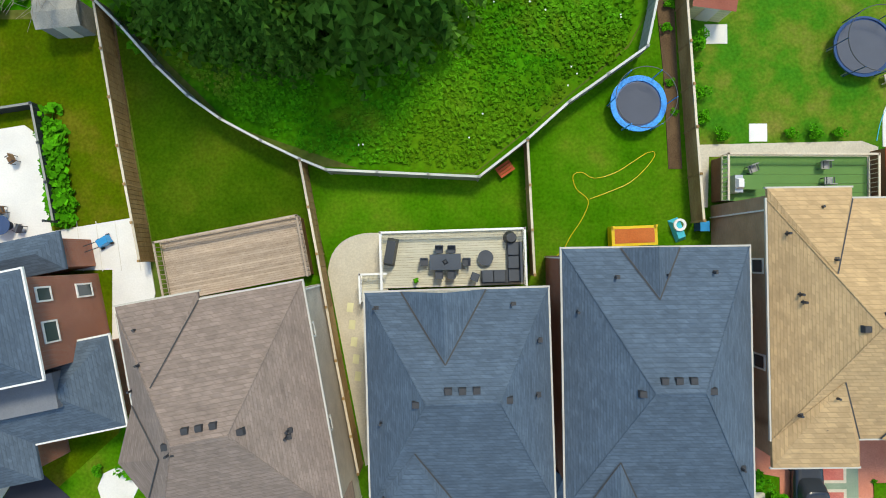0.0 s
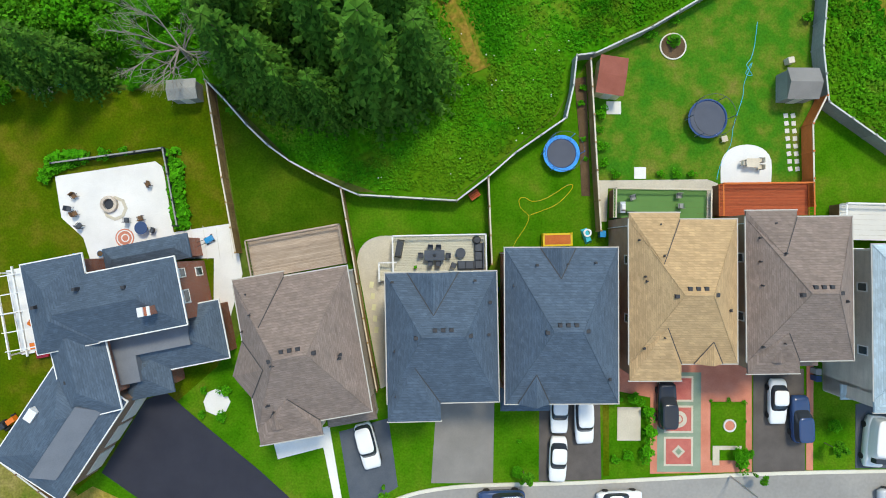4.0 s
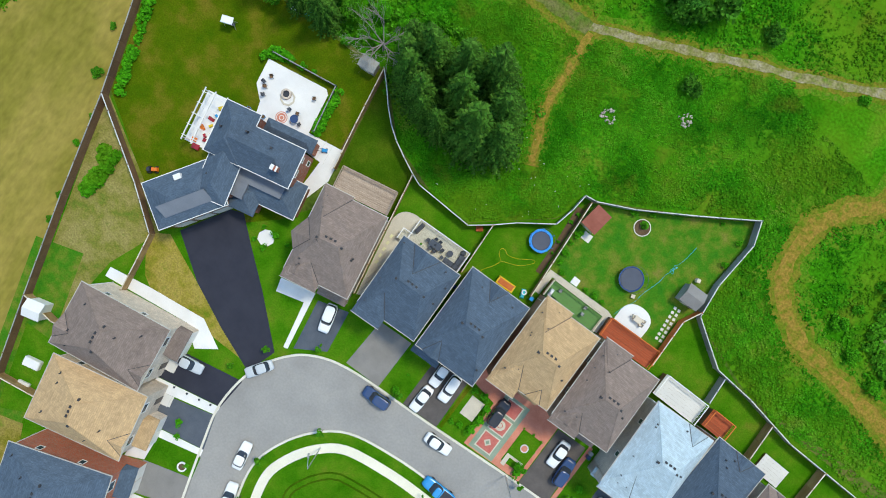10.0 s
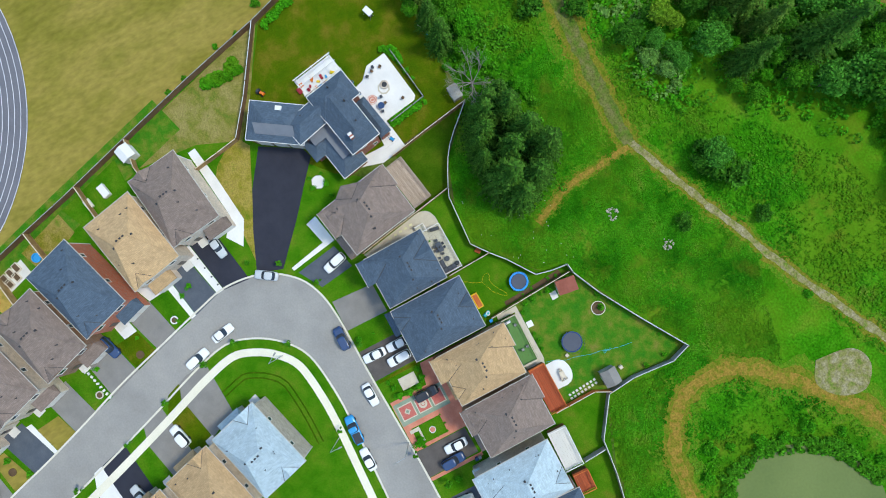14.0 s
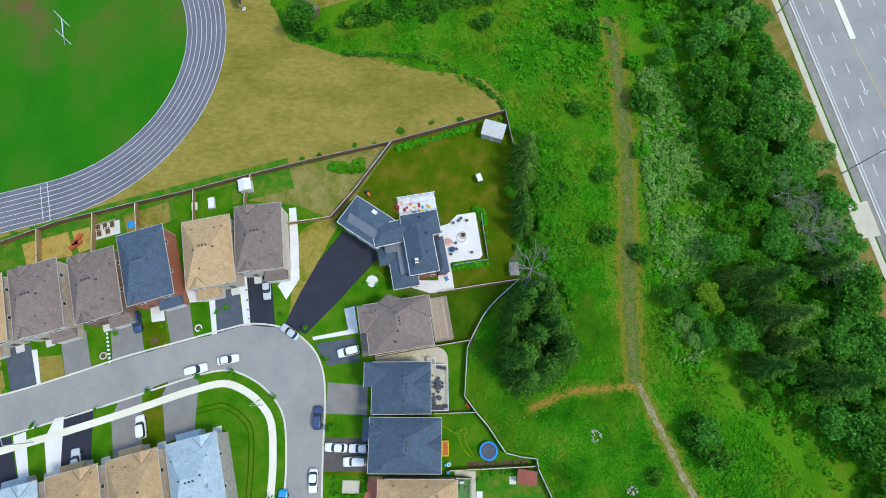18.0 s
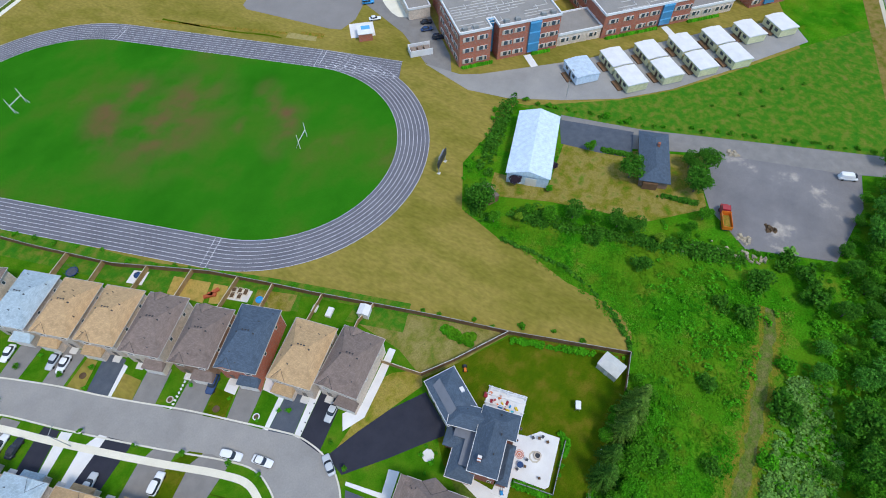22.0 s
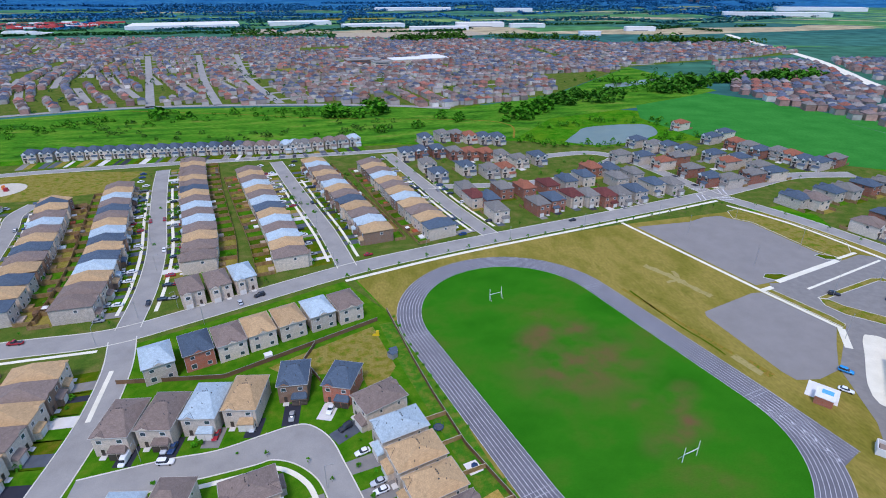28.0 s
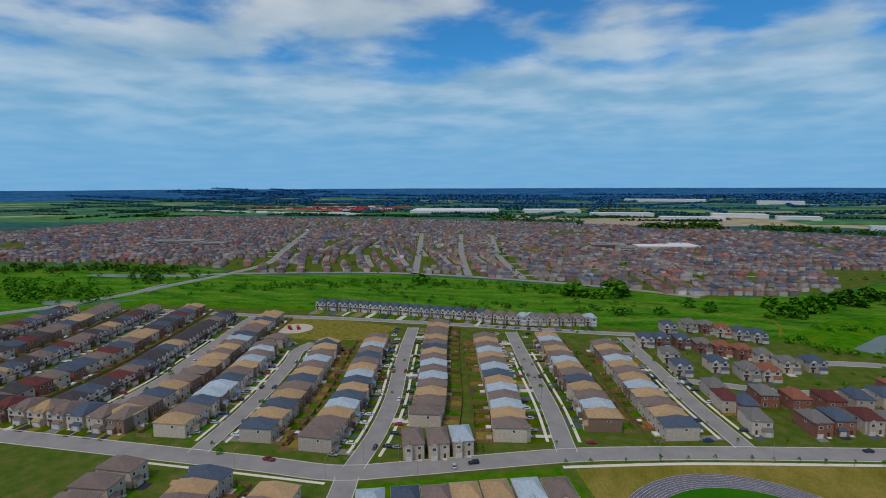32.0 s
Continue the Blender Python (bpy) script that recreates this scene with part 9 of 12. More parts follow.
# own axes: +x along the front, +y back into the building
def block(poly, h, wall="brick_orange"):
    """One wing on its plan: walls, flat roof and a white parapet along every edge."""
    part("wall", Geo().prism(poly, -0.2, h), wall, school)
    cx, cy = sum(p[0] for p in poly) / len(poly), sum(p[1] for p in poly) / len(poly)
    part("flat_roof", Geo().prism(poly, h, h + 0.06), "roof_flat", school)
    g = Geo()
    n = len(poly)
    for i in range(n):
        (x0, y0), (x1, y1) = poly[i], poly[(i + 1) % n]
        L = math.dist(poly[i], poly[(i + 1) % n])
        g.box((x0 + x1) / 2, (y0 + y1) / 2, h - 0.25, L + 0.44, 0.44, 0.8 + 0.004 * (i % 2), math.degrees(math.atan2(y1 - y0, x1 - x0)))
    part("parapet", g, "trim", school)


def oblong(u0, u1, v0, v1):
    return [(u0, v0), (u1, v0), (u1, v1), (u0, v1)]


MAIN = [(0, 0), (11.2, 0), (11.2, 5.2), (14, 5.2), (14, 0), (36.5, 0), (36.5, 36), (115, 36), (115, 46.5), (84, 46.5), (52, 42.2), (45, 48.6), (7, 44.6), (2.5, 40), (2.5, 26), (0, 24)]
BACK = [(-5, 50.5), (7, 53.4), (42.5, 58.6), (41, 79), (-5, 73)]
STRIP_ROOF = [(7, 45.1), (44.4, 49.1), (43, 58.2), (7, 53.0)]
HEX = [(52, 43.0), (50, 50), (56, 60.5), (65, 72), (84, 60), (82, 47.0)]
EAST = [(84.6, 47.0), (88.5, 58), (105, 66.5), (129, 60), (140, 46), (136, 36.6), (115.6, 36.6), (115.6, 47.0)]
FRONT_E = [(109.5, 9), (117, 9), (117, 0), (133, 0), (133, 4), (140, 4), (140, 36.2), (109.5, 36.2)]
block(MAIN, 12.8)
block(oblong(36.9, 54, 0.6, 13), 4.4, "stone_beige")
block(oblong(36.9, 53.8, 28, 35.6), 5.0, "stone_beige")
block(oblong(54.2, 90, 0, 35.6), 9.0)
block(oblong(90.4, 109.2, 0.6, 12), 4.4, "stone_beige")
block(oblong(90.4, 109.2, 28, 35.6), 4.6, "stone_beige")
block(FRONT_E, 12.4)
block(BACK, 11.0)
block(STRIP_ROOF, 12.2, "trim")
block(HEX, 13.2, "trim")
block(EAST, 12.4)
block([(45, 51), (49.6, 51), (55.6, 61), (59, 66), (43.4, 63)], 5.0, "stone_beige")
block(oblong(-9, -0.6, 33, 62), 4.2, "stone_beige")
# blue glazed faces of the courts, white band over the middle wing
part("blue_wall", Geo().box(45.2, 35.9, 5.2, 16.4, 0.3, 6.6), "glass_blue", school, "bright blue glazed court wall")
part("blue_band", Geo().box(45.2, 35.7, 10.4, 16.6, 0.3, 0.7).box(45.2, 35.7, 7.9, 16.6, 0.3, 0.35), "panel_blue", school)
part("blue_wall", Geo().box(99.8, 35.9, 4.8, 18.4, 0.3, 7.0), "glass_blue", school, "bright blue glazed court wall")
part("blue_band", Geo().box(99.8, 35.7, 10.4, 18.6, 0.3, 0.7).box(99.8, 35.7, 7.9, 18.6, 0.3, 0.35), "panel_blue", school)
part("stair_tower", Geo().box(96.5, 34.4, 4.6, 5.4, 3.0, 7.2), "panel_blue", school, "blue glazed stair tower")
part("white_wall", Geo().box(72.0, 35.75, 9.0, 35.4, 0.3, 3.9), "trim", school, "white upper wall")
part("white_wall_window", Geo().box(78.0, 35.55, 10.2, 4.2, 0.2, 1.3), "glass", school)
part("blue_wall", Geo().box(-5.2, 58.0, 4.6, 0.4, 11.0, 5.6), "glass_blue", school, "blue glazed corner")
part("blue_wall", Geo().box(0.6, 48.6, 4.2, 5.6, 3.4, 7.6), "glass_blue", school, "blue glazed stair corner")
part("blue_wall", Geo().box(12.6, 5.0, 0.2, 2.7, 0.3, 12.8), "panel_blue", school, "blue wall in the front recess")
for k in range(9):
    u = 10.6 + 3.9 * k
    part("skylight", Geo().box(u, 49.3 + 0.105 * (u - 10), 12.2, 2.4, 1.8, 1.1, 6, top=0.7), "white_slab", school, "white rooftop skylight")
for u, w, h in ((27.0, 4.0, 12.6), (79.4, 4.4, 9.0), (125, 4.4, 12.2)):
    part("glass_bay", Geo().box(u, -0.25, 1.0, w, 0.9, h - 1.2), "glass_blue", school, "tall blue glass bay")
    part("bay_frame", Geo().box(u, -0.72, h * 0.33, w + 0.1, 0.1, 0.5).box(u, -0.72, h * 0.66, w + 0.1, 0.1, 0.5).box(u, -0.72, h - 0.6, w + 0.1, 0.1, 0.5), "panel_blue", school)
SW = (Geo().box(0, 0, 0, 3.4, 0.16, 1.6).box(0, -0.06, 0.08, 3.2, 0.1, 1.44, mi=1).box(-1.7, -0.1, 0, 0.9, 0.1, 1.6, mi=2).box(0.5, -0.1, 0, 0.7, 0.1, 1.6, mi=2)).mesh("window", "trim", "glass", "stone_beige")
for z in (1.3, 5.4, 9.5):
    for u in (3.2, 8.2, 17.2, 21.6, 31.0, 34.4, 119.4, 130.6):
        part("window", SW, None, school).matrix_basis = at(u, -0.06, z)
    for v in (4, 9, 14, 19):
        part("window", SW, None, school).matrix_basis = at(-0.06, v, z, 270)
for z in (1.3, 5.4):
    for u in (58, 64, 70, 74.6, 84.6, 88):
        part("window", SW, None, school).matrix_basis = at(u, -0.06, z)
    for v in (16, 21, 26):
        part("window", SW, None, school).matrix_basis = at(54.14, v, z, 270)
for v in (14, 20, 26):
    for z in (1.3, 5.4, 9.3):
        part("window", SW, None, school).matrix_basis = at(109.44, v, z, 270)
for u in (39.6, 44, 50.6, 93, 98, 103, 107):
    part("window", SW, None, school).matrix_basis = at(u, 0.54, 1.4)
for v in (64, 69):
    part("window", SW, None, school).matrix_basis = at(-5.06, v, 6.0, 270)
srnd = random.Random(3)
for poly, h, skip in ((MAIN, 12.86, 0.10), (oblong(54.2, 90, 0, 35.6), 9.06, 0.42), (FRONT_E, 12.46, 0.25), (BACK, 11.06, 0.10), (EAST, 12.46, 0.15), (HEX, 13.26, 0.12)):
    g = Geo()
    us, vs = [p[0] for p in poly], [p[1] for p in poly]
    y = min(vs) + 1.2
    while y < max(vs) - 1.0:
        x = min(us) + 1.0
        while x < max(us) - 3:
            L = srnd.uniform(2.5, 9.0)
            dry = noise.noise((x / 12.0, y / 12.0, h)) < -0.28
            if all(inside(x + q, y + e, poly) for q in (-0.6, L + 0.6) for e in (-0.7, 0.7)) and srnd.random() > skip and not dry:
                g.box(x + L / 2, y, h, L, 0.24, 0.10)
                if srnd.random() < 0.5 and inside(x + L, y + 3.2, poly):
                    g.box(x + L, y + 1.2, h, 0.2, 2.4, 0.10)
            x += L + srnd.uniform(0.3, 1.2)
        y += 1.55
    ob = part("roof_piping", g, "roof_joint", school, "pale pipes and joints on the flat roof")
    ob["kind"] = "stuff"
    k = 0
    while k < 5:
        x, y = srnd.uniform(min(us) + 2, max(us) - 2), srnd.uniform(min(vs) + 2, max(vs) - 2)
        if all(inside(x + q, y + e, poly) for q in (-2, 2) for e in (-2, 2)):
            k += 1
            part("roof_unit", Geo().box(x, y, h, 1.8, 1.4, 0.9).box(x, y, h + 0.9, 1.2, 1.0, 0.2), "asphalt_mid" if k % 2 else "white_slab", school, "rooftop air unit")
for u in (2.2, 6.0, 17.0, 21.0, 30.5, 34.0):
    part("roof_unit", Geo().box(u, 1.6, 12.86, 1.7, 1.3, 1.1), "fence_grey", school, "grey rooftop air unit")
for u in (25, 80):
    sheet("entrance_path", Geo().box(*sp_(u, -4.2), -0.1, 2.6, 7.0, 0.2, SROT), "white_slab", "white concrete path to the school door", "path")
g = Geo()
for u0, u1 in ((1, 12), (27, 34), (56, 77), (90, 103)):
    s = u0
    while s < u1:
        x, y = sp_(s, -0.9)
        g.box(x, y, 0, 1.2, 1.0, srnd.uniform(0.6, 1.0), srnd.uniform(0, 90), top=0.6)
        s += 0.7
sheet("hedge", g, "leaf_bright", "low clipped hedge at the foot of the school", "hedge", "stuff")
# asphalt round the school
slab("school_asphalt", [(-136.0, -82), (-130.5, -62), (-133, -48), (-140.7, -31.9), (-150, -16), (-163, -2), (-180, 11), (-212, 34), (-224, 26), (-205, 4), (-164, -34), (-140.0, -62), (-136.5, -68)], "road", "grey asphalt strip with portable classrooms", 0.055, "asphalt")
slab("school_asphalt", [(-136.5, -82), (-134, -70), (-144, -76), (-172, -104), (-214, -140), (-222, -132), (-250, -104), (-294, -124), (-290, -150), (-262, -190), (-243, -178), (-200, -160), (-184, -146), (-158, -122), (-148, -98)], "asphalt_mid", "grey school car park", 0.05, "asphalt")
slab("school_yard", [(-132.9, -159.9), (-134.4, -163.0), (-163, -172.8), (-167.6, -172.6), (-177.6, -144.0), (-168.5, -134.5), (-157.2, -121.6), (-147, -118.5), (-139, -119.5), (-137.4, -124.0)], "parking", "grey asphalt games yard", 0.058, "asphalt")
slab("school_parking", [(-149.5, -247.5), (-157.5, -248), (-182, -249), (-194, -253.6), (-204.5, -254.0), (-208.5, -248.4), (-215.4, -241.4), (-221.3, -204), (-226.4, -192.4), (-213.6, -187), (-178, -179.8), (-169.4, -178.5)], "parking", "empty grey car park", 0.052, "asphalt")
tagged(new("pavement", Geo().ribbon([(-144.2, -254.5), (-168.3, -174.8), (-178.9, -142.9)], 1.7, -0.1, 0.12).mesh("pavement", "sidewalk")), "pale footpath across the school grounds", "pavement", kind="structure")
tagged(new("pavement", Geo().ribbon([(-178.6, -143.0), (-171.0, -131.6)], 2.6, -0.1, 0.125).mesh("pavement", "sidewalk")), "pale footpath across the school grounds", "pavement", kind="structure")
slab("forecourt", smooth([(-190, -133), (-184, -138), (-172, -126), (-160, -113), (-156, -105), (-158, -100), (-164, -99), (-172, -108), (-182, -120), (-190, -128), (-190, -133)], 3)[:-1], "sidewalk", "pale concrete forecourt", 0.10)
for a, b, wide in (((-181.0, -179.6), (-224.5, -193.0), 2.6), ((-189.5, -171.6), (-244.5, -189.4), 1.2), ((-169.5, -174.2), (-175.5, -175.8), 2.2), ((-226, -194.6), (-240, -198.6), 1.6)):
    tagged(new("pavement", Geo().ribbon([a, b], wide, -0.1, 0.14).mesh("pavement", "sidewalk")), "pale kerb strip in the car park", "pavement", kind="structure")
slab("verge", [(-253, -186), (-264, -140), (-271, -120), (-246, -111), (-241, -118), (-257, -140), (-247, -180)], "lawn_olive", "grass island in the car park", 0.10, "grass")
slab("verge", [(-231.4, -165.9), (-237.5, -164.9), (-238.0, -157.8), (-231, -159)], "lawn_olive", "grass island in the car park", 0.10, "grass")
slab("verge", [(-264, -108), (-276, -109), (-286, -64), (-270, -60.6)], "lawn_olive", "lawn before the school", 0.09, "grass")
for poly, mat in (
    ([(-170.4, -173.6), (-173.6, -173.8), (-182.0, -150.6), (-182.6, -145.0), (-180.2, -143.6)], "scrub"),
    ([(-177.6, -184.4), (-180.6, -187.0), (-188.6, -185.6), (-190.2, -183.2), (-182.0, -180.6)], "lawn_olive"),
    ([(-218.0, -199.8), (-221.4, -200.6), (-228.6, -195.4), (-226.6, -193.0), (-220.0, -195.2)], "lawn_olive"),
    ([(-209.6, -249.4), (-216.4, -242.2), (-222.4, -204.6), (-227.2, -195.0), (-237.6, -198.6), (-246.0, -210.0), (-240.0, -232.0), (-224.0, -262.0), (-213.4, -259.6)], "scrub"),
    ([(-188.0, -164.0), (-186.0, -158.6), (-188.6, -151.2), (-197.6, -142.2), (-208.0, -134.0), (-211.0, -138.4), (-201.2, -148.6), (-193.4, -157.2), (-191.4, -162.2)], "scrub"),
    ([(-188.0, -164.6), (-190.6, -163.0), (-226.0, -172.4), (-231.0, -170.4), (-230.2, -174.2), (-224.6, -175.0)], "scrub"),
):
    slab("verge", poly, mat, "grass island in the car park", 0.10, "grass")
    tagged(new("kerb", Geo().ribbon(poly + poly[:1], 0.22, -0.1, 0.16).mesh("kerb", "kerb")), "pale concrete kerb round a grass island", "kerb", kind="structure")
sheet("drain_line", ragged(smooth([(-112.5, -184.0), (-118.4, -156.5), (-122.4, -144.4), (-124.4, -136)], 0.8), 0.9, 0.05), "lawn_olive", "dark worn drain line in the dry grass", "grass")
sheet("worn_patch", ragged(smooth([(-130.6, -204.8), (-137, -193), (-141, -182), (-144.5, -173.4)], 0.8), 3.4, 0.042), "sand_pale", "pale trodden dry grass", "grass")
sheet("worn_patch", ragged(smooth([(-140.6, -197.2), (-139, -190), (-132.3, -187.9)], 0.8), 2.2, 0.044), "sand_pale", "pale trodden dry grass", "grass")
slab("jump_pit", [(-125.2, -134.6), (-128.4, -135.6), (-131.0, -124.8), (-128.6, -123.4)], "sand_pale", "pale sand jumping pit beside the track", 0.07, "sand")
slab("meadow_verge", [(-140, -30), (-131, -44), (-136, -8), (-148, 40), (-164, 74), (-240, 60), (-212, 36), (-180, 12.5), (-163, -1), (-150, -15)], "lawn_worn", "rough green bank behind the classrooms", 0.045, "grass")


def portable(x, y, rot, w, d, roof, wall):
    ob = thing("portable_classroom", at(x, y, 0, rot), "pale yellow portable classroom with a white roof" if roof == "white_slab" else "portable classroom under a pale blue roof", "portable classroom", "portable classrooms")
    part("wall", Geo().box(0, 0, 0.4, w, d, 3.0), wall, ob)
    part("skirt", Geo().box(0, 0, 0, w - 0.2, d - 0.2, 0.4), "fence_grey", ob)
    a, b = w / 2 + 0.2, d / 2 + 0.2
    part("roof", Geo().add([(-a, -b, 3.4), (a, -b, 3.4), (a, b, 3.4), (-a, b, 3.4), (0, -b, 3.75), (0, b, 3.75), (-a, -b, 3.2), (a, -b, 3.2), (a, b, 3.2), (-a, b, 3.2)], [(0, 4, 5, 3), (4, 1, 2, 5), (0, 6, 7, 1, 4), (2, 8, 9, 3, 5), (1, 7, 8, 2), (3, 9, 6, 0)]), roof, ob)
    for sy in (-d * 0.25, d * 0.25):
        part("window", Geo().box(-w / 2 - 0.02, sy, 1.6, 0.08, 1.6, 1.1), "glass", ob)
    part("door", Geo().box(-w / 2 - 0.02, 0, 0.5, 0.08, 1.0, 2.1), "door_dark", ob)
    part("ramp", Geo().box(-w / 2 - 1.0, 0, 0, 1.8, 5.0, 0.45), "wood_brown", ob)
    return ob


portable(*sp_(38.0, -16.6), SROT, 8.2, 10.0, "metal_pale", "metal_pale")
for k in range(6):
    for j in range(2 if k < 4 else 1):
        portable(*sp_(51.6 + 13.4 * k, -15.3 - 10.6 * j), SROT, 7.2, 9.4, "white_slab", "siding_yellow")
hut = thing("sports_hut", at(-139.5, -109.0, 0, 40), "small brick hut with a blue and white roof", "hut")
part("wall", Geo().box(0, 0, 0, 5.6, 5.0, 2.8), "brick_orange", hut)
part("roof", Geo().box(0, 0, 2.8, 6.0, 5.4, 0.25), "trim", hut)
part("awning", Geo().box(-1.0, 0.4, 3.05, 2.2, 3.2, 0.1), "panel_blue", hut)
sheet("hut_pad", Geo().box(-142.5, -112.5, -0.1, 9, 9, 0.2, 40), "white_slab", "white concrete pad by the hut", "paving")
enc = thing("waste_enclosure", at(-141.0, -86.4, 0, 44), "walled waste enclosure with pale panels", "enclosure")
part("wall", Geo().box(-2.2, 0, 0, 0.25, 8.0, 2.4).box(2.2, 0, 0, 0.25, 8.0, 2.4).box(0, -4, 0, 4.6, 0.25, 2.4), "white_slab", enc)
for sy in (-2.4, 0, 2.4):
    part("container", Geo().box(0, sy, 0, 3.2, 1.8, 1.5), "brick_brown", enc)

# ---- the farm beside the school ----
slab("farm_lane", [(-133.5, -30), (-139, -5.5), (-165.5, 73), (-157.5, 75), (-148, 50), (-139, 17), (-130, -4), (-123, -25)], "asphalt_mid", "long grey farm lane", 0.075, "lane")
slab("barn_yard", [(-131.2, -29.6), (-136.8, -7.2), (-125.6, -4.4), (-123.2, -13.4), (-121.4, -25.2)], "asphalt_slate", "dark asphalt yard before the barn", 0.085, "asphalt")
slab("gravel_lot", [(-139, 17.5), (-150.5, 56.5), (-137, 58), (-114.4, 53.5), (-107.5, 32), (-117, 20.5), (-126, 16)], "gravel", "dusty gravel storage yard", 0.07, "gravel")
slab("farm_lawn", [(-122, -24.5), (-129, -4), (-137, 16), (-126, 16), (-116.5, 20), (-104.5, 7), (-98, -20), (-92, -36), (-101, -38), (-103, -22)], "scrub", "dry garden lawn round the farmhouse", 0.06, "grass")
barn = thing("metal_barn", at(-113.5, -31.3, 0, 15.6), "long pale blue metal barn", "barn")
part("wall", Geo().box(0, 0, -0.1, 26.4, 12.0, 4.1), "metal_pale", barn)
part("roof", Geo().add([(-13.5, -6.4, 4.0), (13.5, -6.4, 4.0), (13.5, 6.4, 4.0), (-13.5, 6.4, 4.0), (-13.5, 0, 6.0), (13.5, 0, 6.0)], [(0, 1, 5, 4), (2, 3, 4, 5), (0, 4, 3), (1, 2, 5), (3, 2, 1, 0)]), "metal_pale", barn)
part("lean_to", Geo().box(-14.6, -1.0, 0, 2.6, 5.0, 2.6), "white_slab", barn)
part("door", Geo().box(13.3, 1.0, 0, 0.1, 3.2, 3.0), "door_white", barn)
fh = thing("farmhouse", at(-126.2, 1.4, 0, 17), "low farmhouse with a long dark slate roof", "house")
part("wall", Geo().box(0, 0, -0.1, 19.4, 7.6, 3.1), "brick_brown", fh)
part("roof", hip(Geo(), 20.6, 8.8, 3.0, 0.4), "roof_blue", fh)
part("porch", Geo().box(9.2, -1.0, 0, 3.0, 4.0, 2.4), "wood_brown", fh)
part("chimney", Geo().box(-3, 0.8, 3.6, 0.9, 0.7, 2.0), "brick_red", fh)
for wx in (-7, -3, 2, 6):
    ob = window(fh, wx, -3.8, 1.0, 1.5, 1.2, "f")
shed(-91.4, -35.4, 5.0, 3.4, 2.4, 60, "wood_brown", "roof_brown", "old brown roofed farm shed", 0.8)
dump = thing("dump_truck", at(-114.3, 25.0, 0, 107), "orange dump truck with a red cab", "truck")
part("chassis", Geo().box(0, 0, 0.5, 1.2, 7.4, 0.4), "trim_dark", dump)
part("cab", Geo().box(0, 2.7, 0.8, 2.4, 1.9, 2.0, top=0.9), "paint_red", dump)
part("hood", Geo().box(0, 4.1, 0.8, 1.9, 1.2, 1.0), "paint_red", dump)
part("windscreen", Geo().box(0, 3.6, 1.9, 2.0, 0.12, 0.75), "glass", dump)
part("skip", Geo().box(0, -1.2, 1.0, 2.5, 0.12 + 5.2, 0.15).box(-1.2, -1.2, 1.1, 0.12, 5.3, 1.2).box(1.2, -1.2, 1.1, 0.12, 5.3, 1.2).box(0, -3.8, 1.1, 2.5, 0.12, 1.2).box(0, 1.4, 1.1, 2.5, 0.12, 1.5), "paint_orange", dump)
part("load", Geo().box(0, -1.2, 1.12, 2.2, 5.0, 0.5, top=0.8), "dirt_path", dump)
for sx in (-1.0, 1.0):
    for sy in (-2.8, -1.5, 3.4):
        part("wheel", Geo().tube((sx - 0.18, sy, 0.5), (sx + 0.18, sy, 0.5), 0.5, n=14), "tyre", dump)
for x, y, s, mt in ((-117.5, 36.5, 1.8, "soil"), (-110.5, 31.0, 1.6, "dirt_far"), (-112.5, 42.5, 1.6, "leaf_pale"), (-141.5, 22.0, 1.8, "dirt_far")):
    g = Geo()
    for k in range(14):
        a, r = srnd.uniform(0, 6.28), srnd.uniform(0, s)
        g.box(x + r * math.cos(a), y + r * math.sin(a), 0, srnd.uniform(0.6, 1.4), srnd.uniform(0.6, 1.4), srnd.uniform(0.2, 0.9), srnd.uniform(0, 90), top=0.5)
    sheet("rubble_heap", g, mt, "heap of rubble and soil in the yard", "rubble", "stuff")

# ---- lamps and poles ----
def lamp(x, y, rot, h=8.0, arm=1.8, label="grey street lamp with a curved arm"):
    ob = thing("street_lamp", at(x, y, 0, rot), label, "street lamp", "street lamps")
    part("pole", Geo().tube((0, 0, 0), (0, 0, h), 0.10, 0.06), "steel", ob)
    part("arm", Geo().tube((0, 0, h), (arm, 0, h + 0.35), 0.05), "steel", ob)
    part("lamp_head", Geo().box(arm + 0.25, 0, h + 0.28, 0.7, 0.26, 0.14), "fence_grey", ob)
    return ob


L0 = None
for x, y, r in ((14.8, -103.1, 180), (91, -198.1, 90), (77.3, -203.5, 60), (63.9, -189.1, 250), (4.6, -37.0, 120), (23.5, -34.4, 90), (30.4, -23.0, 270), (58, -23, 270), (12.6, -83.0, 200), (36, -126.8, 80), (66, -120.8, 90), (100, -181, 270), (140, -178, 270), (14, -229, 70), (-30, -231, 250), (-75, -240, 250), (-120, -250, 250), (-170, -260, 250), (96, -240, 190), (107, -270, 10), (120, -310, 190), (24, -280, 190), (34, -306, 10), (-57, -280, 190), (-46, -312, 10), (172, -215, 190), (182, -255, 10), (244, -220, 190)):
    if L0 is None:
        L0 = lamp(x, y, r)
    else:
        copy_thing(L0, at(x, y, 0, r))
P0 = None
for x, y in ((-171.5, -233.7), (-181.8, -195.6), (-206.1, -243.0), (-216.8, -208.0), (-195.0, -164.3), (-226.6, -172.1), (-174.4, -136.9), (-142.2, -31.7), (-232, -170), (-238, -142), (-262, -130)):
    if P0 is None:
        P0 = lamp(x, y, 45, 11.0, 0.6, "tall grey car park lamp")
        P0["group"] = "car park lamps"
    else:
        copy_thing(P0, at(x, y, 0, 45))
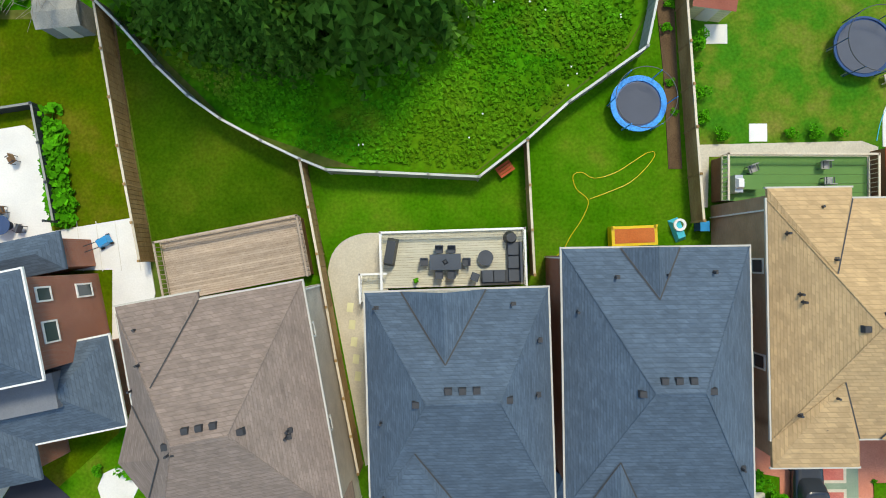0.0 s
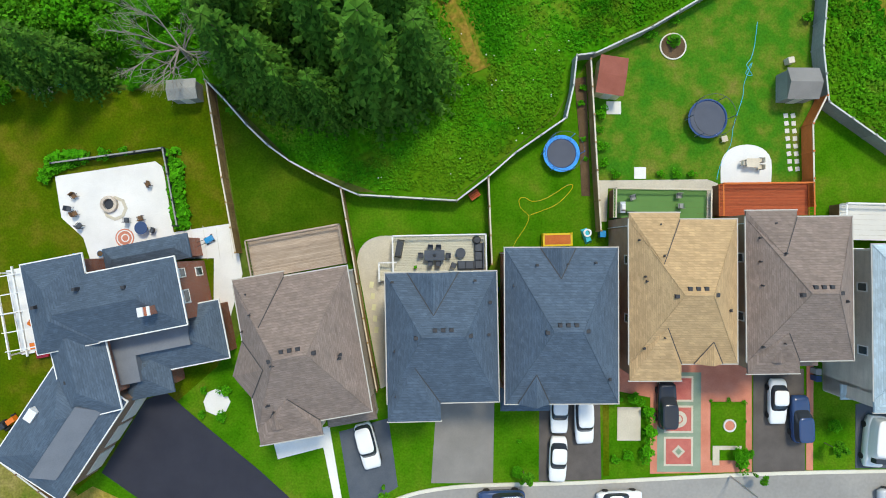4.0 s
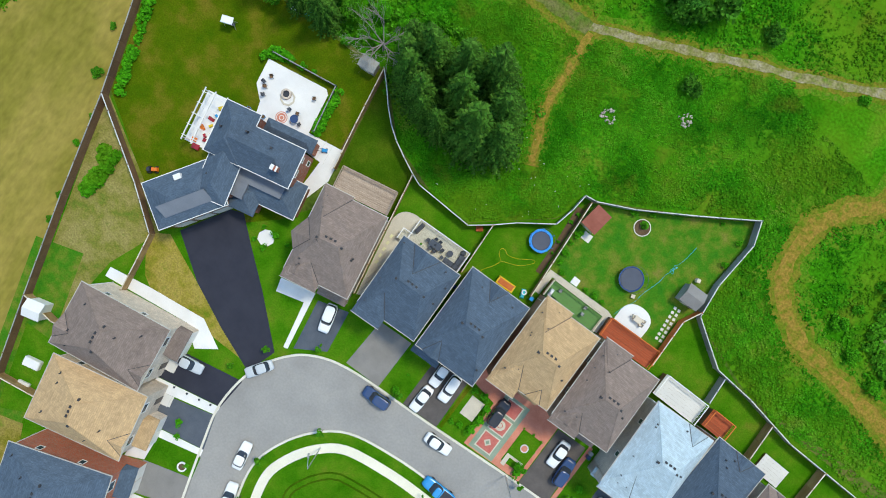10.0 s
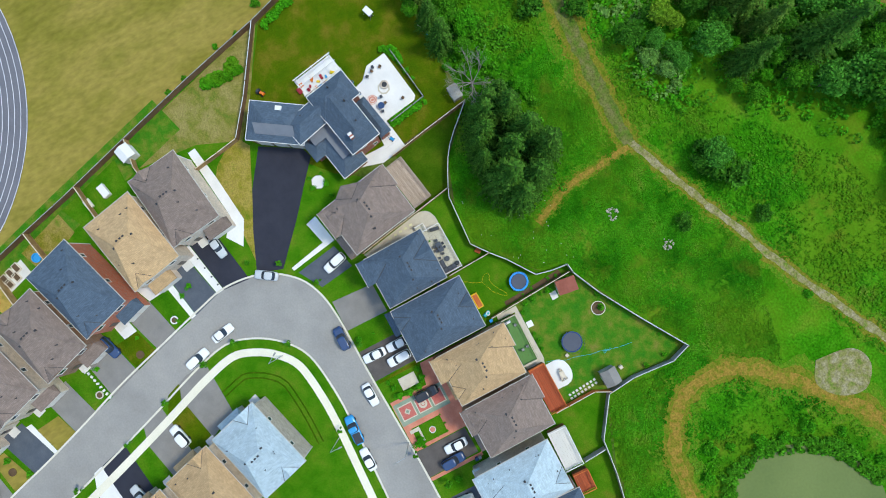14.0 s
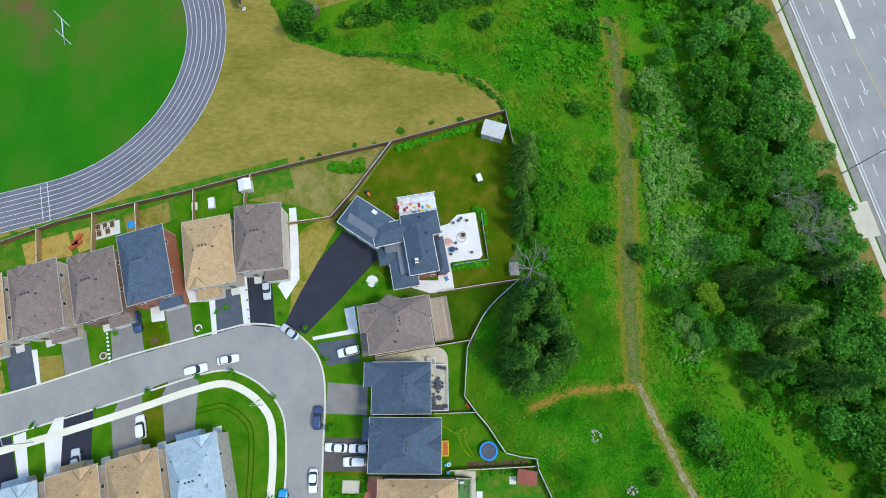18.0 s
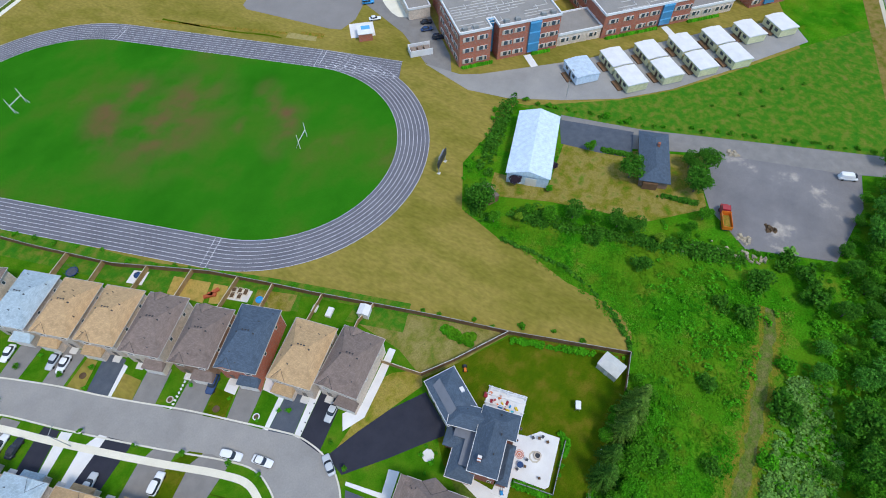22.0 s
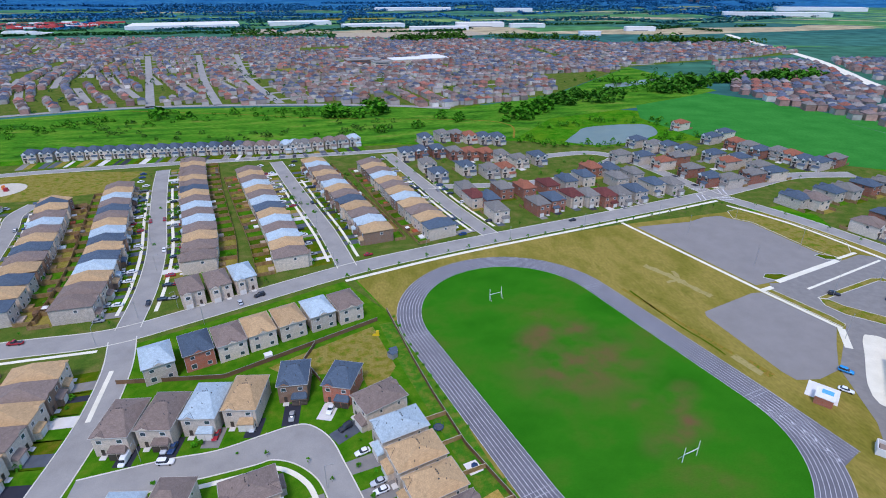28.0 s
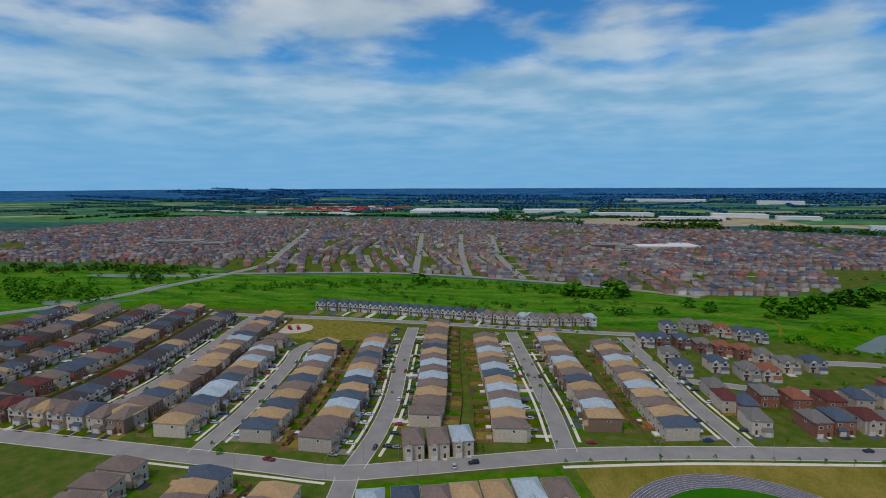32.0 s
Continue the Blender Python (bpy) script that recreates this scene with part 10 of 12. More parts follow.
for s in (-150, -105, -60, -15, 30, 75, 120):
    x, y = along(s, -4.2)
    pl = thing("utility_pole", at(x, y, 0, 11), "tall steel utility pole beside the boulevard", "utility pole", "poles along the boulevard")
    part("pole", Geo().tube((0, 0, 0), (0, 0, 14), 0.16, 0.10), "steel", pl)
    part("cross_arm", Geo().box(0, 0, 12.8, 0.14, 3.0, 0.14), "steel", pl)
    part("arm", Geo().tube((0, 0, 10.5), (0, 3.2, 11.2), 0.06), "steel", pl)


slab("parking_lane", [(-176.5, -179.0), (-181.0, -178.4), (-225.5, -192.2), (-240, -196.6), (-252, -189), (-248, -181), (-233, -172), (-196, -149), (-184, -143.6), (-182.6, -144.6), (-182.2, -150.4), (-173.8, -173.6)], "asphalt_mid", "grey asphalt lane between the car parks", 0.062, "lane")
# ---- trees ----
def leaf_cloud(seed, lobes, size, n, leaf, squash=0.8, rise=0.0):
    """Leaf clumps over the skins of many uneven lobes; a broken crown with gaps and stray sprays."""
    r = random.Random(seed)
    g = Geo()
    balls = []
    for i in range(lobes):
        a, q = r.uniform(0, 6.28), size * 0.72 * math.sqrt(r.random())
        balls.append((q * math.cos(a), q * math.sin(a), (r.uniform(-0.4, 0.5) - 0.25 * (q / size)) * size * squash + rise, size * r.uniform(0.20, 0.46), r.uniform(0.7, 1.35), r.uniform(0.7, 1.35)))
    weight = [b[3] ** 2 for b in balls]
    for i in range(n):
        bx, by, bz, br, kx, ky = r.choices(balls, weight)[0]
        z = r.uniform(-0.55, 1.0)
        a = r.uniform(0, 6.283)
        k = math.sqrt(max(0.0, 1 - z * z)) * r.uniform(0.6, 1.0) * (1.25 if r.random() < 0.07 else 1.0)
        p = Vector((bx + br * k * kx * math.cos(a), by + br * k * ky * math.sin(a), bz + br * z * squash * r.uniform(0.8, 1.08)))
        s = leaf * r.uniform(0.5, 1.5)
        e = Euler((r.uniform(-0.9, 0.9), r.uniform(-0.9, 0.9), r.uniform(0, 6.28))).to_matrix()
        g.add([p + e @ Vector(c) for c in ((-s, -0.35 * s, 0), (0.15 * s, -0.6 * s, 0.2 * s), (s, 0.1 * s, 0), (-0.1 * s, 0.6 * s, -0.15 * s))], [(0, 1, 2, 3)])
    return g


def trunk_geo(h, r0, seed, spread):
    r = random.Random(seed)
    g = Geo().tube((0, 0, -0.1), (0.1, 0.05, h), r0, r0 * 0.45, 8)
    for i in range(6):
        a = i * 1.05 + r.uniform(-0.3, 0.3)
        z = h * r.uniform(0.5, 0.95)
        g.tube((0.05, 0.03, z), (spread * math.cos(a), spread * math.sin(a), z + spread * r.uniform(0.4, 0.8)), r0 * 0.35, r0 * 0.1, 6)
    return g


TREES = {}
def tree(kind, x, y, s=1.0, rot=0.0, label="", group=""):
    """kind: broad, pale, bright, fir, sapling, bush."""
    if kind in TREES:
        return copy_thing(TREES[kind], at(x, y, 0, rot, s))
    base = kind.split("_")[0]
    seed = sum(map(ord, kind))
    lab = {"broad": "leafy green broadleaf tree", "pale": "silvery green willow-like tree", "bright": "fresh green young tree", "fir": "dark green fir tree with drooping boughs", "sapling": "small young street tree", "bush": "dense green wild bush", "scrub": "round dark green bush in the meadow", "shrub": "round clipped green shrub", "purple": "dark purple leaved tree", "teal": "blue green broadleaf tree", "dark": "dense dark green broadleaf tree", "lime": "yellow green young tree"}[base]
    ob = thing("tree" if base not in ("bush", "shrub", "scrub") else "bush", at(x, y, 0, rot, s), lab, "tree" if base not in ("bush", "shrub", "scrub") else "bush", {"fir": "firs behind the fence", "sapling": "street trees", "bush": "bushes in the meadow", "scrub": "bushes in the meadow", "shrub": "shrubs in gardens"}.get(base, "trees of the grove"))
    if base == "fir":
        r = random.Random(seed)
        part("trunk", Geo().tube((0, 0, -0.1), (0, 0, 12.5), 0.22, 0.03, 8), "bark", ob)
        g = Geo()
        z = 1.0
        while z < 12.9:
            R = 3.6 * (1 - z / 13.3) ** 0.8 + 0.12
            nb = max(5, int(R * 4.2))
            for i in range(nb):
                a = 6.283 * (i + r.random()) / nb
                L = R * r.uniform(0.65, 1.12)
                ca, sa = math.cos(a), math.sin(a)
                n = max(3, int(L / 0.42))
                for k in range(n):
                    t = L * (k + 0.4) / n
                    dz = -0.08 * t - 0.05 * t * t
                    w = (0.55 - 0.38 * k / n) * (0.55 + R / 5)
                    for sd in (-1, 1):
                        f, h = r.uniform(0.25, 0.5), r.uniform(-0.30, -0.08)
                        tip = (ca * (t + f) - sa * sd * w, sa * (t + f) + ca * sd * w, z + dz + h)
                        g.add([(ca * t, sa * t, z + dz), (ca * (t + 0.42), sa * (t + 0.42), z + dz - 0.03), tip], [(0, 1, 2)])
            z += 0.40
        part("crown", g, "needle_olive" if kind.endswith("3") else "needle", ob)
    elif base == "sapling":
        part("trunk", Geo().tube((0, 0, -0.1), (0, 0, 2.4), 0.06, 0.04, 6), "bark", ob)
        part("crown", leaf_cloud(seed, 6, 1.15, 340, 0.17, 1.25, 3.0), "leaf", ob)
    elif base == "bush":
        part("leaves", leaf_cloud(seed, 14, 1.7, 1000, 0.155, 0.7, 0.75), "leaf" if kind.endswith(("0", "2")) else "leaf_bright", ob)
    elif base == "scrub":
        part("leaves", leaf_cloud(seed, 16, 1.6, 1300, 0.15, 0.85, 1.0), "leaf_dark", ob)
    elif base == "shrub":
        part("leaves", leaf_cloud(seed, 9, 0.85, 420, 0.105, 0.8, 0.6), "leaf_bright", ob)
    else:
        h = {"broad": 3.4, "pale": 2.6, "bright": 2.2, "purple": 2.0, "teal": 3.2, "lime": 2.4, "dark": 3.2}[base]
        size = {"broad": 4.2, "pale": 3.8, "bright": 2.8, "purple": 2.2, "teal": 4.0, "lime": 3.0, "dark": 4.2}[base]
        part("trunk", trunk_geo(h, 0.28, seed, size * 0.5), "bark", ob)
        part("crown", leaf_cloud(seed, 34, size, 3000, 0.25 if base != "bright" else 0.20, 0.85, h + size * 0.55), {"broad": "leaf", "pale": "leaf_pale", "bright": "leaf_bright", "purple": "leaf_purple", "teal": "leaf_teal", "lime": "leaf_lime", "dark": "leaf_dark"}[base], ob)
    TREES[kind] = ob
    return ob


def thicket(name, poly, n, seed, mat, label, low=0.5, high=1.7):
    """Low scrub: many small leafy mounds grown together."""
    r = random.Random(seed)
    xs, ys = [p[0] for p in poly], [p[1] for p in poly]
    g = Geo()
    k = 0
    while k < n:
        x, y = r.uniform(min(xs), max(xs)), r.uniform(min(ys), max(ys))
        if not inside(x, y, poly):
            continue
        k += 1
        big = noise.noise((x / 9, y / 9, seed))
        if big < r.uniform(-0.8, 0.3):
            continue
        R = r.uniform(low, high) * (1.0 + 0.5 * big)
        for _ in range(int(14 + 12 * R)):
            a, t = r.uniform(0, 6.283), r.uniform(0.0, 1.0)
            c = math.sqrt(1 - t * t) * R
            p = Vector((x + c * math.cos(a), y + c * math.sin(a), 0.15 + t * R * 1.1))
            s = r.uniform(0.16, 0.34)
            e = Euler((r.uniform(-0.8, 0.8), r.uniform(-0.8, 0.8), r.uniform(0, 6.28))).to_matrix()
            g.add([p + e @ Vector(q) for q in ((-s, -0.5 * s, 0), (0.6 * s, -0.7 * s, 0.1 * s), (s, 0.5 * s, 0), (-0.5 * s, 0.7 * s, 0.1 * s))], [(0, 1, 2, 3)])
    return sheet(name, g, mat, label, "bushes", "stuff")


tr = random.Random(21)
for x, y, s in ((-14.5, 19.0, 0.95), (-9.5, 21.8, 1.1), (-5.2, 19.0, 0.95), (-11.4, 25.6, 1.12), (-3.6, 23.6, 1.0), (-16.6, 24.4, 1.0), (-7.4, 27.6, 1.0), (-1.6, 20.0, 0.75), (-17.4, 20.4, 0.8), (-18.8, 22.2, 0.7), (-13.2, 17.6, 0.6), (-19.8, 24.6, 0.8), (-10.4, 17.2, 0.6), (-44.8, 17.8, 0.9), (-48.6, 18.4, 1.0), (-52.6, 18.6, 0.85)):
    tree("fir_%d" % (tr.randrange(3) if x > -30 else 3), x, y - (3.0 if x > -20 else 0.0), s * (1.18 if x > -20 else 1.1) * tr.uniform(0.95, 1.05), tr.uniform(0, 360))
for x, y, s, k in ((-38.8, 20.6, 0.7, "broad_0"), (-31.5, 20.6, 0.5, "broad_1"), (-28.0, 23.6, 0.5, "bright_0"), (-35.0, 23.0, 0.9, "bright_1"), (-42, 22.5, 0.8, "broad_2"), (-24.5, 24.0, 0.6, "bright_0"), (-56, 20.5, 0.7, "broad_0"), (-20.5, 27.5, 0.7, "bright_1"), (-34.5, 17.6, 0.7, "broad_1"), (-30.0, 16.8, 0.6, "bright_0"), (-46.0, 21.0, 0.9, "broad_2"), (-51, 22.5, 0.9, "bright_1"), (-58.5, 17.6, 0.6, "broad_1"), (-26.0, 20.0, 0.55, "bright_1")):
    tree(k, x, y, s, tr.uniform(0, 360))
GROVE = [(-106, 50), (-150, 60), (-146, 72), (-101, 79), (-36, 90), (30, 101), (62, 106), (45, 88), (14, 74), (2, 60), (-16, 49), (-45, 48), (-72, 51)]
placed = []
tries = 0
while len(placed) < 185 and tries < 14000:
    tries += 1
    x, y = tr.uniform(-150, 62), tr.uniform(46, 106)
    if 2 < x < 46 and 46 < y < 84 or -8 < x <= 2 and y < 62 or -78 < x < -22 and y < 57:
        continue
    off = (Vector((x, y)) - B0).dot(Vector((-BD.y, BD.x)))
    if off > -12.5:
        continue
    if inside(x, y, GROVE) and all((x - a) ** 2 + (y - b) ** 2 > (15 if y > 60 else 30) for a, b in placed):
        placed.append((x, y))
        k = tr.choice(("broad_0", "broad_1", "dark_0", "dark_1", "broad_2", "dark_2", "teal_1", "bright_0"))
        if off > -22 and tr.random() < 0.6:
            k = tr.choice(("teal_0", "teal_1", "pale_0"))
        if -26 < x < 4 and y > 62 and tr.random() < 0.2:
            k = "fir_%d" % tr.randrange(4)
        tree(k, x, y, tr.uniform(0.7, 1.15) if y > 60 else tr.uniform(0.45, 0.7), tr.uniform(0, 360))
for x, y, s, k in ((-20.0, 56.5, 0.85, "lime_0"), (-17.6, 58.6, 0.7, "lime_0"), (-14.5, 70.0, 1.35, "fir_3"), (-9.0, 71.5, 1.0, "fir_3"), (-18.4, 67.0, 0.9, "fir_3"), (-13.6, 50.9, 0.5, "pale_0"), (-10.0, 53.4, 0.5, "pale_1"), (-9.9, 56.2, 0.55, "teal_0"), (-16.0, 53.4, 0.55, "teal_1"), (8.3, 53.0, 0.8, "teal_1"), (11.0, 55.2, 0.7, "broad_0"), (8.3, 82.9, 1.2, "teal_0"), (6.0, 78.0, 1.0, "teal_1"), (13.0, 86.4, 1.0, "broad_1")):
    tree(k, x, y, s, tr.uniform(0, 360))
for x, y, s in ((-64.8, 31.3, 1.5), (-48.0, 36.6, 1.35), (-33.8, 36.1, 1.35), (-44.6, 25.8, 0.9), (-28.7, 43.6, 1.1), (-67.4, 47.6, 1.7), (-54.8, 19.0, 1.2), (-97.5, 37.1, 1.6), (-86.7, 29.8, 1.3), (-86.4, 36.3, 1.4), (-89.3, 9.0, 1.2), (-91.1, -4.2, 1.1), (-107.0, 41.1, 1.6), (-104.5, 47.2, 1.8), (-100.2, 49.5, 1.7), (8.2, 52.1, 1.9), (12.0, 55.6, 1.7), (17.2, 43.1, 0.8), (22.5, 56.7, 0.8)):
    tree("scrub_%d" % tr.randrange(3), x, y, s, tr.uniform(0, 360))
for x, y, s in ((40.1, 57.7, 0.6), (57.6, 27.2, 0.9), (58.8, 31.0, 1.0), (60.6, 36.4, 1.1), (62.0, 45.4, 1.0), (66, 51, 1.1), (74, 55, 1.2), (61.8, 40.8, 0.9), (62.4, 24.4, 0.9), (68.0, 22.6, 1.0), (-56, 24.4, 1.0), (-72, 30, 0.8), (-80, 16, 0.9), (-54, 46, 1.6), (-78, 46.5, 1.6), (46.0, 18.6, 0.8), (43.4, 22.4, 0.7)):
    tree("bush_%d" % (1 + 2 * tr.randrange(2)), x, y, s, tr.uniform(0, 360))
thicket("reeds", [(63.0, 26.6), (61.2, 35.0), (62.6, 42.0), (67.0, 49.6), (77, 54.4), (78, 52.4), (69.0, 47.6), (64.9, 41.0), (63.2, 35.0), (65.4, 28.6), (72.2, 25.2), (72, 23.6)], 420, 37, "leaf", "green reeds along the edge of the pond", 0.3, 0.7)
# garden shrubs and beds
for x, y, s in ((-39.2, 7.0, 1.0), (-37.6, 8.6, 0.7), (-33.4, 9.4, 1.3), (-31.4, 9.8, 0.7), (-27.0, 8.4, 0.7), (-26.2, 4.6, 0.7), (-26.0, 3.0, 0.6), (-23.2, -14.4, 0.8), (-21.0, -14.3, 0.9), (-21.4, -17.0, 0.8), (-23.4, -16.8, 0.6), (16.9, 14.0, 0.9), (16.8, 12.4, 0.8), (16.9, 10.6, 0.8), (17.2, 9.0, 0.7), (18.4, 7.8, 0.7), (23.0, 7.9, 0.6), (24.6, 7.9, 0.7), (26.2, 7.9, 0.6), (15.0, 16.6, 0.7), (14.8, 15.0, 0.7), (15.1, 11.4, 0.6), (15.4, 9.4, 0.5), (21.7, 22.0, 0.8), (24.4, 23.6, 0.7), (34.0, 29.0, 0.7), (38.0, 24.0, 0.8), (37.8, 28.0, 0.7), (18.6, -15.2, 0.8), (20.4, -15.0, 0.8), (21.8, -16.4, 0.8), (21.9, -18.4, 0.9), (21.6, -20.4, 0.9), (19.8, -20.8, 0.8), (18.6, -21.2, 0.7), (31.4, -21.6, 0.8), (32.2, -20.6, 0.8), (28.4, -15.3, 0.35), (30.2, -15.2, 0.35), (31.8, -15.4, 0.35), (31.9, -17.4, 0.35), (-18.6, -14.4, 0.7), (-15.6, -47.0, 0.9), (-14.6, -49.0, 1.0), (-11.4, -60.4, 0.8), (-9.6, -70.0, 0.8), (-10.6, -51.8, 0.6), (8.8, -25.0 + 5.6, 0.5), (2.4, -82.5 - 8, 0.9), (-1.8, -93.2, 1.0), (1.8, -106.2, 0.9), (5.6, -118.0, 1.0), (52.6, -124.0, 1.6), (40.8, -128.6, 0.8)):
    tree("shrub_%d" % tr.randrange(2), x, y, s * (1.3 if 16 < x < 33 and y < -14 and s > 0.5 else 1.0), tr.uniform(0, 360))
for x, y in ((9.2, -22.6), (-11.4, -29.2), (-14.4, -34.6), (32.6, -22.6), (40.2, -19.6), (2.2, -60.4), (6.0, -70.2), (9.4, -82.4), (-0.9, -50.5), (-1.9, -43.3), (3.2, -34.4), (22.0, -33.2), (44, -33.6), (13.5, -104.6), (20, -112), (31.6, -116.6), (-4.9, -24.0), (51.0, -22.0), (54.6, -110.0)):
    tree("sapling_0", x, y, tr.uniform(0.7, 1.1), tr.uniform(0, 360))
# young trees along the school fence and the track
for x, y in ((-58.6, -10.7), (-54.9, -21.5), (-52, -29.6), (-50.9, -33.6), (-55, -16.6), (-61.2, -3.3), (-61.9, 3.6), (-23.8, -124.6), (-26.1, -117.9), (-26.6, -108.9), (-29.4, -101.8), (-31.6, -96.8), (-33, -92.8), (-34.4, -88.8), (-35.7, -84.8), (-21.4, -131), (-20.2, -137), (-18.4, -143), (-17.0, -149), (-15.6, -155.6), (-14.2, -161.6), (-12.6, -168), (-11.4, -174.6), (-9.6, -181.4), (-37.4, -78.2), (-41.8, -66)):
    tree("bush_%d" % tr.randrange(2), x, y, tr.uniform(0.6, 0.95), tr.uniform(0, 360))
P = smooth([(8, -215), (-30, -229), (-67, -239), (-140, -253), (-215, -267)], 10.5)
for x, y in P:
    tree("sapling_0", x, y, tr.uniform(0.9, 1.3), tr.uniform(0, 360))
for pts, off in ((V_ST[0], 6.2), (V_ST[0], -6.2), (V_ST[1], 6.2), (V_ST[2], 6.2), (V_ST[2], -6.2), (V_ST[3], 6.2), (S0[2:], 8.0)):
    P = smooth(pts, 22.0)
    for i in range(1, len(P) - 1):
        d = (Vector(P[i + 1]) - Vector(P[i - 1])).normalized()
        tree("sapling_0", P[i][0] - d.y * off, P[i][1] + d.x * off, tr.uniform(0.8, 1.25), tr.uniform(0, 360))
for x, y in ((-262, -150), (-266, -135), (-256, -165), (-279, -100), (-283, -80), (-275, -72), (-268, -96), (-255, -118), (-248, -128), (-299, -140), (-297, -92), (-233, -262), (-240, -246), (-248, -224), (-252, -208), (-300, -304), (-270, -292), (-95, -326), (-130, -330), (-62, -326)):
    tree("sapling_0", x, y, tr.uniform(0.9, 1.3), tr.uniform(0, 360))
# farm trees
for x, y, s, k in ((-122.6, -16.7, 0.62, "broad_0"), (-117.6, -2.8, 0.85, "dark_1"), (-129.7, 11.4, 1.0, "dark_2"), (-125.7, 14.3, 1.1, "dark_0"), (-121.1, 15.0, 0.9, "dark_1"), (-87.5, -36.2, 0.95, "dark_1"), (-90.5, -27.0, 0.45, "bright_0"), (-99.4, -30.8, 0.8, "purple_0"), (-114.4, -25.4, 0.75, "lime_0"), (-110.6, -23.3, 0.6, "purple_0"), (-101.7, -21.2, 0.75, "bright_0"), (-91.9, -17.4, 0.7, "broad_2"), (-95.7, -11.8, 1.1, "dark_0"), (-97.1, -5.9, 1.05, "broad_1"), (-98.5, -0.2, 1.05, "dark_2"), (-98.9, 4.4, 1.0, "dark_0"), (-106.6, 17.6, 0.8, "broad_1"), (-98.9, 11.1, 0.6, "lime_0"), (-84.3, -30.4, 0.6, "broad_2"), (-91.6, -23.0, 0.55, "broad_0"), (-88.0, -24.6, 0.5, "lime_0"), (-112.0, 19.6, 0.7, "broad_2"), (-102.4, 16.4, 0.6, "broad_0"), (-158, 62, 0.9, "broad_2"), (-132.0, 15.6, 0.8, "dark_1")):
    tree(k, x, y, s, tr.uniform(0, 360))
for poly, n, seed, mat, lab in (
    ([(-88.2, -28), (-94.6, -21.0), (-93.0, -11.6), (-98.4, 4.8), (-101.5, 15.4), (-105, 31.6), (-102, 33.1), (-97.4, 17), (-93.0, -1.2), (-87.8, -22)], 360, 31, "leaf_dark", "dark green brush below the farm trees"),
    ([(-89.6, -36), (-97.9, -38.6), (-110, -41.6), (-129.5, -44.6), (-136, -47), (-130, -48.4), (-110, -45), (-96, -43), (-84, -38), (-82.5, -31)], 300, 32, "leaf_dark", "dark green brush behind the barn"),
):
    thicket("scrub_thicket", poly, n, seed, mat, lab, 0.5, 1.5)
for poly in ([(-114.2, 6.4), (-115.4, 7.0), (-117.6, 17.0), (-116.4, 17.2)], [(-124.0, -13.0), (-125.2, -13.2), (-126.9, -5.0), (-125.8, -4.8)]):
    thicket("hedge", poly, 130, 35, "leaf_dark", "dark clipped hedge beside the farmhouse", 0.35, 0.6)
thicket("brush_line", [(-80.2, -26), (-80.2, -15.5), (-80, -8), (-77.3, 0), (-72.3, 8.3), (-67.2, 13.8), (-64, 14.9), (-63.9, 14.2), (-66.6, 13.0), (-71.4, 7.9), (-76.3, 0), (-79.0, -8), (-79.3, -15.5), (-79.4, -26)], 330, 36, "leaf_dark", "dark low brush along the edge of the dry grass", 0.2, 0.42)
g = Geo()
for k in range(70):
    t = srnd.random()
    g.box(-100.6 - 6.0 * t + srnd.gauss(0, 0.9), 17.0 + 21.0 * t + srnd.gauss(0, 0.6), 0.1, srnd.uniform(0.3, 1.3), srnd.uniform(0.2, 0.8), srnd.uniform(0.1, 0.6), srnd.uniform(0, 90), top=0.7)
sheet("rubble_heap", g, "dirt_far", "broken boards and rubble along the yard fence", "rubble", "stuff")
for a, b, n in (((-133, -46), (-141, -7), 12), ((-141, -7), (-167, 72), 22), ((-100, -46), (-86, -40), 6), ((-106, 10), (-108, 54), 14), ((-108, 54), (-136, 60), 8), ((-128, -49), (-102, -46), 8)):
    for i in range(n):
        t = (i + tr.random() * 0.6) / n
        tree("bush_%d" % tr.randrange(4), a[0] + (b[0] - a[0]) * t + tr.uniform(-1, 1), a[1] + (b[1] - a[1]) * t + tr.uniform(-1, 1), tr.uniform(0.5, 1.0), tr.uniform(0, 360))
for x, y, s in ((-142.1, -9.9, 0.7), (-171, 18.6, 0.8), (-175.4, 24.1, 0.7), (-160.5, 11.4, 0.6), (-168, 26, 0.6), (-180, 30, 0.6), (-160, 20, 0.6), (-186, 36, 0.7)):
    tree("bush_2", x, y, s, tr.uniform(0, 360))
# bare dead tree
dead = thing("dead_tree", at(-24.8, 19.0), "bare grey dead tree leaning over the fence", "tree")
part("trunk", Geo().tube((0, 0, 0), (0.3, 0.2, 3.0), 0.24, 0.16), "dead_wood", dead)
g = Geo()
dr = random.Random(4)
def twig(p, d, L, r, depth):
    q = p + d * L
    g.tube(p, q, r, r * 0.55, 5)
    if depth:
        for _ in range(4 if depth > 1 else 3):
            e = (d + Vector((dr.uniform(-0.9, 0.9), dr.uniform(-0.9, 0.9), dr.uniform(-0.35, 0.5)))).normalized()
            twig(p + d * L * dr.uniform(0.45, 1.0), e, L * dr.uniform(0.55, 0.8), r * 0.5, depth - 1)
for k in range(9):
    a = k * 0.7 + dr.uniform(-0.35, 0.35)
    reach = 3.4 if math.cos(a) < -0.3 or math.sin(a) < 0 else 2.2
    twig(Vector((0.28, 0.18, 2.2 + 0.15 * k)), Vector((math.cos(a), math.sin(a), 0.5)).normalized(), reach, 0.10, 3)
part("crown", g, "dead_wood", dead, "tangle of bare grey twigs")
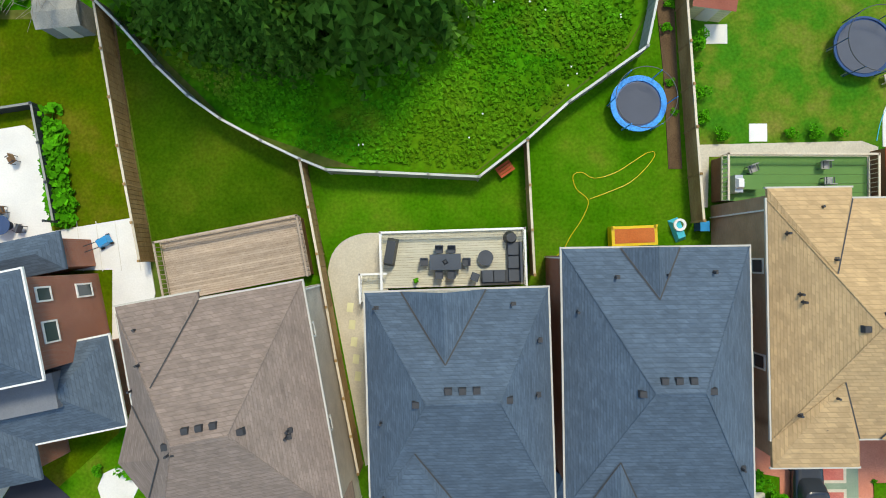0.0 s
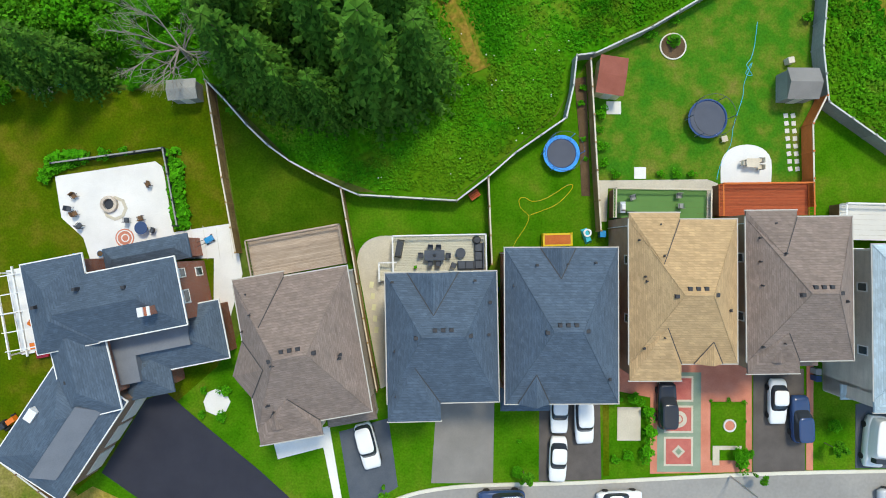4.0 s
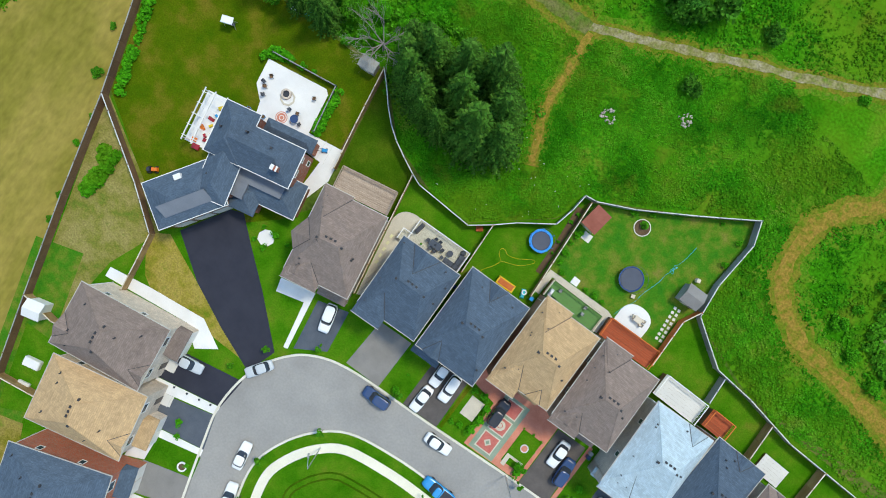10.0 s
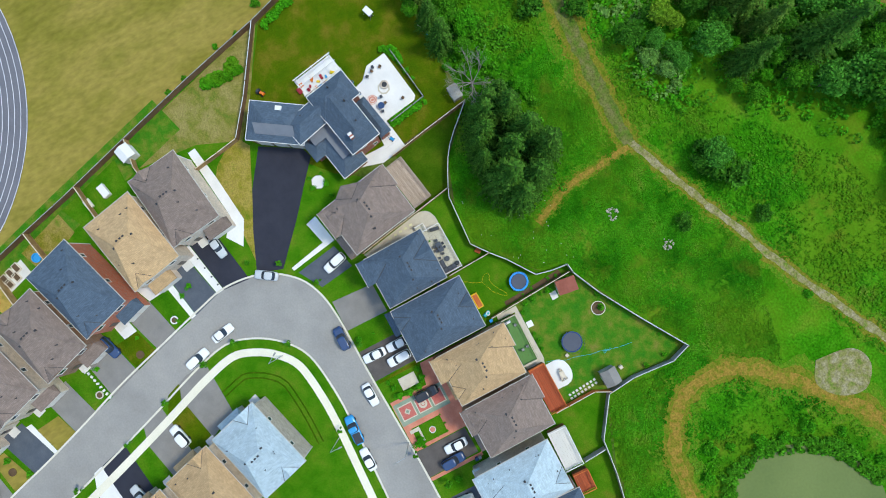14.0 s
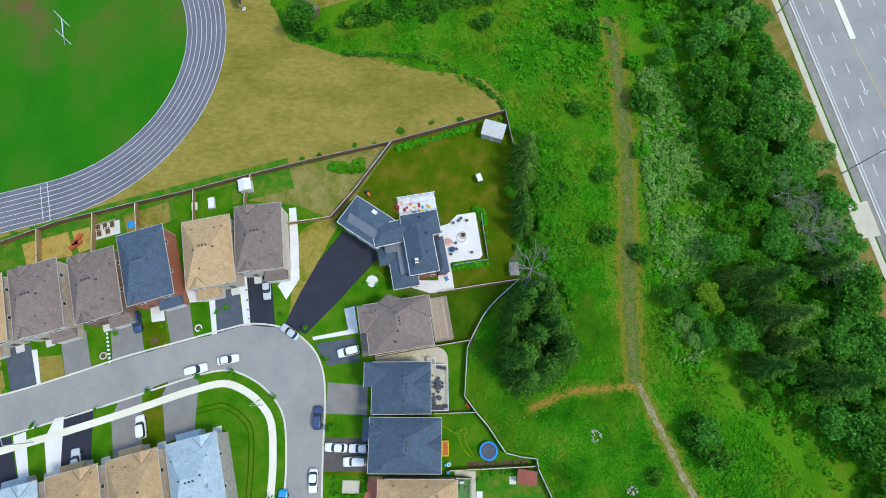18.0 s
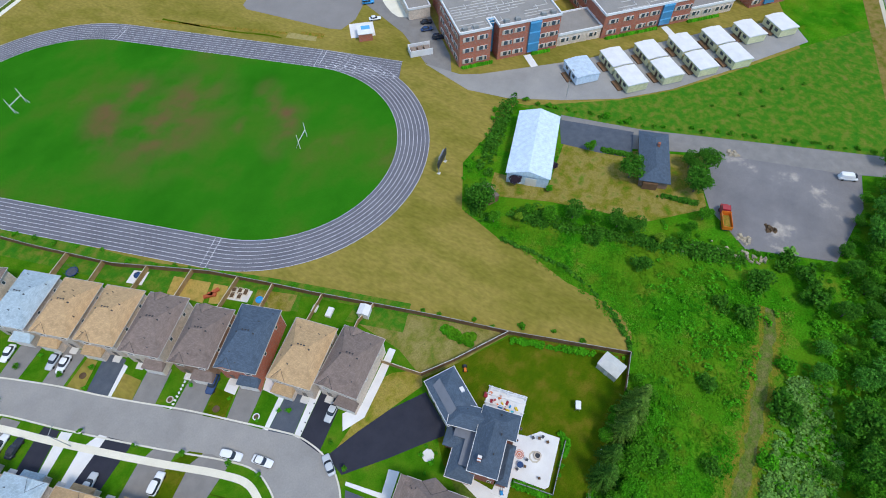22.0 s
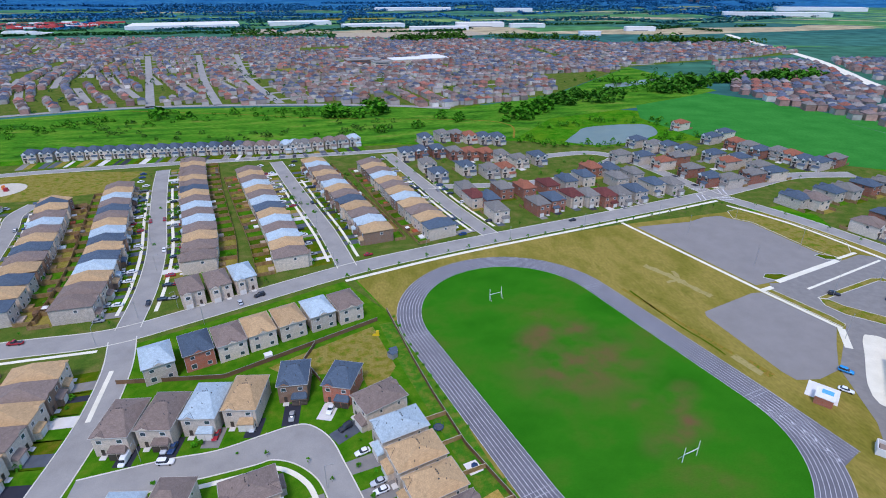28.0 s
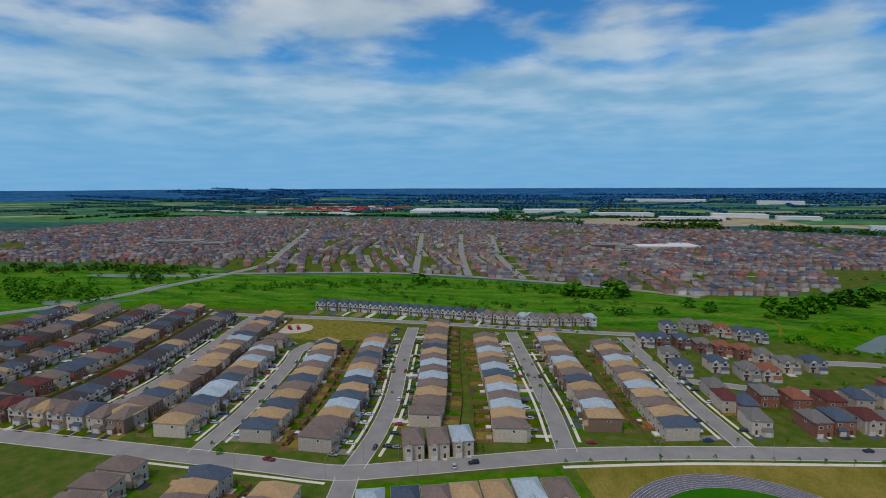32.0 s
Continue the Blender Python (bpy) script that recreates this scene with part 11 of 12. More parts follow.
for x, y, r, sc in ((-42.0, 76.0, 70, 0.9), (-33.0, 79.5, 200, 1.0), (-24.0, 83.0, 130, 0.8)):
    copy_thing(dead, at(x, y, 2.5, r, sc))

for x, y, k, sc in ((-34.6, 17.6, "fir_1", 0.7), (-39.0, 17.4, "fir_0", 0.75), (-30.6, 16.2, "bright_0", 0.3), (-21.6, 21.0, "broad_2", 0.6), (-37.6, 18.0, "broad_1", 0.55), (-46.2, 15.6, "broad_0", 0.6), (-43.0, 15.2, "broad_2", 0.55), (-49.4, 15.0, "broad_1", 0.5)):
    tree(k, x, y, sc, tr.uniform(0, 360))

for x, y, k, sc in ((8.5, -22.4, "bright_0", 0.42), (40.6, -17.6, "bright_1", 0.26), (31.1, -20.4, "bright_1", 0.32), (41.1, -20.2, "bright_0", 0.28), (49.9, -14.2, "bright_1", 0.24), (50.8, -124.3, "broad_1", 0.42), (40.1, -119.0, "bright_0", 0.28), (3.0, -98.0, "broad_0", 0.26), (6.4, -108.4, "broad_2", 0.24), (9.7, -119.8, "broad_1", 0.24), (60.1, -112.0, "bright_1", 0.28)):
    tree(k, x, y, sc, tr.uniform(0, 360))

# ---- thickets ----
BELT = [(-104, 52), (-70, 49), (-30, 47), (-8, 47), (-2, 52), (2, 62), (16, 78), (34, 88), (60, 102), (30, 101), (-36, 90), (-101, 79), (-140, 70), (-118, 58)]
thicket("scrub_thicket", BELT, 1500, 5, "leaf_bright", "dense fresh green scrub between path and trees", 0.35, 1.0)
thicket("scrub_thicket", [(-76, 47.5), (-50, 46.6), (-28, 47.2), (-21, 50), (-22, 57), (-34, 61), (-60, 60), (-78, 56)], 1100, 6, "leaf_pale", "silvery green shrubs beside the path", 0.3, 0.95)
thicket("scrub_thicket", [(-16, 48), (-6, 49), (-6, 57), (-16, 56)], 90, 16, "leaf_pale", "silvery green shrubs beside the path", 0.3, 0.9)
thicket("scrub_thicket", BELT, 520, 7, "leaf", "dark green undergrowth below the trees", 0.8, 2.0)
thicket("scrub_thicket", [(-60, 16.5), (-22, 17.4), (-20, 13), (-2, 12), (2, 26), (-24, 30), (-44, 31), (-64, 26)], 420, 8, "leaf", "green undergrowth round the firs", 0.3, 0.9)
thicket("scrub_thicket", [(-106, 8), (-84, 12), (-66, 22), (-60, 40), (-100, 44)], 160, 9, "leaf_bright", "scattered green scrub in the meadow", 0.4, 1.1)

for band in ([(-39.4, 7.3), (-38.6, 9.2), (-35.2, 9.5), (-35.2, 8.8), (-38.2, 8.0)], [(-27.0, 9.6), (-26.2, 9.8), (-25.2, 2.4), (-26.0, 2.2)], [(-62.6, 13.6), (-61.6, 13.8), (-53.6, -11.0), (-54.6, -11.4)]):
    thicket("garden_border", band, 70 if band[0][0] > -60 else 150, 11, "leaf_bright", "leafy green border along the garden edge", 0.3, 0.6)
thicket("weed_patch", [(-51.5, -19.5), (-48.4, -18.6), (-47.8, -23.0), (-48.6, -27.4), (-50.2, -27.0), (-50.0, -22.4)], 110, 12, "weeds", "vivid green weed patch in the dry plot", 0.25, 0.5)

# ---- meadow weeds ----
POND_EDGE = [((x - 75) * 1.06 + 75, (y - 35) * 1.06 + 35) for x, y in POND]
def tufts(poly, n, size, seed, z=0.0):
    r = random.Random(seed)
    xs, ys = [p[0] for p in poly], [p[1] for p in poly]
    g = Geo()
    k = 0
    while k < n:
        x, y = r.uniform(min(xs), max(xs)), r.uniform(min(ys), max(ys))
        if not inside(x, y, poly):
            continue
        if inside(x, y, POND_EDGE) or any(abs(x - px) < w and abs(y - py) < w and math.hypot(x - px, y - py) < w * 0.55 for line, w in TRACKS for px, py in line):
            k += 1
            continue
        k += 1
        dens = noise.noise((x / 7, y / 7, 0.0)) + 0.5 * noise.noise((x / 2.2, y / 2.2, 3.0))
        if dens < r.uniform(-1.0, 0.35):
            continue
        s = size * r.uniform(0.5, 1.3) * (1.0 + 0.5 * dens)
        for i in range(3):
            a = r.uniform(0, 6.283)
            c, t = math.cos(a), math.sin(a)
            w = 0.42 * s
            h0, h1 = s * r.uniform(0.15, 0.4), s * r.uniform(0.3, 0.75)
            b = (x + c * 0.1 * s, y + t * 0.1 * s, z)
            m_ = (x + c * 0.55 * s, y + t * 0.55 * s, z + h1)
            e = (x + c * 1.15 * s, y + t * 1.15 * s, z + h0)
            g.add([b, (m_[0] - t * w, m_[1] + c * w, m_[2]), e, (m_[0] + t * w, m_[1] - c * w, m_[2])], [(0, 3, 2, 1)])
    return g


NEAR_MEADOW = [(-22, 17.4), (-18, 12.9), (-14, 9.4), (-9, 7.0), (-5.2, 6.2), (1.8, 5.8), (5.0, 8.0), (8, 10.6), (12.4, 14.0), (13.1, 20.3), (15.4, 20.8), (21, 23.2), (29.4, 28.2), (30, 53.5), (16, 48), (-2, 41), (-24, 38)]
sheet("weeds", tufts(NEAR_MEADOW, 26000, 0.30, 1), "weeds", "dense leafy green weeds behind the fence", "weeds", "stuff")
EAST_MEADOW = [(30.5, 28.6), (38.6, 34), (40.6, 28), (39.8, 16), (46.6, 11.2), (53, 10.4), (62, 8.6), (95, 8), (95, 20), (70, 17), (56, 19), (47, 26), (44.5, 38), (50, 47), (30, 52), (30, 40)]
sheet("weeds", tufts(EAST_MEADOW, 11000, 0.38, 2), "weeds", "dense green weeds along the garden fence", "weeds", "stuff")
MID_MEADOW = [(-24, 20), (-24, 38), (-2, 42), (30, 54), (56, 64), (60, 90), (20, 76), (0, 58), (-18, 47), (-94, 46), (-100, 10), (-84, -30), (-78, -18), (-74, 0), (-66, 16), (-54, 18)]
sheet("weeds", tufts(MID_MEADOW, 17000, 0.42, 3), "weeds", "rough green meadow weeds", "weeds", "stuff")
sheet("weeds", tufts([(47.8, 27), (46.5, 37), (51, 44), (63, 54), (90, 60), (98, 30), (84, 20), (70, 18), (56, 21)], 5000, 0.40, 4), "weeds", "green weeds round the pond", "weeds", "stuff")
g = Geo()
fr = random.Random(9)
for _ in range(45):
    x, y = fr.uniform(-6, 26), fr.uniform(5.9, 22)
    if inside(x, y, NEAR_MEADOW):
        g.box(x, y, 0.45, 0.10, 0.10, 0.05, fr.uniform(0, 90))
sheet("wild_flowers", g, "white_slab", "tiny white wild flowers among the weeds", "flowers", "stuff")
for x, y in ((9.6, 31.8), (19.5, 38.6)):
    g = Geo()
    for k in range(26):
        a, r = fr.uniform(0, 6.28), 1.2 * math.sqrt(fr.random())
        g.box(x + r * math.cos(a), y + r * math.sin(a), 0, fr.uniform(0.2, 0.5), fr.uniform(0.2, 0.5), fr.uniform(0.2, 0.45), fr.uniform(0, 90), top=0.6)
    sheet("stone_heap", g, "stone_grey", "heap of grey stones in the meadow", "stones", "stuff")

# ---- far estate beyond the valley ----
fr = random.Random(17)
FW, FR, FWR, FRD = Geo(), {}, Geo(), Geo()


def tiny_house(x, y, rot, s=1.0):
    c, sn = math.cos(rot), math.sin(rot)
    z = ground_z(x, y)
    w, d, h = 4.6 * s, 6.0 * s, 6.2 * s

    def q(px, py, pz):
        return (x + px * c - py * sn, y + px * sn + py * c, z + pz)

    (FWR if fr.random() < 0.3 else FW).add([q(-w, -d, 0), q(w, -d, 0), q(w, d, 0), q(-w, d, 0), q(-w, -d, h), q(w, -d, h), q(w, d, h), q(-w, d, h)], [(0, 1, 5, 4), (1, 2, 6, 5), (2, 3, 7, 6), (3, 0, 4, 7)])
    w, d = w * 1.08, d * 1.06
    k = (d - w) * 0.9
    FR.setdefault(fr.choice(("slate", "slate", "brown", "brown", "grey", "red")), Geo()).add([q(-w, -d, h), q(w, -d, h), q(w, d, h), q(-w, d, h), q(0, -k, h + w * 0.6), q(0, k, h + w * 0.6)], [(0, 1, 4), (1, 2, 5, 4), (2, 3, 5), (3, 0, 4, 5)])


def suburb_edge(x):
    """The near edge of the far estate."""
    return np.interp(x, [-900, -471, -251, -180, -109, 15, 242, 425, 470, 560, 700, 1000], [-1000, -880, -650, -600, -585, -630, -660, -605, -616, -636, -625, -560])


def suburb_back(x):
    return np.interp(x, [-900, -712, -280, 100, 600, 1000, 1500], [-1250, -1240, -1480, -1600, -1700, -1680, -1650])


FAR_STREETS = ((222, 287, 394), (149, 211, 298), (80, 148, 224))
for cx in range(-860, 1460, 130):
    for cy in range(-560, -1760, -105):
        ang = 0.28 + 0.9 * noise.noise((cx / 700.0, cy / 700.0, 5.0)) + (1.57 if noise.noise((cx / 310.0, cy / 310.0, 9.0)) > 0.12 else 0.0)
        if noise.noise((cx / 240.0, cy / 240.0, 20.0)) > 0.42:
            continue
        c, s = math.cos(ang), math.sin(ang)
        for r in (-39, -13, 13, 39):
            for i in range(-6, 7):
                px, py = cx + (i * 11.4 * c - r * s) + fr.uniform(-1, 1), cy + (i * 11.4 * s + r * c) + fr.uniform(-1, 1)
                if py > suburb_edge(px) - 8 or py < suburb_back(px) or fr.random() < 0.10:
                    continue
                if abs(px - np.interp(-py, (600, 700, 900, 1200), (468, 470, 560, 690))) < 14:
                    continue
                if any(abs(px - np.interp(-py, (660, 870, 1220), xs)) < 9 for xs in FAR_STREETS) and py > -1240:
                    continue
                tiny_house(px, py, ang if not 40 < px < 420 else 0.27, fr.uniform(0.74, 0.94))
        for r in (-26, 26):
            a, b = (cx - 66 * c - r * s, cy - 66 * s + r * c), (cx + 66 * c - r * s, cy + 66 * s + r * c)
            if max(a[1] - suburb_edge(a[0]), b[1] - suburb_edge(b[0])) < -8 and min(a[1] - suburb_back(a[0]), b[1] - suburb_back(b[0])) > 0:
                FRD.ribbon([a, b], 9.0, 0.0, 0.12)
for x0, x1, x2 in FAR_STREETS:
    FRD.ribbon(smooth([(x0, -655), (x1, -870), (x2, -1220)], 30), 10.0, 0.0, 0.2)
FRD.ribbon(smooth([(540, -560), (425, -612), (242, -658), (15, -634), (-109, -590)], 25), 10.0, 0.0, 0.2)
tagged(new("far_estate_walls", FW.mesh("far_estate_walls", "wall_far")), "brick walls of the estate beyond the valley", "houses", kind="stuff")
tagged(new("far_estate_walls", FWR.mesh("far_estate_walls", "wall_far_red")), "red brick walls of the estate beyond the valley", "houses", kind="stuff")
for key, geo in FR.items():
    tagged(new("far_estate_roofs", geo.mesh("far_estate_roofs", "roof_far_" + key)), "shingle roofs of the estate beyond the valley", "houses", kind="stuff")
tagged(new("far_streets", FRD.mesh("far_streets", "road")), "grey streets of the estate beyond the valley", "road", kind="structure")
sheet("far_estate_ground", Geo().prism([(-900, -1000), (-471, -882), (-251, -652), (-109, -587), (15, -632), (242, -662), (425, -607), (470, -618), (560, -640), (700, -628), (1000, -564), (1500, -500), (1500, -1650), (600, -1700), (100, -1600), (-280, -1480), (-712, -1240), (-900, -1250)], -0.3, 0.08), "estate_grass", "green gardens of the estate beyond the valley", "grass")
# valley road and bridge
straight("valley_road", [(640, -250), (560, -310), (508, -372), (484, -440), (470, -535), (462, -596), (470, -700), (560, -900), (690, -1200)], 11.0, "pale grey road crossing the valley", "road", True, 0.6)
bridge = thing("bridge", at(477, -490), "low concrete road bridge over the stream", "bridge")
part("parapet", Geo().box(-6.6, 0, 0, 0.6, 46, 1.6, 4), "kerb", bridge)
part("parapet", Geo().box(6.6, 0, 0, 0.6, 46, 1.6, 4), "kerb", bridge)
straight("valley_path", [(240, -640), (120, -600), (20, -560), (-110, -530), (-150, -500), (-140, -450)], 1.8, "pale path through the valley", "dirt_path", False, 0.12)
straight("far_highway", [(-700, -380), (-676, -450), (-672, -516), (-702, -631), (-780, -770), (-847, -891), (-920, -1060), (-995, -1260), (-1100, -1500)], 18.0, "pale highway running off towards the plain", "sidewalk", False, 0.4)
# second far estate on the right
FW, FR, FWR = Geo(), {}, Geo()
for cx in range(-900, -480, 120):
    for cy in range(-330, -900, -100):
        for r in (-38, -13, 13, 38):
            for i in range(-5, 6):
                px, py = cx + i * 11.6 + 0.2 * r + fr.uniform(-1, 1), cy + r - 0.35 * i * 11.6 + fr.uniform(-1, 1)
                if px > np.interp(py, (-900, -565, -502, -416, -354, -328), (-640, -452, -481, -500, -525, -539)) or abs(px - np.interp(py, (-1260, -891, -631, -516, -380), (-995, -847, -702, -672, -700))) < 22 or fr.random() < 0.12:
                    continue
                tiny_house(px, py, -0.34, fr.uniform(0.9, 1.1))
if FW.v:
    tagged(new("far_estate_walls", FW.mesh("far_estate_walls", "wall_far")), "brick walls of the estate beyond the field", "houses", kind="stuff")
    tagged(new("far_estate_walls", FWR.mesh("far_estate_walls", "wall_far_red")), "red brick walls of the estate beyond the field", "houses", kind="stuff")
    for key, geo in FR.items():
        tagged(new("far_estate_roofs", geo.mesh("far_estate_roofs", "roof_far_" + key)), "brown and red roofs of the estate beyond the field", "houses", kind="stuff")
# sheds of an industrial park
for x, y, w, d, h, rot in ((575, -2260, 370, 240, 10, 11.5), (167, -2300, 230, 110, 12, 10), (-103, -2060, 215, 80, 12, 8), (-484, -2030, 170, 70, 14, -6), (-309, -1870, 190, 60, 11, 0), (-640, -1960, 120, 60, 11, -8), (-1900, -2300, 420, 110, 16, -30), (-2300, -2500, 380, 110, 16, -30), (-391, -3245, 420, 120, 14, -8), (-905, -3025, 200, 90, 16, -12), (-930, -1700, 90, 40, 12, -15), (-700, -1560, 60, 30, 10, -15)):
    wh = thing("warehouse", at(x, y, ground_z(x, y), rot), "long white flat-roofed warehouse on the plain", "warehouse", "warehouses on the plain")
    part("wall", Geo().box(0, 0, -1, w, d, h + 1), "white_slab", wh)
    part("roof", Geo().box(0, 0, h, w + 1, d + 1, 0.8), "white_slab", wh)
    part("loading_bay", Geo().box(0, d / 2 + 0.2, 0.5, w * 0.5, 0.3, 2.2), "asphalt_mid", wh)
g1, g2 = Geo(), Geo()
for k in range(420):
    x = fr.uniform(900, 2500)
    y = fr.uniform(-2560, -2200) - 0.12 * (x - 900)
    (g1 if fr.random() < 0.75 else g2).box(x, y, 0, fr.uniform(18, 46), fr.uniform(10, 16), fr.uniform(5, 10), fr.uniform(-8, 8))
for k in range(40):
    x = 900 + 38 * k
    g2.box(x, -1960 - 0.10 * (x - 900) + fr.uniform(-25, 25), 0, fr.uniform(20, 60), 24, fr.uniform(5, 9), fr.uniform(-6, 6))
sheet("far_terraces", g1, "far_red", "red roofed buildings far out on the plain", "buildings", "stuff")
sheet("far_terraces", g2, "white_slab", "white buildings far out on the plain", "buildings", "stuff")
sheet("bare_ground", Geo().prism([(40, -1640), (-210, -1560), (-420, -1640), (-400, -1780), (20, -1800)], -0.5, 0.6), "dirt_far", "bare building ground beyond the far estate", "ground")
sheet("bare_ground", Geo().prism([(330, -1840), (60, -1800), (40, -1980), (340, -2040)], -0.5, 0.6), "dirt_far", "bare building ground beyond the far estate", "ground")
sheet("bare_ground", Geo().prism([(870, -790), (630, -826), (640, -868), (880, -850)], -0.2, 0.35), "dirt_far", "pale building plot in the far estate", "ground")
tw = thing("far_tower", at(-2150, -3350, ground_z(-2150, -3350)), "single tower on the far horizon", "tower")
part("block", Geo().box(0, 0, -5, 22, 18, 46), "asphalt_slate", tw)
part("block", Geo().box(-46, 10, -5, 18, 16, 28), "asphalt_slate", tw)
sheet("straw_field", Geo().prism([(90, -2600), (-210, -2580), (-260, -2740), (80, -2780)], -0.5, 3.5), "dry_grass", "golden stubble field on the plain", "field")
sheet("school_far", Geo().box(-120, -1010, 0, 90, 40, 8, 12).box(-160, -1040, 0, 40, 60, 7, 12), "stone_beige", "long pale far school building", "building")
sheet("school_far_roof", Geo().box(-120, -1010, 8, 90, 40, 0.6, 12).box(-160, -1040, 7, 40, 60, 0.6, 12), "white_slab", "pale flat roof of the far school", "building")
# trees of the valley and the plain: leafy mounds, singly and in belts
def mound(g, x, y, r, h, n, leaf):
    """One crown: leaf clumps over an uneven dome."""
    z = ground_z(x, y)
    for _ in range(n):
        a, t = fr.uniform(0, 6.283), fr.uniform(0.02, 1.0)
        c = math.sqrt(1 - t * t) * r * fr.uniform(0.75, 1.1)
        o = Vector((x + c * math.cos(a), y + c * math.sin(a), z + h * (0.12 + 0.85 * t) * fr.uniform(0.85, 1.1)))
        u = leaf * fr.uniform(0.7, 1.4)
        e = Euler((fr.uniform(-0.8, 0.8), fr.uniform(-0.8, 0.8), fr.uniform(0, 6.28))).to_matrix()
        g.add([o + e @ Vector(c4) for c4 in ((-u, -0.6 * u, 0), (0.7 * u, -0.8 * u, 0.2 * u), (u, 0.6 * u, 0), (-0.5 * u, 0.8 * u, 0.15 * u))], [(0, 1, 2, 3)])


def grove(name, pts, n, spread, size, label, mat, leaves=60):
    """Crowns strewn round a line; size is the usual crown radius."""
    g = Geo()
    for k in range(n):
        i = fr.randrange(len(pts) - 1)
        t = fr.random()
        r = size * fr.uniform(0.5, 1.4)
        mound(g, pts[i][0] + (pts[i + 1][0] - pts[i][0]) * t + fr.gauss(0, spread), pts[i][1] + (pts[i + 1][1] - pts[i][1]) * t + fr.gauss(0, spread), r, r * fr.uniform(1.1, 1.9), leaves, r * 0.26)
    sheet(name, g, mat, label, "trees", "stuff")


def hedgerows(name, box, n, length, size, label, mat, seed):
    """Long wooded strips between fields, lying mostly across the view."""
    r = random.Random(seed)
    g = Geo()
    for k in range(n):
        x, y = r.uniform(box[0], box[1]), r.uniform(box[2], box[3])
        a = r.gauss(0.12, 0.22) + (1.4 if r.random() < 0.15 else 0.0)
        L = length * r.uniform(0.3, 1.2)
        q = 0.0
        while q < L:
            mound(g, x + q * math.cos(a) + r.uniform(-6, 6), y + q * math.sin(a) + r.uniform(-9, 9), size * r.uniform(0.8, 1.5), size * r.uniform(0.9, 1.5), 9, size * 0.6)
            q += size * 1.3
    sheet(name, g, mat, label, "trees", "stuff")


grove("valley_trees", [(21, -561), (-5, -570), (-57, -590)], 16, 7, 6.5, "dark green bushy trees in the valley", "leaf")
grove("valley_trees", [(-32, -501), (-101, -538), (-110, -520)], 8, 8, 4.5, "dark green bushes in the valley", "leaf")
grove("valley_trees", [(-154, -515), (-183, -551), (-215, -560)], 20, 9, 6.5, "cluster of tall dark trees in the valley", "leaf")
grove("valley_trees", [(-235, -590), (-262, -620), (-322, -608)], 26, 12, 6, "trees beside the valley path", "leaf_dark")
grove("valley_trees", [(-400, -655), (-463, -690), (-540, -700), (-600, -690), (-660, -700)], 110, 12, 7, "dark green wood beside the far pond", "leaf_dark")
grove("valley_bushes", [(430, -500), (330, -530), (240, -590), (120, -600), (30, -590)], 150, 16, 2.6, "scattered dark bushes in the valley meadow", "leaf", 36)
grove("valley_bushes", [(240, -560), (200, -520), (60, -500), (-60, -510)], 70, 14, 2.2, "low bushes in the valley meadow", "needle", 30)
grove("valley_trees", [(210, -600), (170, -590)], 5, 5, 5, "dark bushes by the valley path", "leaf")
grove("valley_bushes", [(520, -420), (590, -440), (700, -430), (860, -420)], 150, 24, 4.0, "dense bushes along the stream", "leaf", 40)
grove("valley_bushes", [(500, -520), (560, -590), (660, -590), (800, -540)], 150, 20, 3.6, "dense bushes below the far estate", "needle", 40)
grove("pond_bushes", [(-140, -450), (-165, -420), (-240, -408), (-290, -430), (-300, -490), (-230, -500), (-180, -480)], 110, 6, 2.0, "reeds and bushes round the valley pond", "leaf", 34)
grove("pond_bushes", [(-300, -640), (-420, -690), (-350, -740), (-480, -770)], 90, 14, 3.4, "bushes along the far stream", "leaf", 36)
grove("far_woods", [(-140, -1450), (-320, -1490)], 150, 14, 9, "dark wood behind the estate", "needle", 26)
grove("far_woods", [(-400, -1540), (-520, -1480), (-640, -1400)], 90, 16, 7, "dark wood behind the estate", "needle", 26)
grove("far_woods", [(-760, -1340), (-980, -1230)], 90, 18, 8, "dark wood behind the estate", "needle", 26)
grove("far_woods", [(330, -1740), (60, -1700)], 60, 10, 7, "row of trees beyond the far estate", "needle", 26)
grove("estate_trees", [(900, -700), (500, -800), (200, -900), (-100, -800), (-400, -1000), (-700, -1150)], 520, 110, 2.6, "garden trees of the far estate", "forest_far", 22)
grove("estate_trees", [(300, -250), (150, -230), (110, -330), (40, -330), (-20, -340), (-120, -330), (-200, -350)], 190, 26, 1.3, "small garden trees of the estate", "leaf", 40)
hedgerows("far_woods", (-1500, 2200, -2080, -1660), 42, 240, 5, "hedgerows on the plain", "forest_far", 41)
# belts step from teal to blue, haze painted in by distance
hedgerows("far_woods", (-2200, 2600, -2750, -2050), 70, 420, 6, "wooded strips on the plain", "forest_half_hazed", 42)
hedgerows("far_woods", (-2600, 2800, -3400, -2650), 80, 620, 7, "wooded belts below the hills", "forest_hazed", 43)
hedgerows("far_woods", (-2800, 2900, -3900, -3350), 70, 700, 9, "wooded belts on the hills", "forest_hazed", 44)
play = thing("playground", at(232, -377), "small playground with red and yellow climbing frames", "playground")
part("sand", Geo().disc(0, 0, 0, 15, 0.12, 24), "beige_paving", play)
for k, (dx, dy, key) in enumerate(((-5, 2, "red"), (-1, -3, "orange"), (4, 1, "red"), (7, -2, "yellow"), (1, 4, "red"))):
    part("frame", Geo().box(dx, dy, 0.1, 2.6, 2.2, 2.4, 30 * k, top=0.7), "paint_" + key, play)
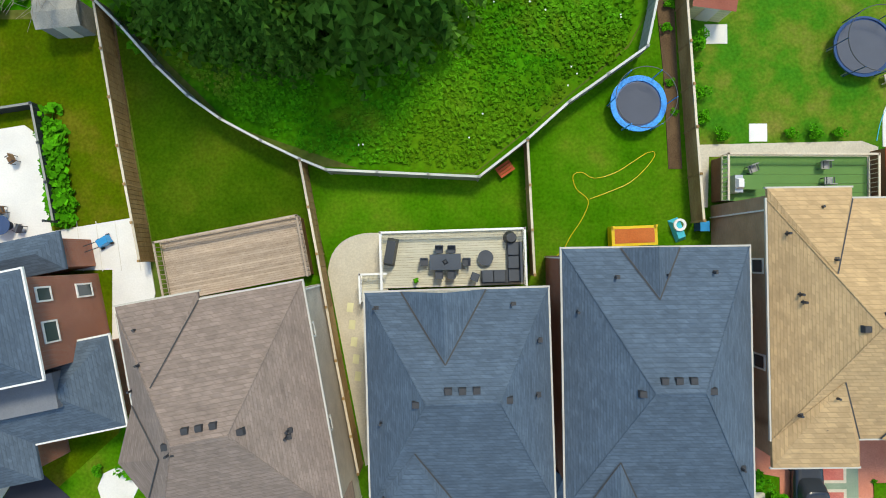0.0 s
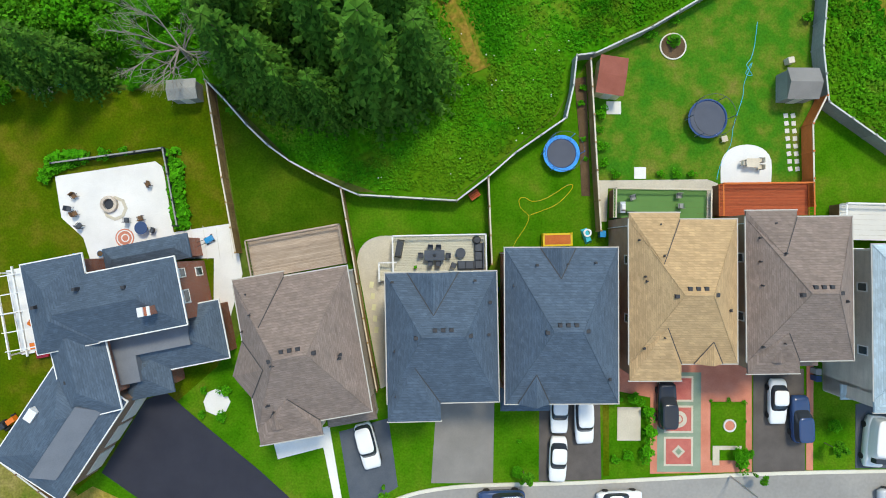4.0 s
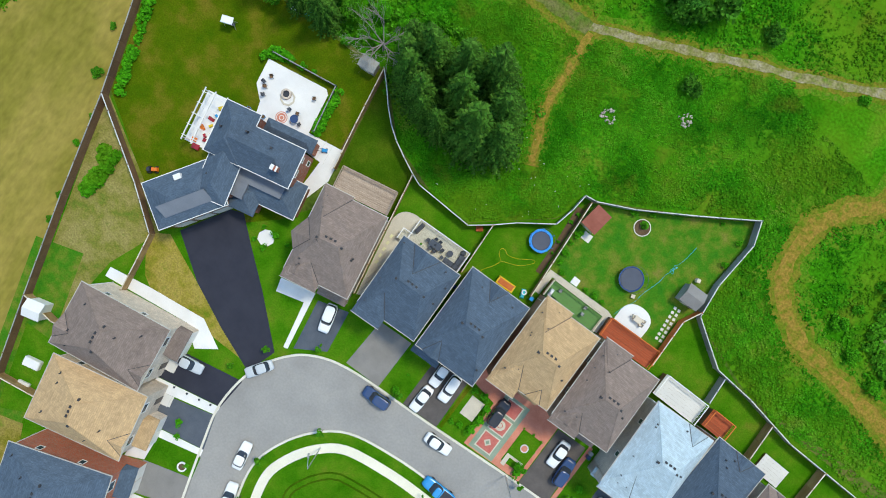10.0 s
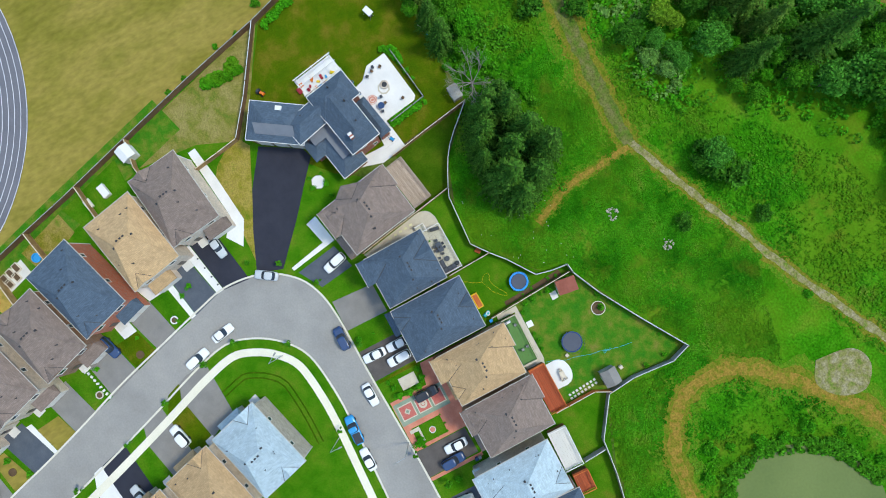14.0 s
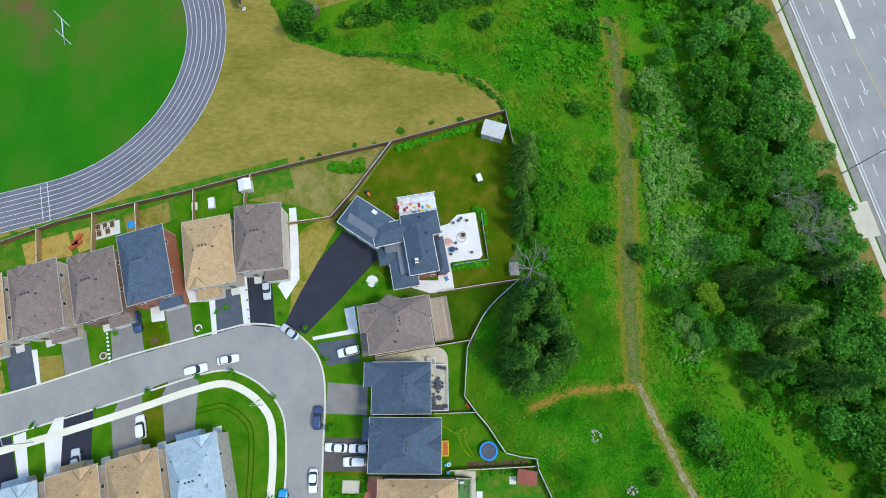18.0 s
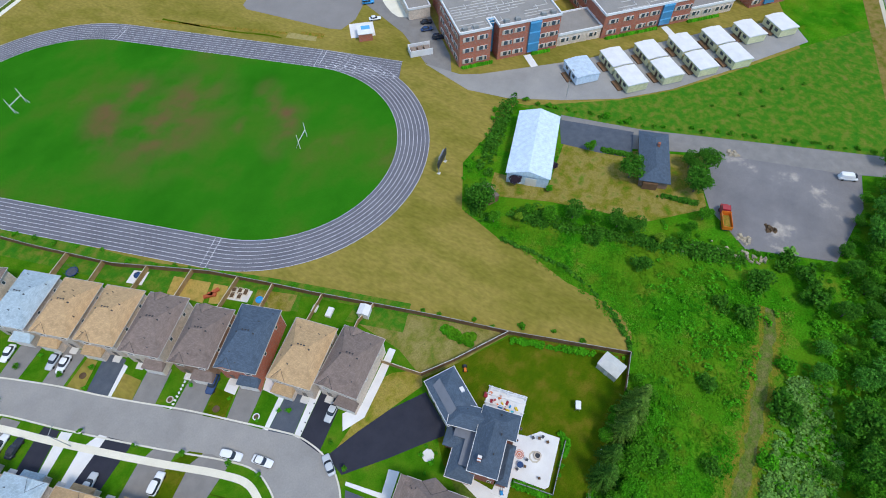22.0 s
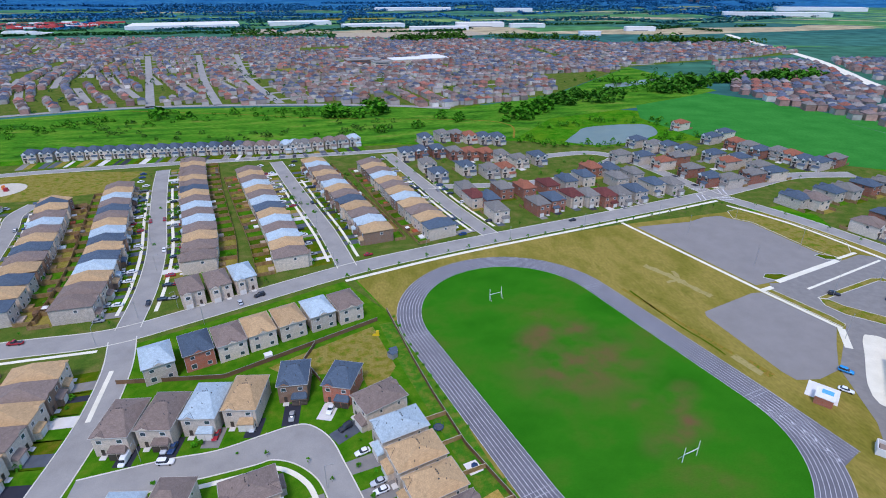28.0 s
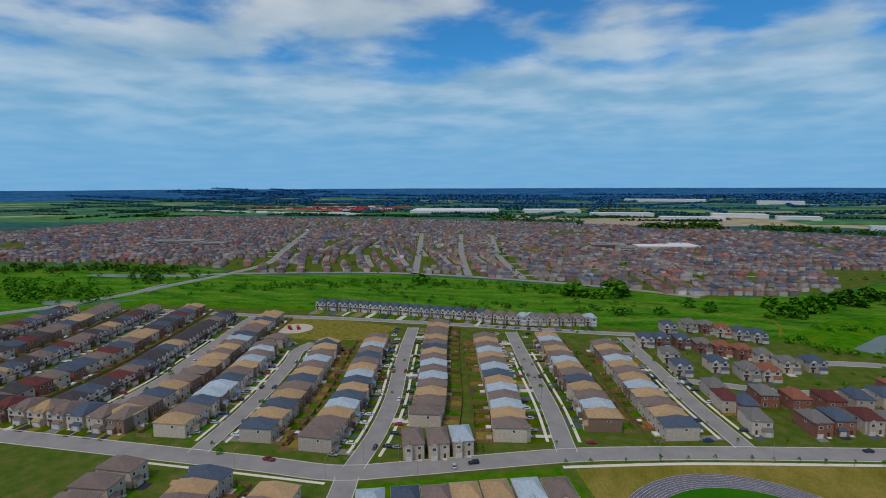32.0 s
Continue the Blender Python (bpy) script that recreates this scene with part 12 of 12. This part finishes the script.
plc = thing("slide_toy", at(-2.5, -169.9), "yellow plastic garden slide", "toy")
part("frame", Geo().box(0, 0, 0, 1.4, 1.0, 2.0, top=0.7), "paint_yellow", plc)
part("slide", Geo().box(1.2, 0, 0, 1.6, 0.6, 0.8, top=0.5), "paint_yellow", plc)


# fields, a school and cars of the wider estate
for pts, mat, lab in (([(130, -985), (70, -905), (20, -915), (40, -1000)], "scrub", "dry yellow school field in the far estate"), ([(-70, -740), (-112, -752), (-124, -800), (-78, -792)], "scrub", "dry green park in the far estate"), ([(505, -1090), (455, -1085), (385, -1040), (392, -1095), (470, -1130)], "dry_grass", "dry building plot in the far estate")):
    sheet("far_park", Geo().prism(pts, -0.2, 0.4), mat, lab, "grass")
CARS = {}
cr = random.Random(31)
def far_car(x, y, rot, paint):
    m = at(x, y, 0.1, rot)
    for key, geo in (("paint_" + paint, Geo().box(0, 0, 0.3, 1.8, 4.5, 0.62, top=0.94).box(0, -0.1, 1.3, 1.35, 2.0, 0.12, top=0.9)), ("glass", Geo().box(0, -0.1, 0.9, 1.66, 2.8, 0.42, top=0.78)), ("tyre", Geo().box(-0.75, 1.4, 0, 0.24, 0.66, 0.6).box(0.75, 1.4, 0, 0.24, 0.66, 0.6).box(-0.75, -1.4, 0, 0.24, 0.66, 0.6).box(0.75, -1.4, 0, 0.24, 0.66, 0.6))):
        CARS.setdefault(key, Geo()).add([m @ Vector(p) for p in geo.v], geo.f)
for pts, off, step in [(st, o, 9.0) for st in V_ST[:6] for o in (8.6, -8.6)] + [(st, o, 26.0) for st in V_ST[:6] for o in (3.6, -3.6)]:
    P = smooth(pts, step)
    for i in range(2, len(P) - 2):
        d = (Vector(P[i + 1]) - Vector(P[i - 1])).normalized()
        if cr.random() < 0.42:
            far_car(P[i][0] - d.y * off, P[i][1] + d.x * off, math.degrees(math.atan2(d.y, d.x)) + (0 if abs(off) > 5 else 90), cr.choice(("white", "white", "silver", "black", "grey", "navy", "black", "red")))
for key, geo in CARS.items():
    tagged(new("parked_cars", geo.mesh("parked_cars", key)), "cars parked on the drives of the wider estate", "cars", kind="stuff")

# a flat school and a shop block in the far estate
for x, y, w, d, rot, wall in ((-28, -1005, 60, 34, 10, "brick_red"), (-58, -965, 30, 26, 10, "stone_beige"), (790, -876, 90, 34, 20, "siding_cream"), (700, -850, 60, 26, 20, "siding_cream")):
    fb = thing("flat_building", at(x, y, 0, rot), "wide low flat-roofed building in the far estate", "building")
    part("wall", Geo().box(0, 0, -0.5, w, d, 9.5), wall, fb)
    part("roof", Geo().box(0, 0, 9.0, w + 1, d + 1, 0.6).box(w * 0.2, 0, 9.6, w * 0.3, d * 0.4, 2.0), "roof_flat", fb)
    part("window_band", Geo().box(0, d / 2 + 0.1, 3.0, w * 0.8, 0.2, 1.8).box(0, d / 2 + 0.1, 6.2, w * 0.8, 0.2, 1.6), "glass", fb)
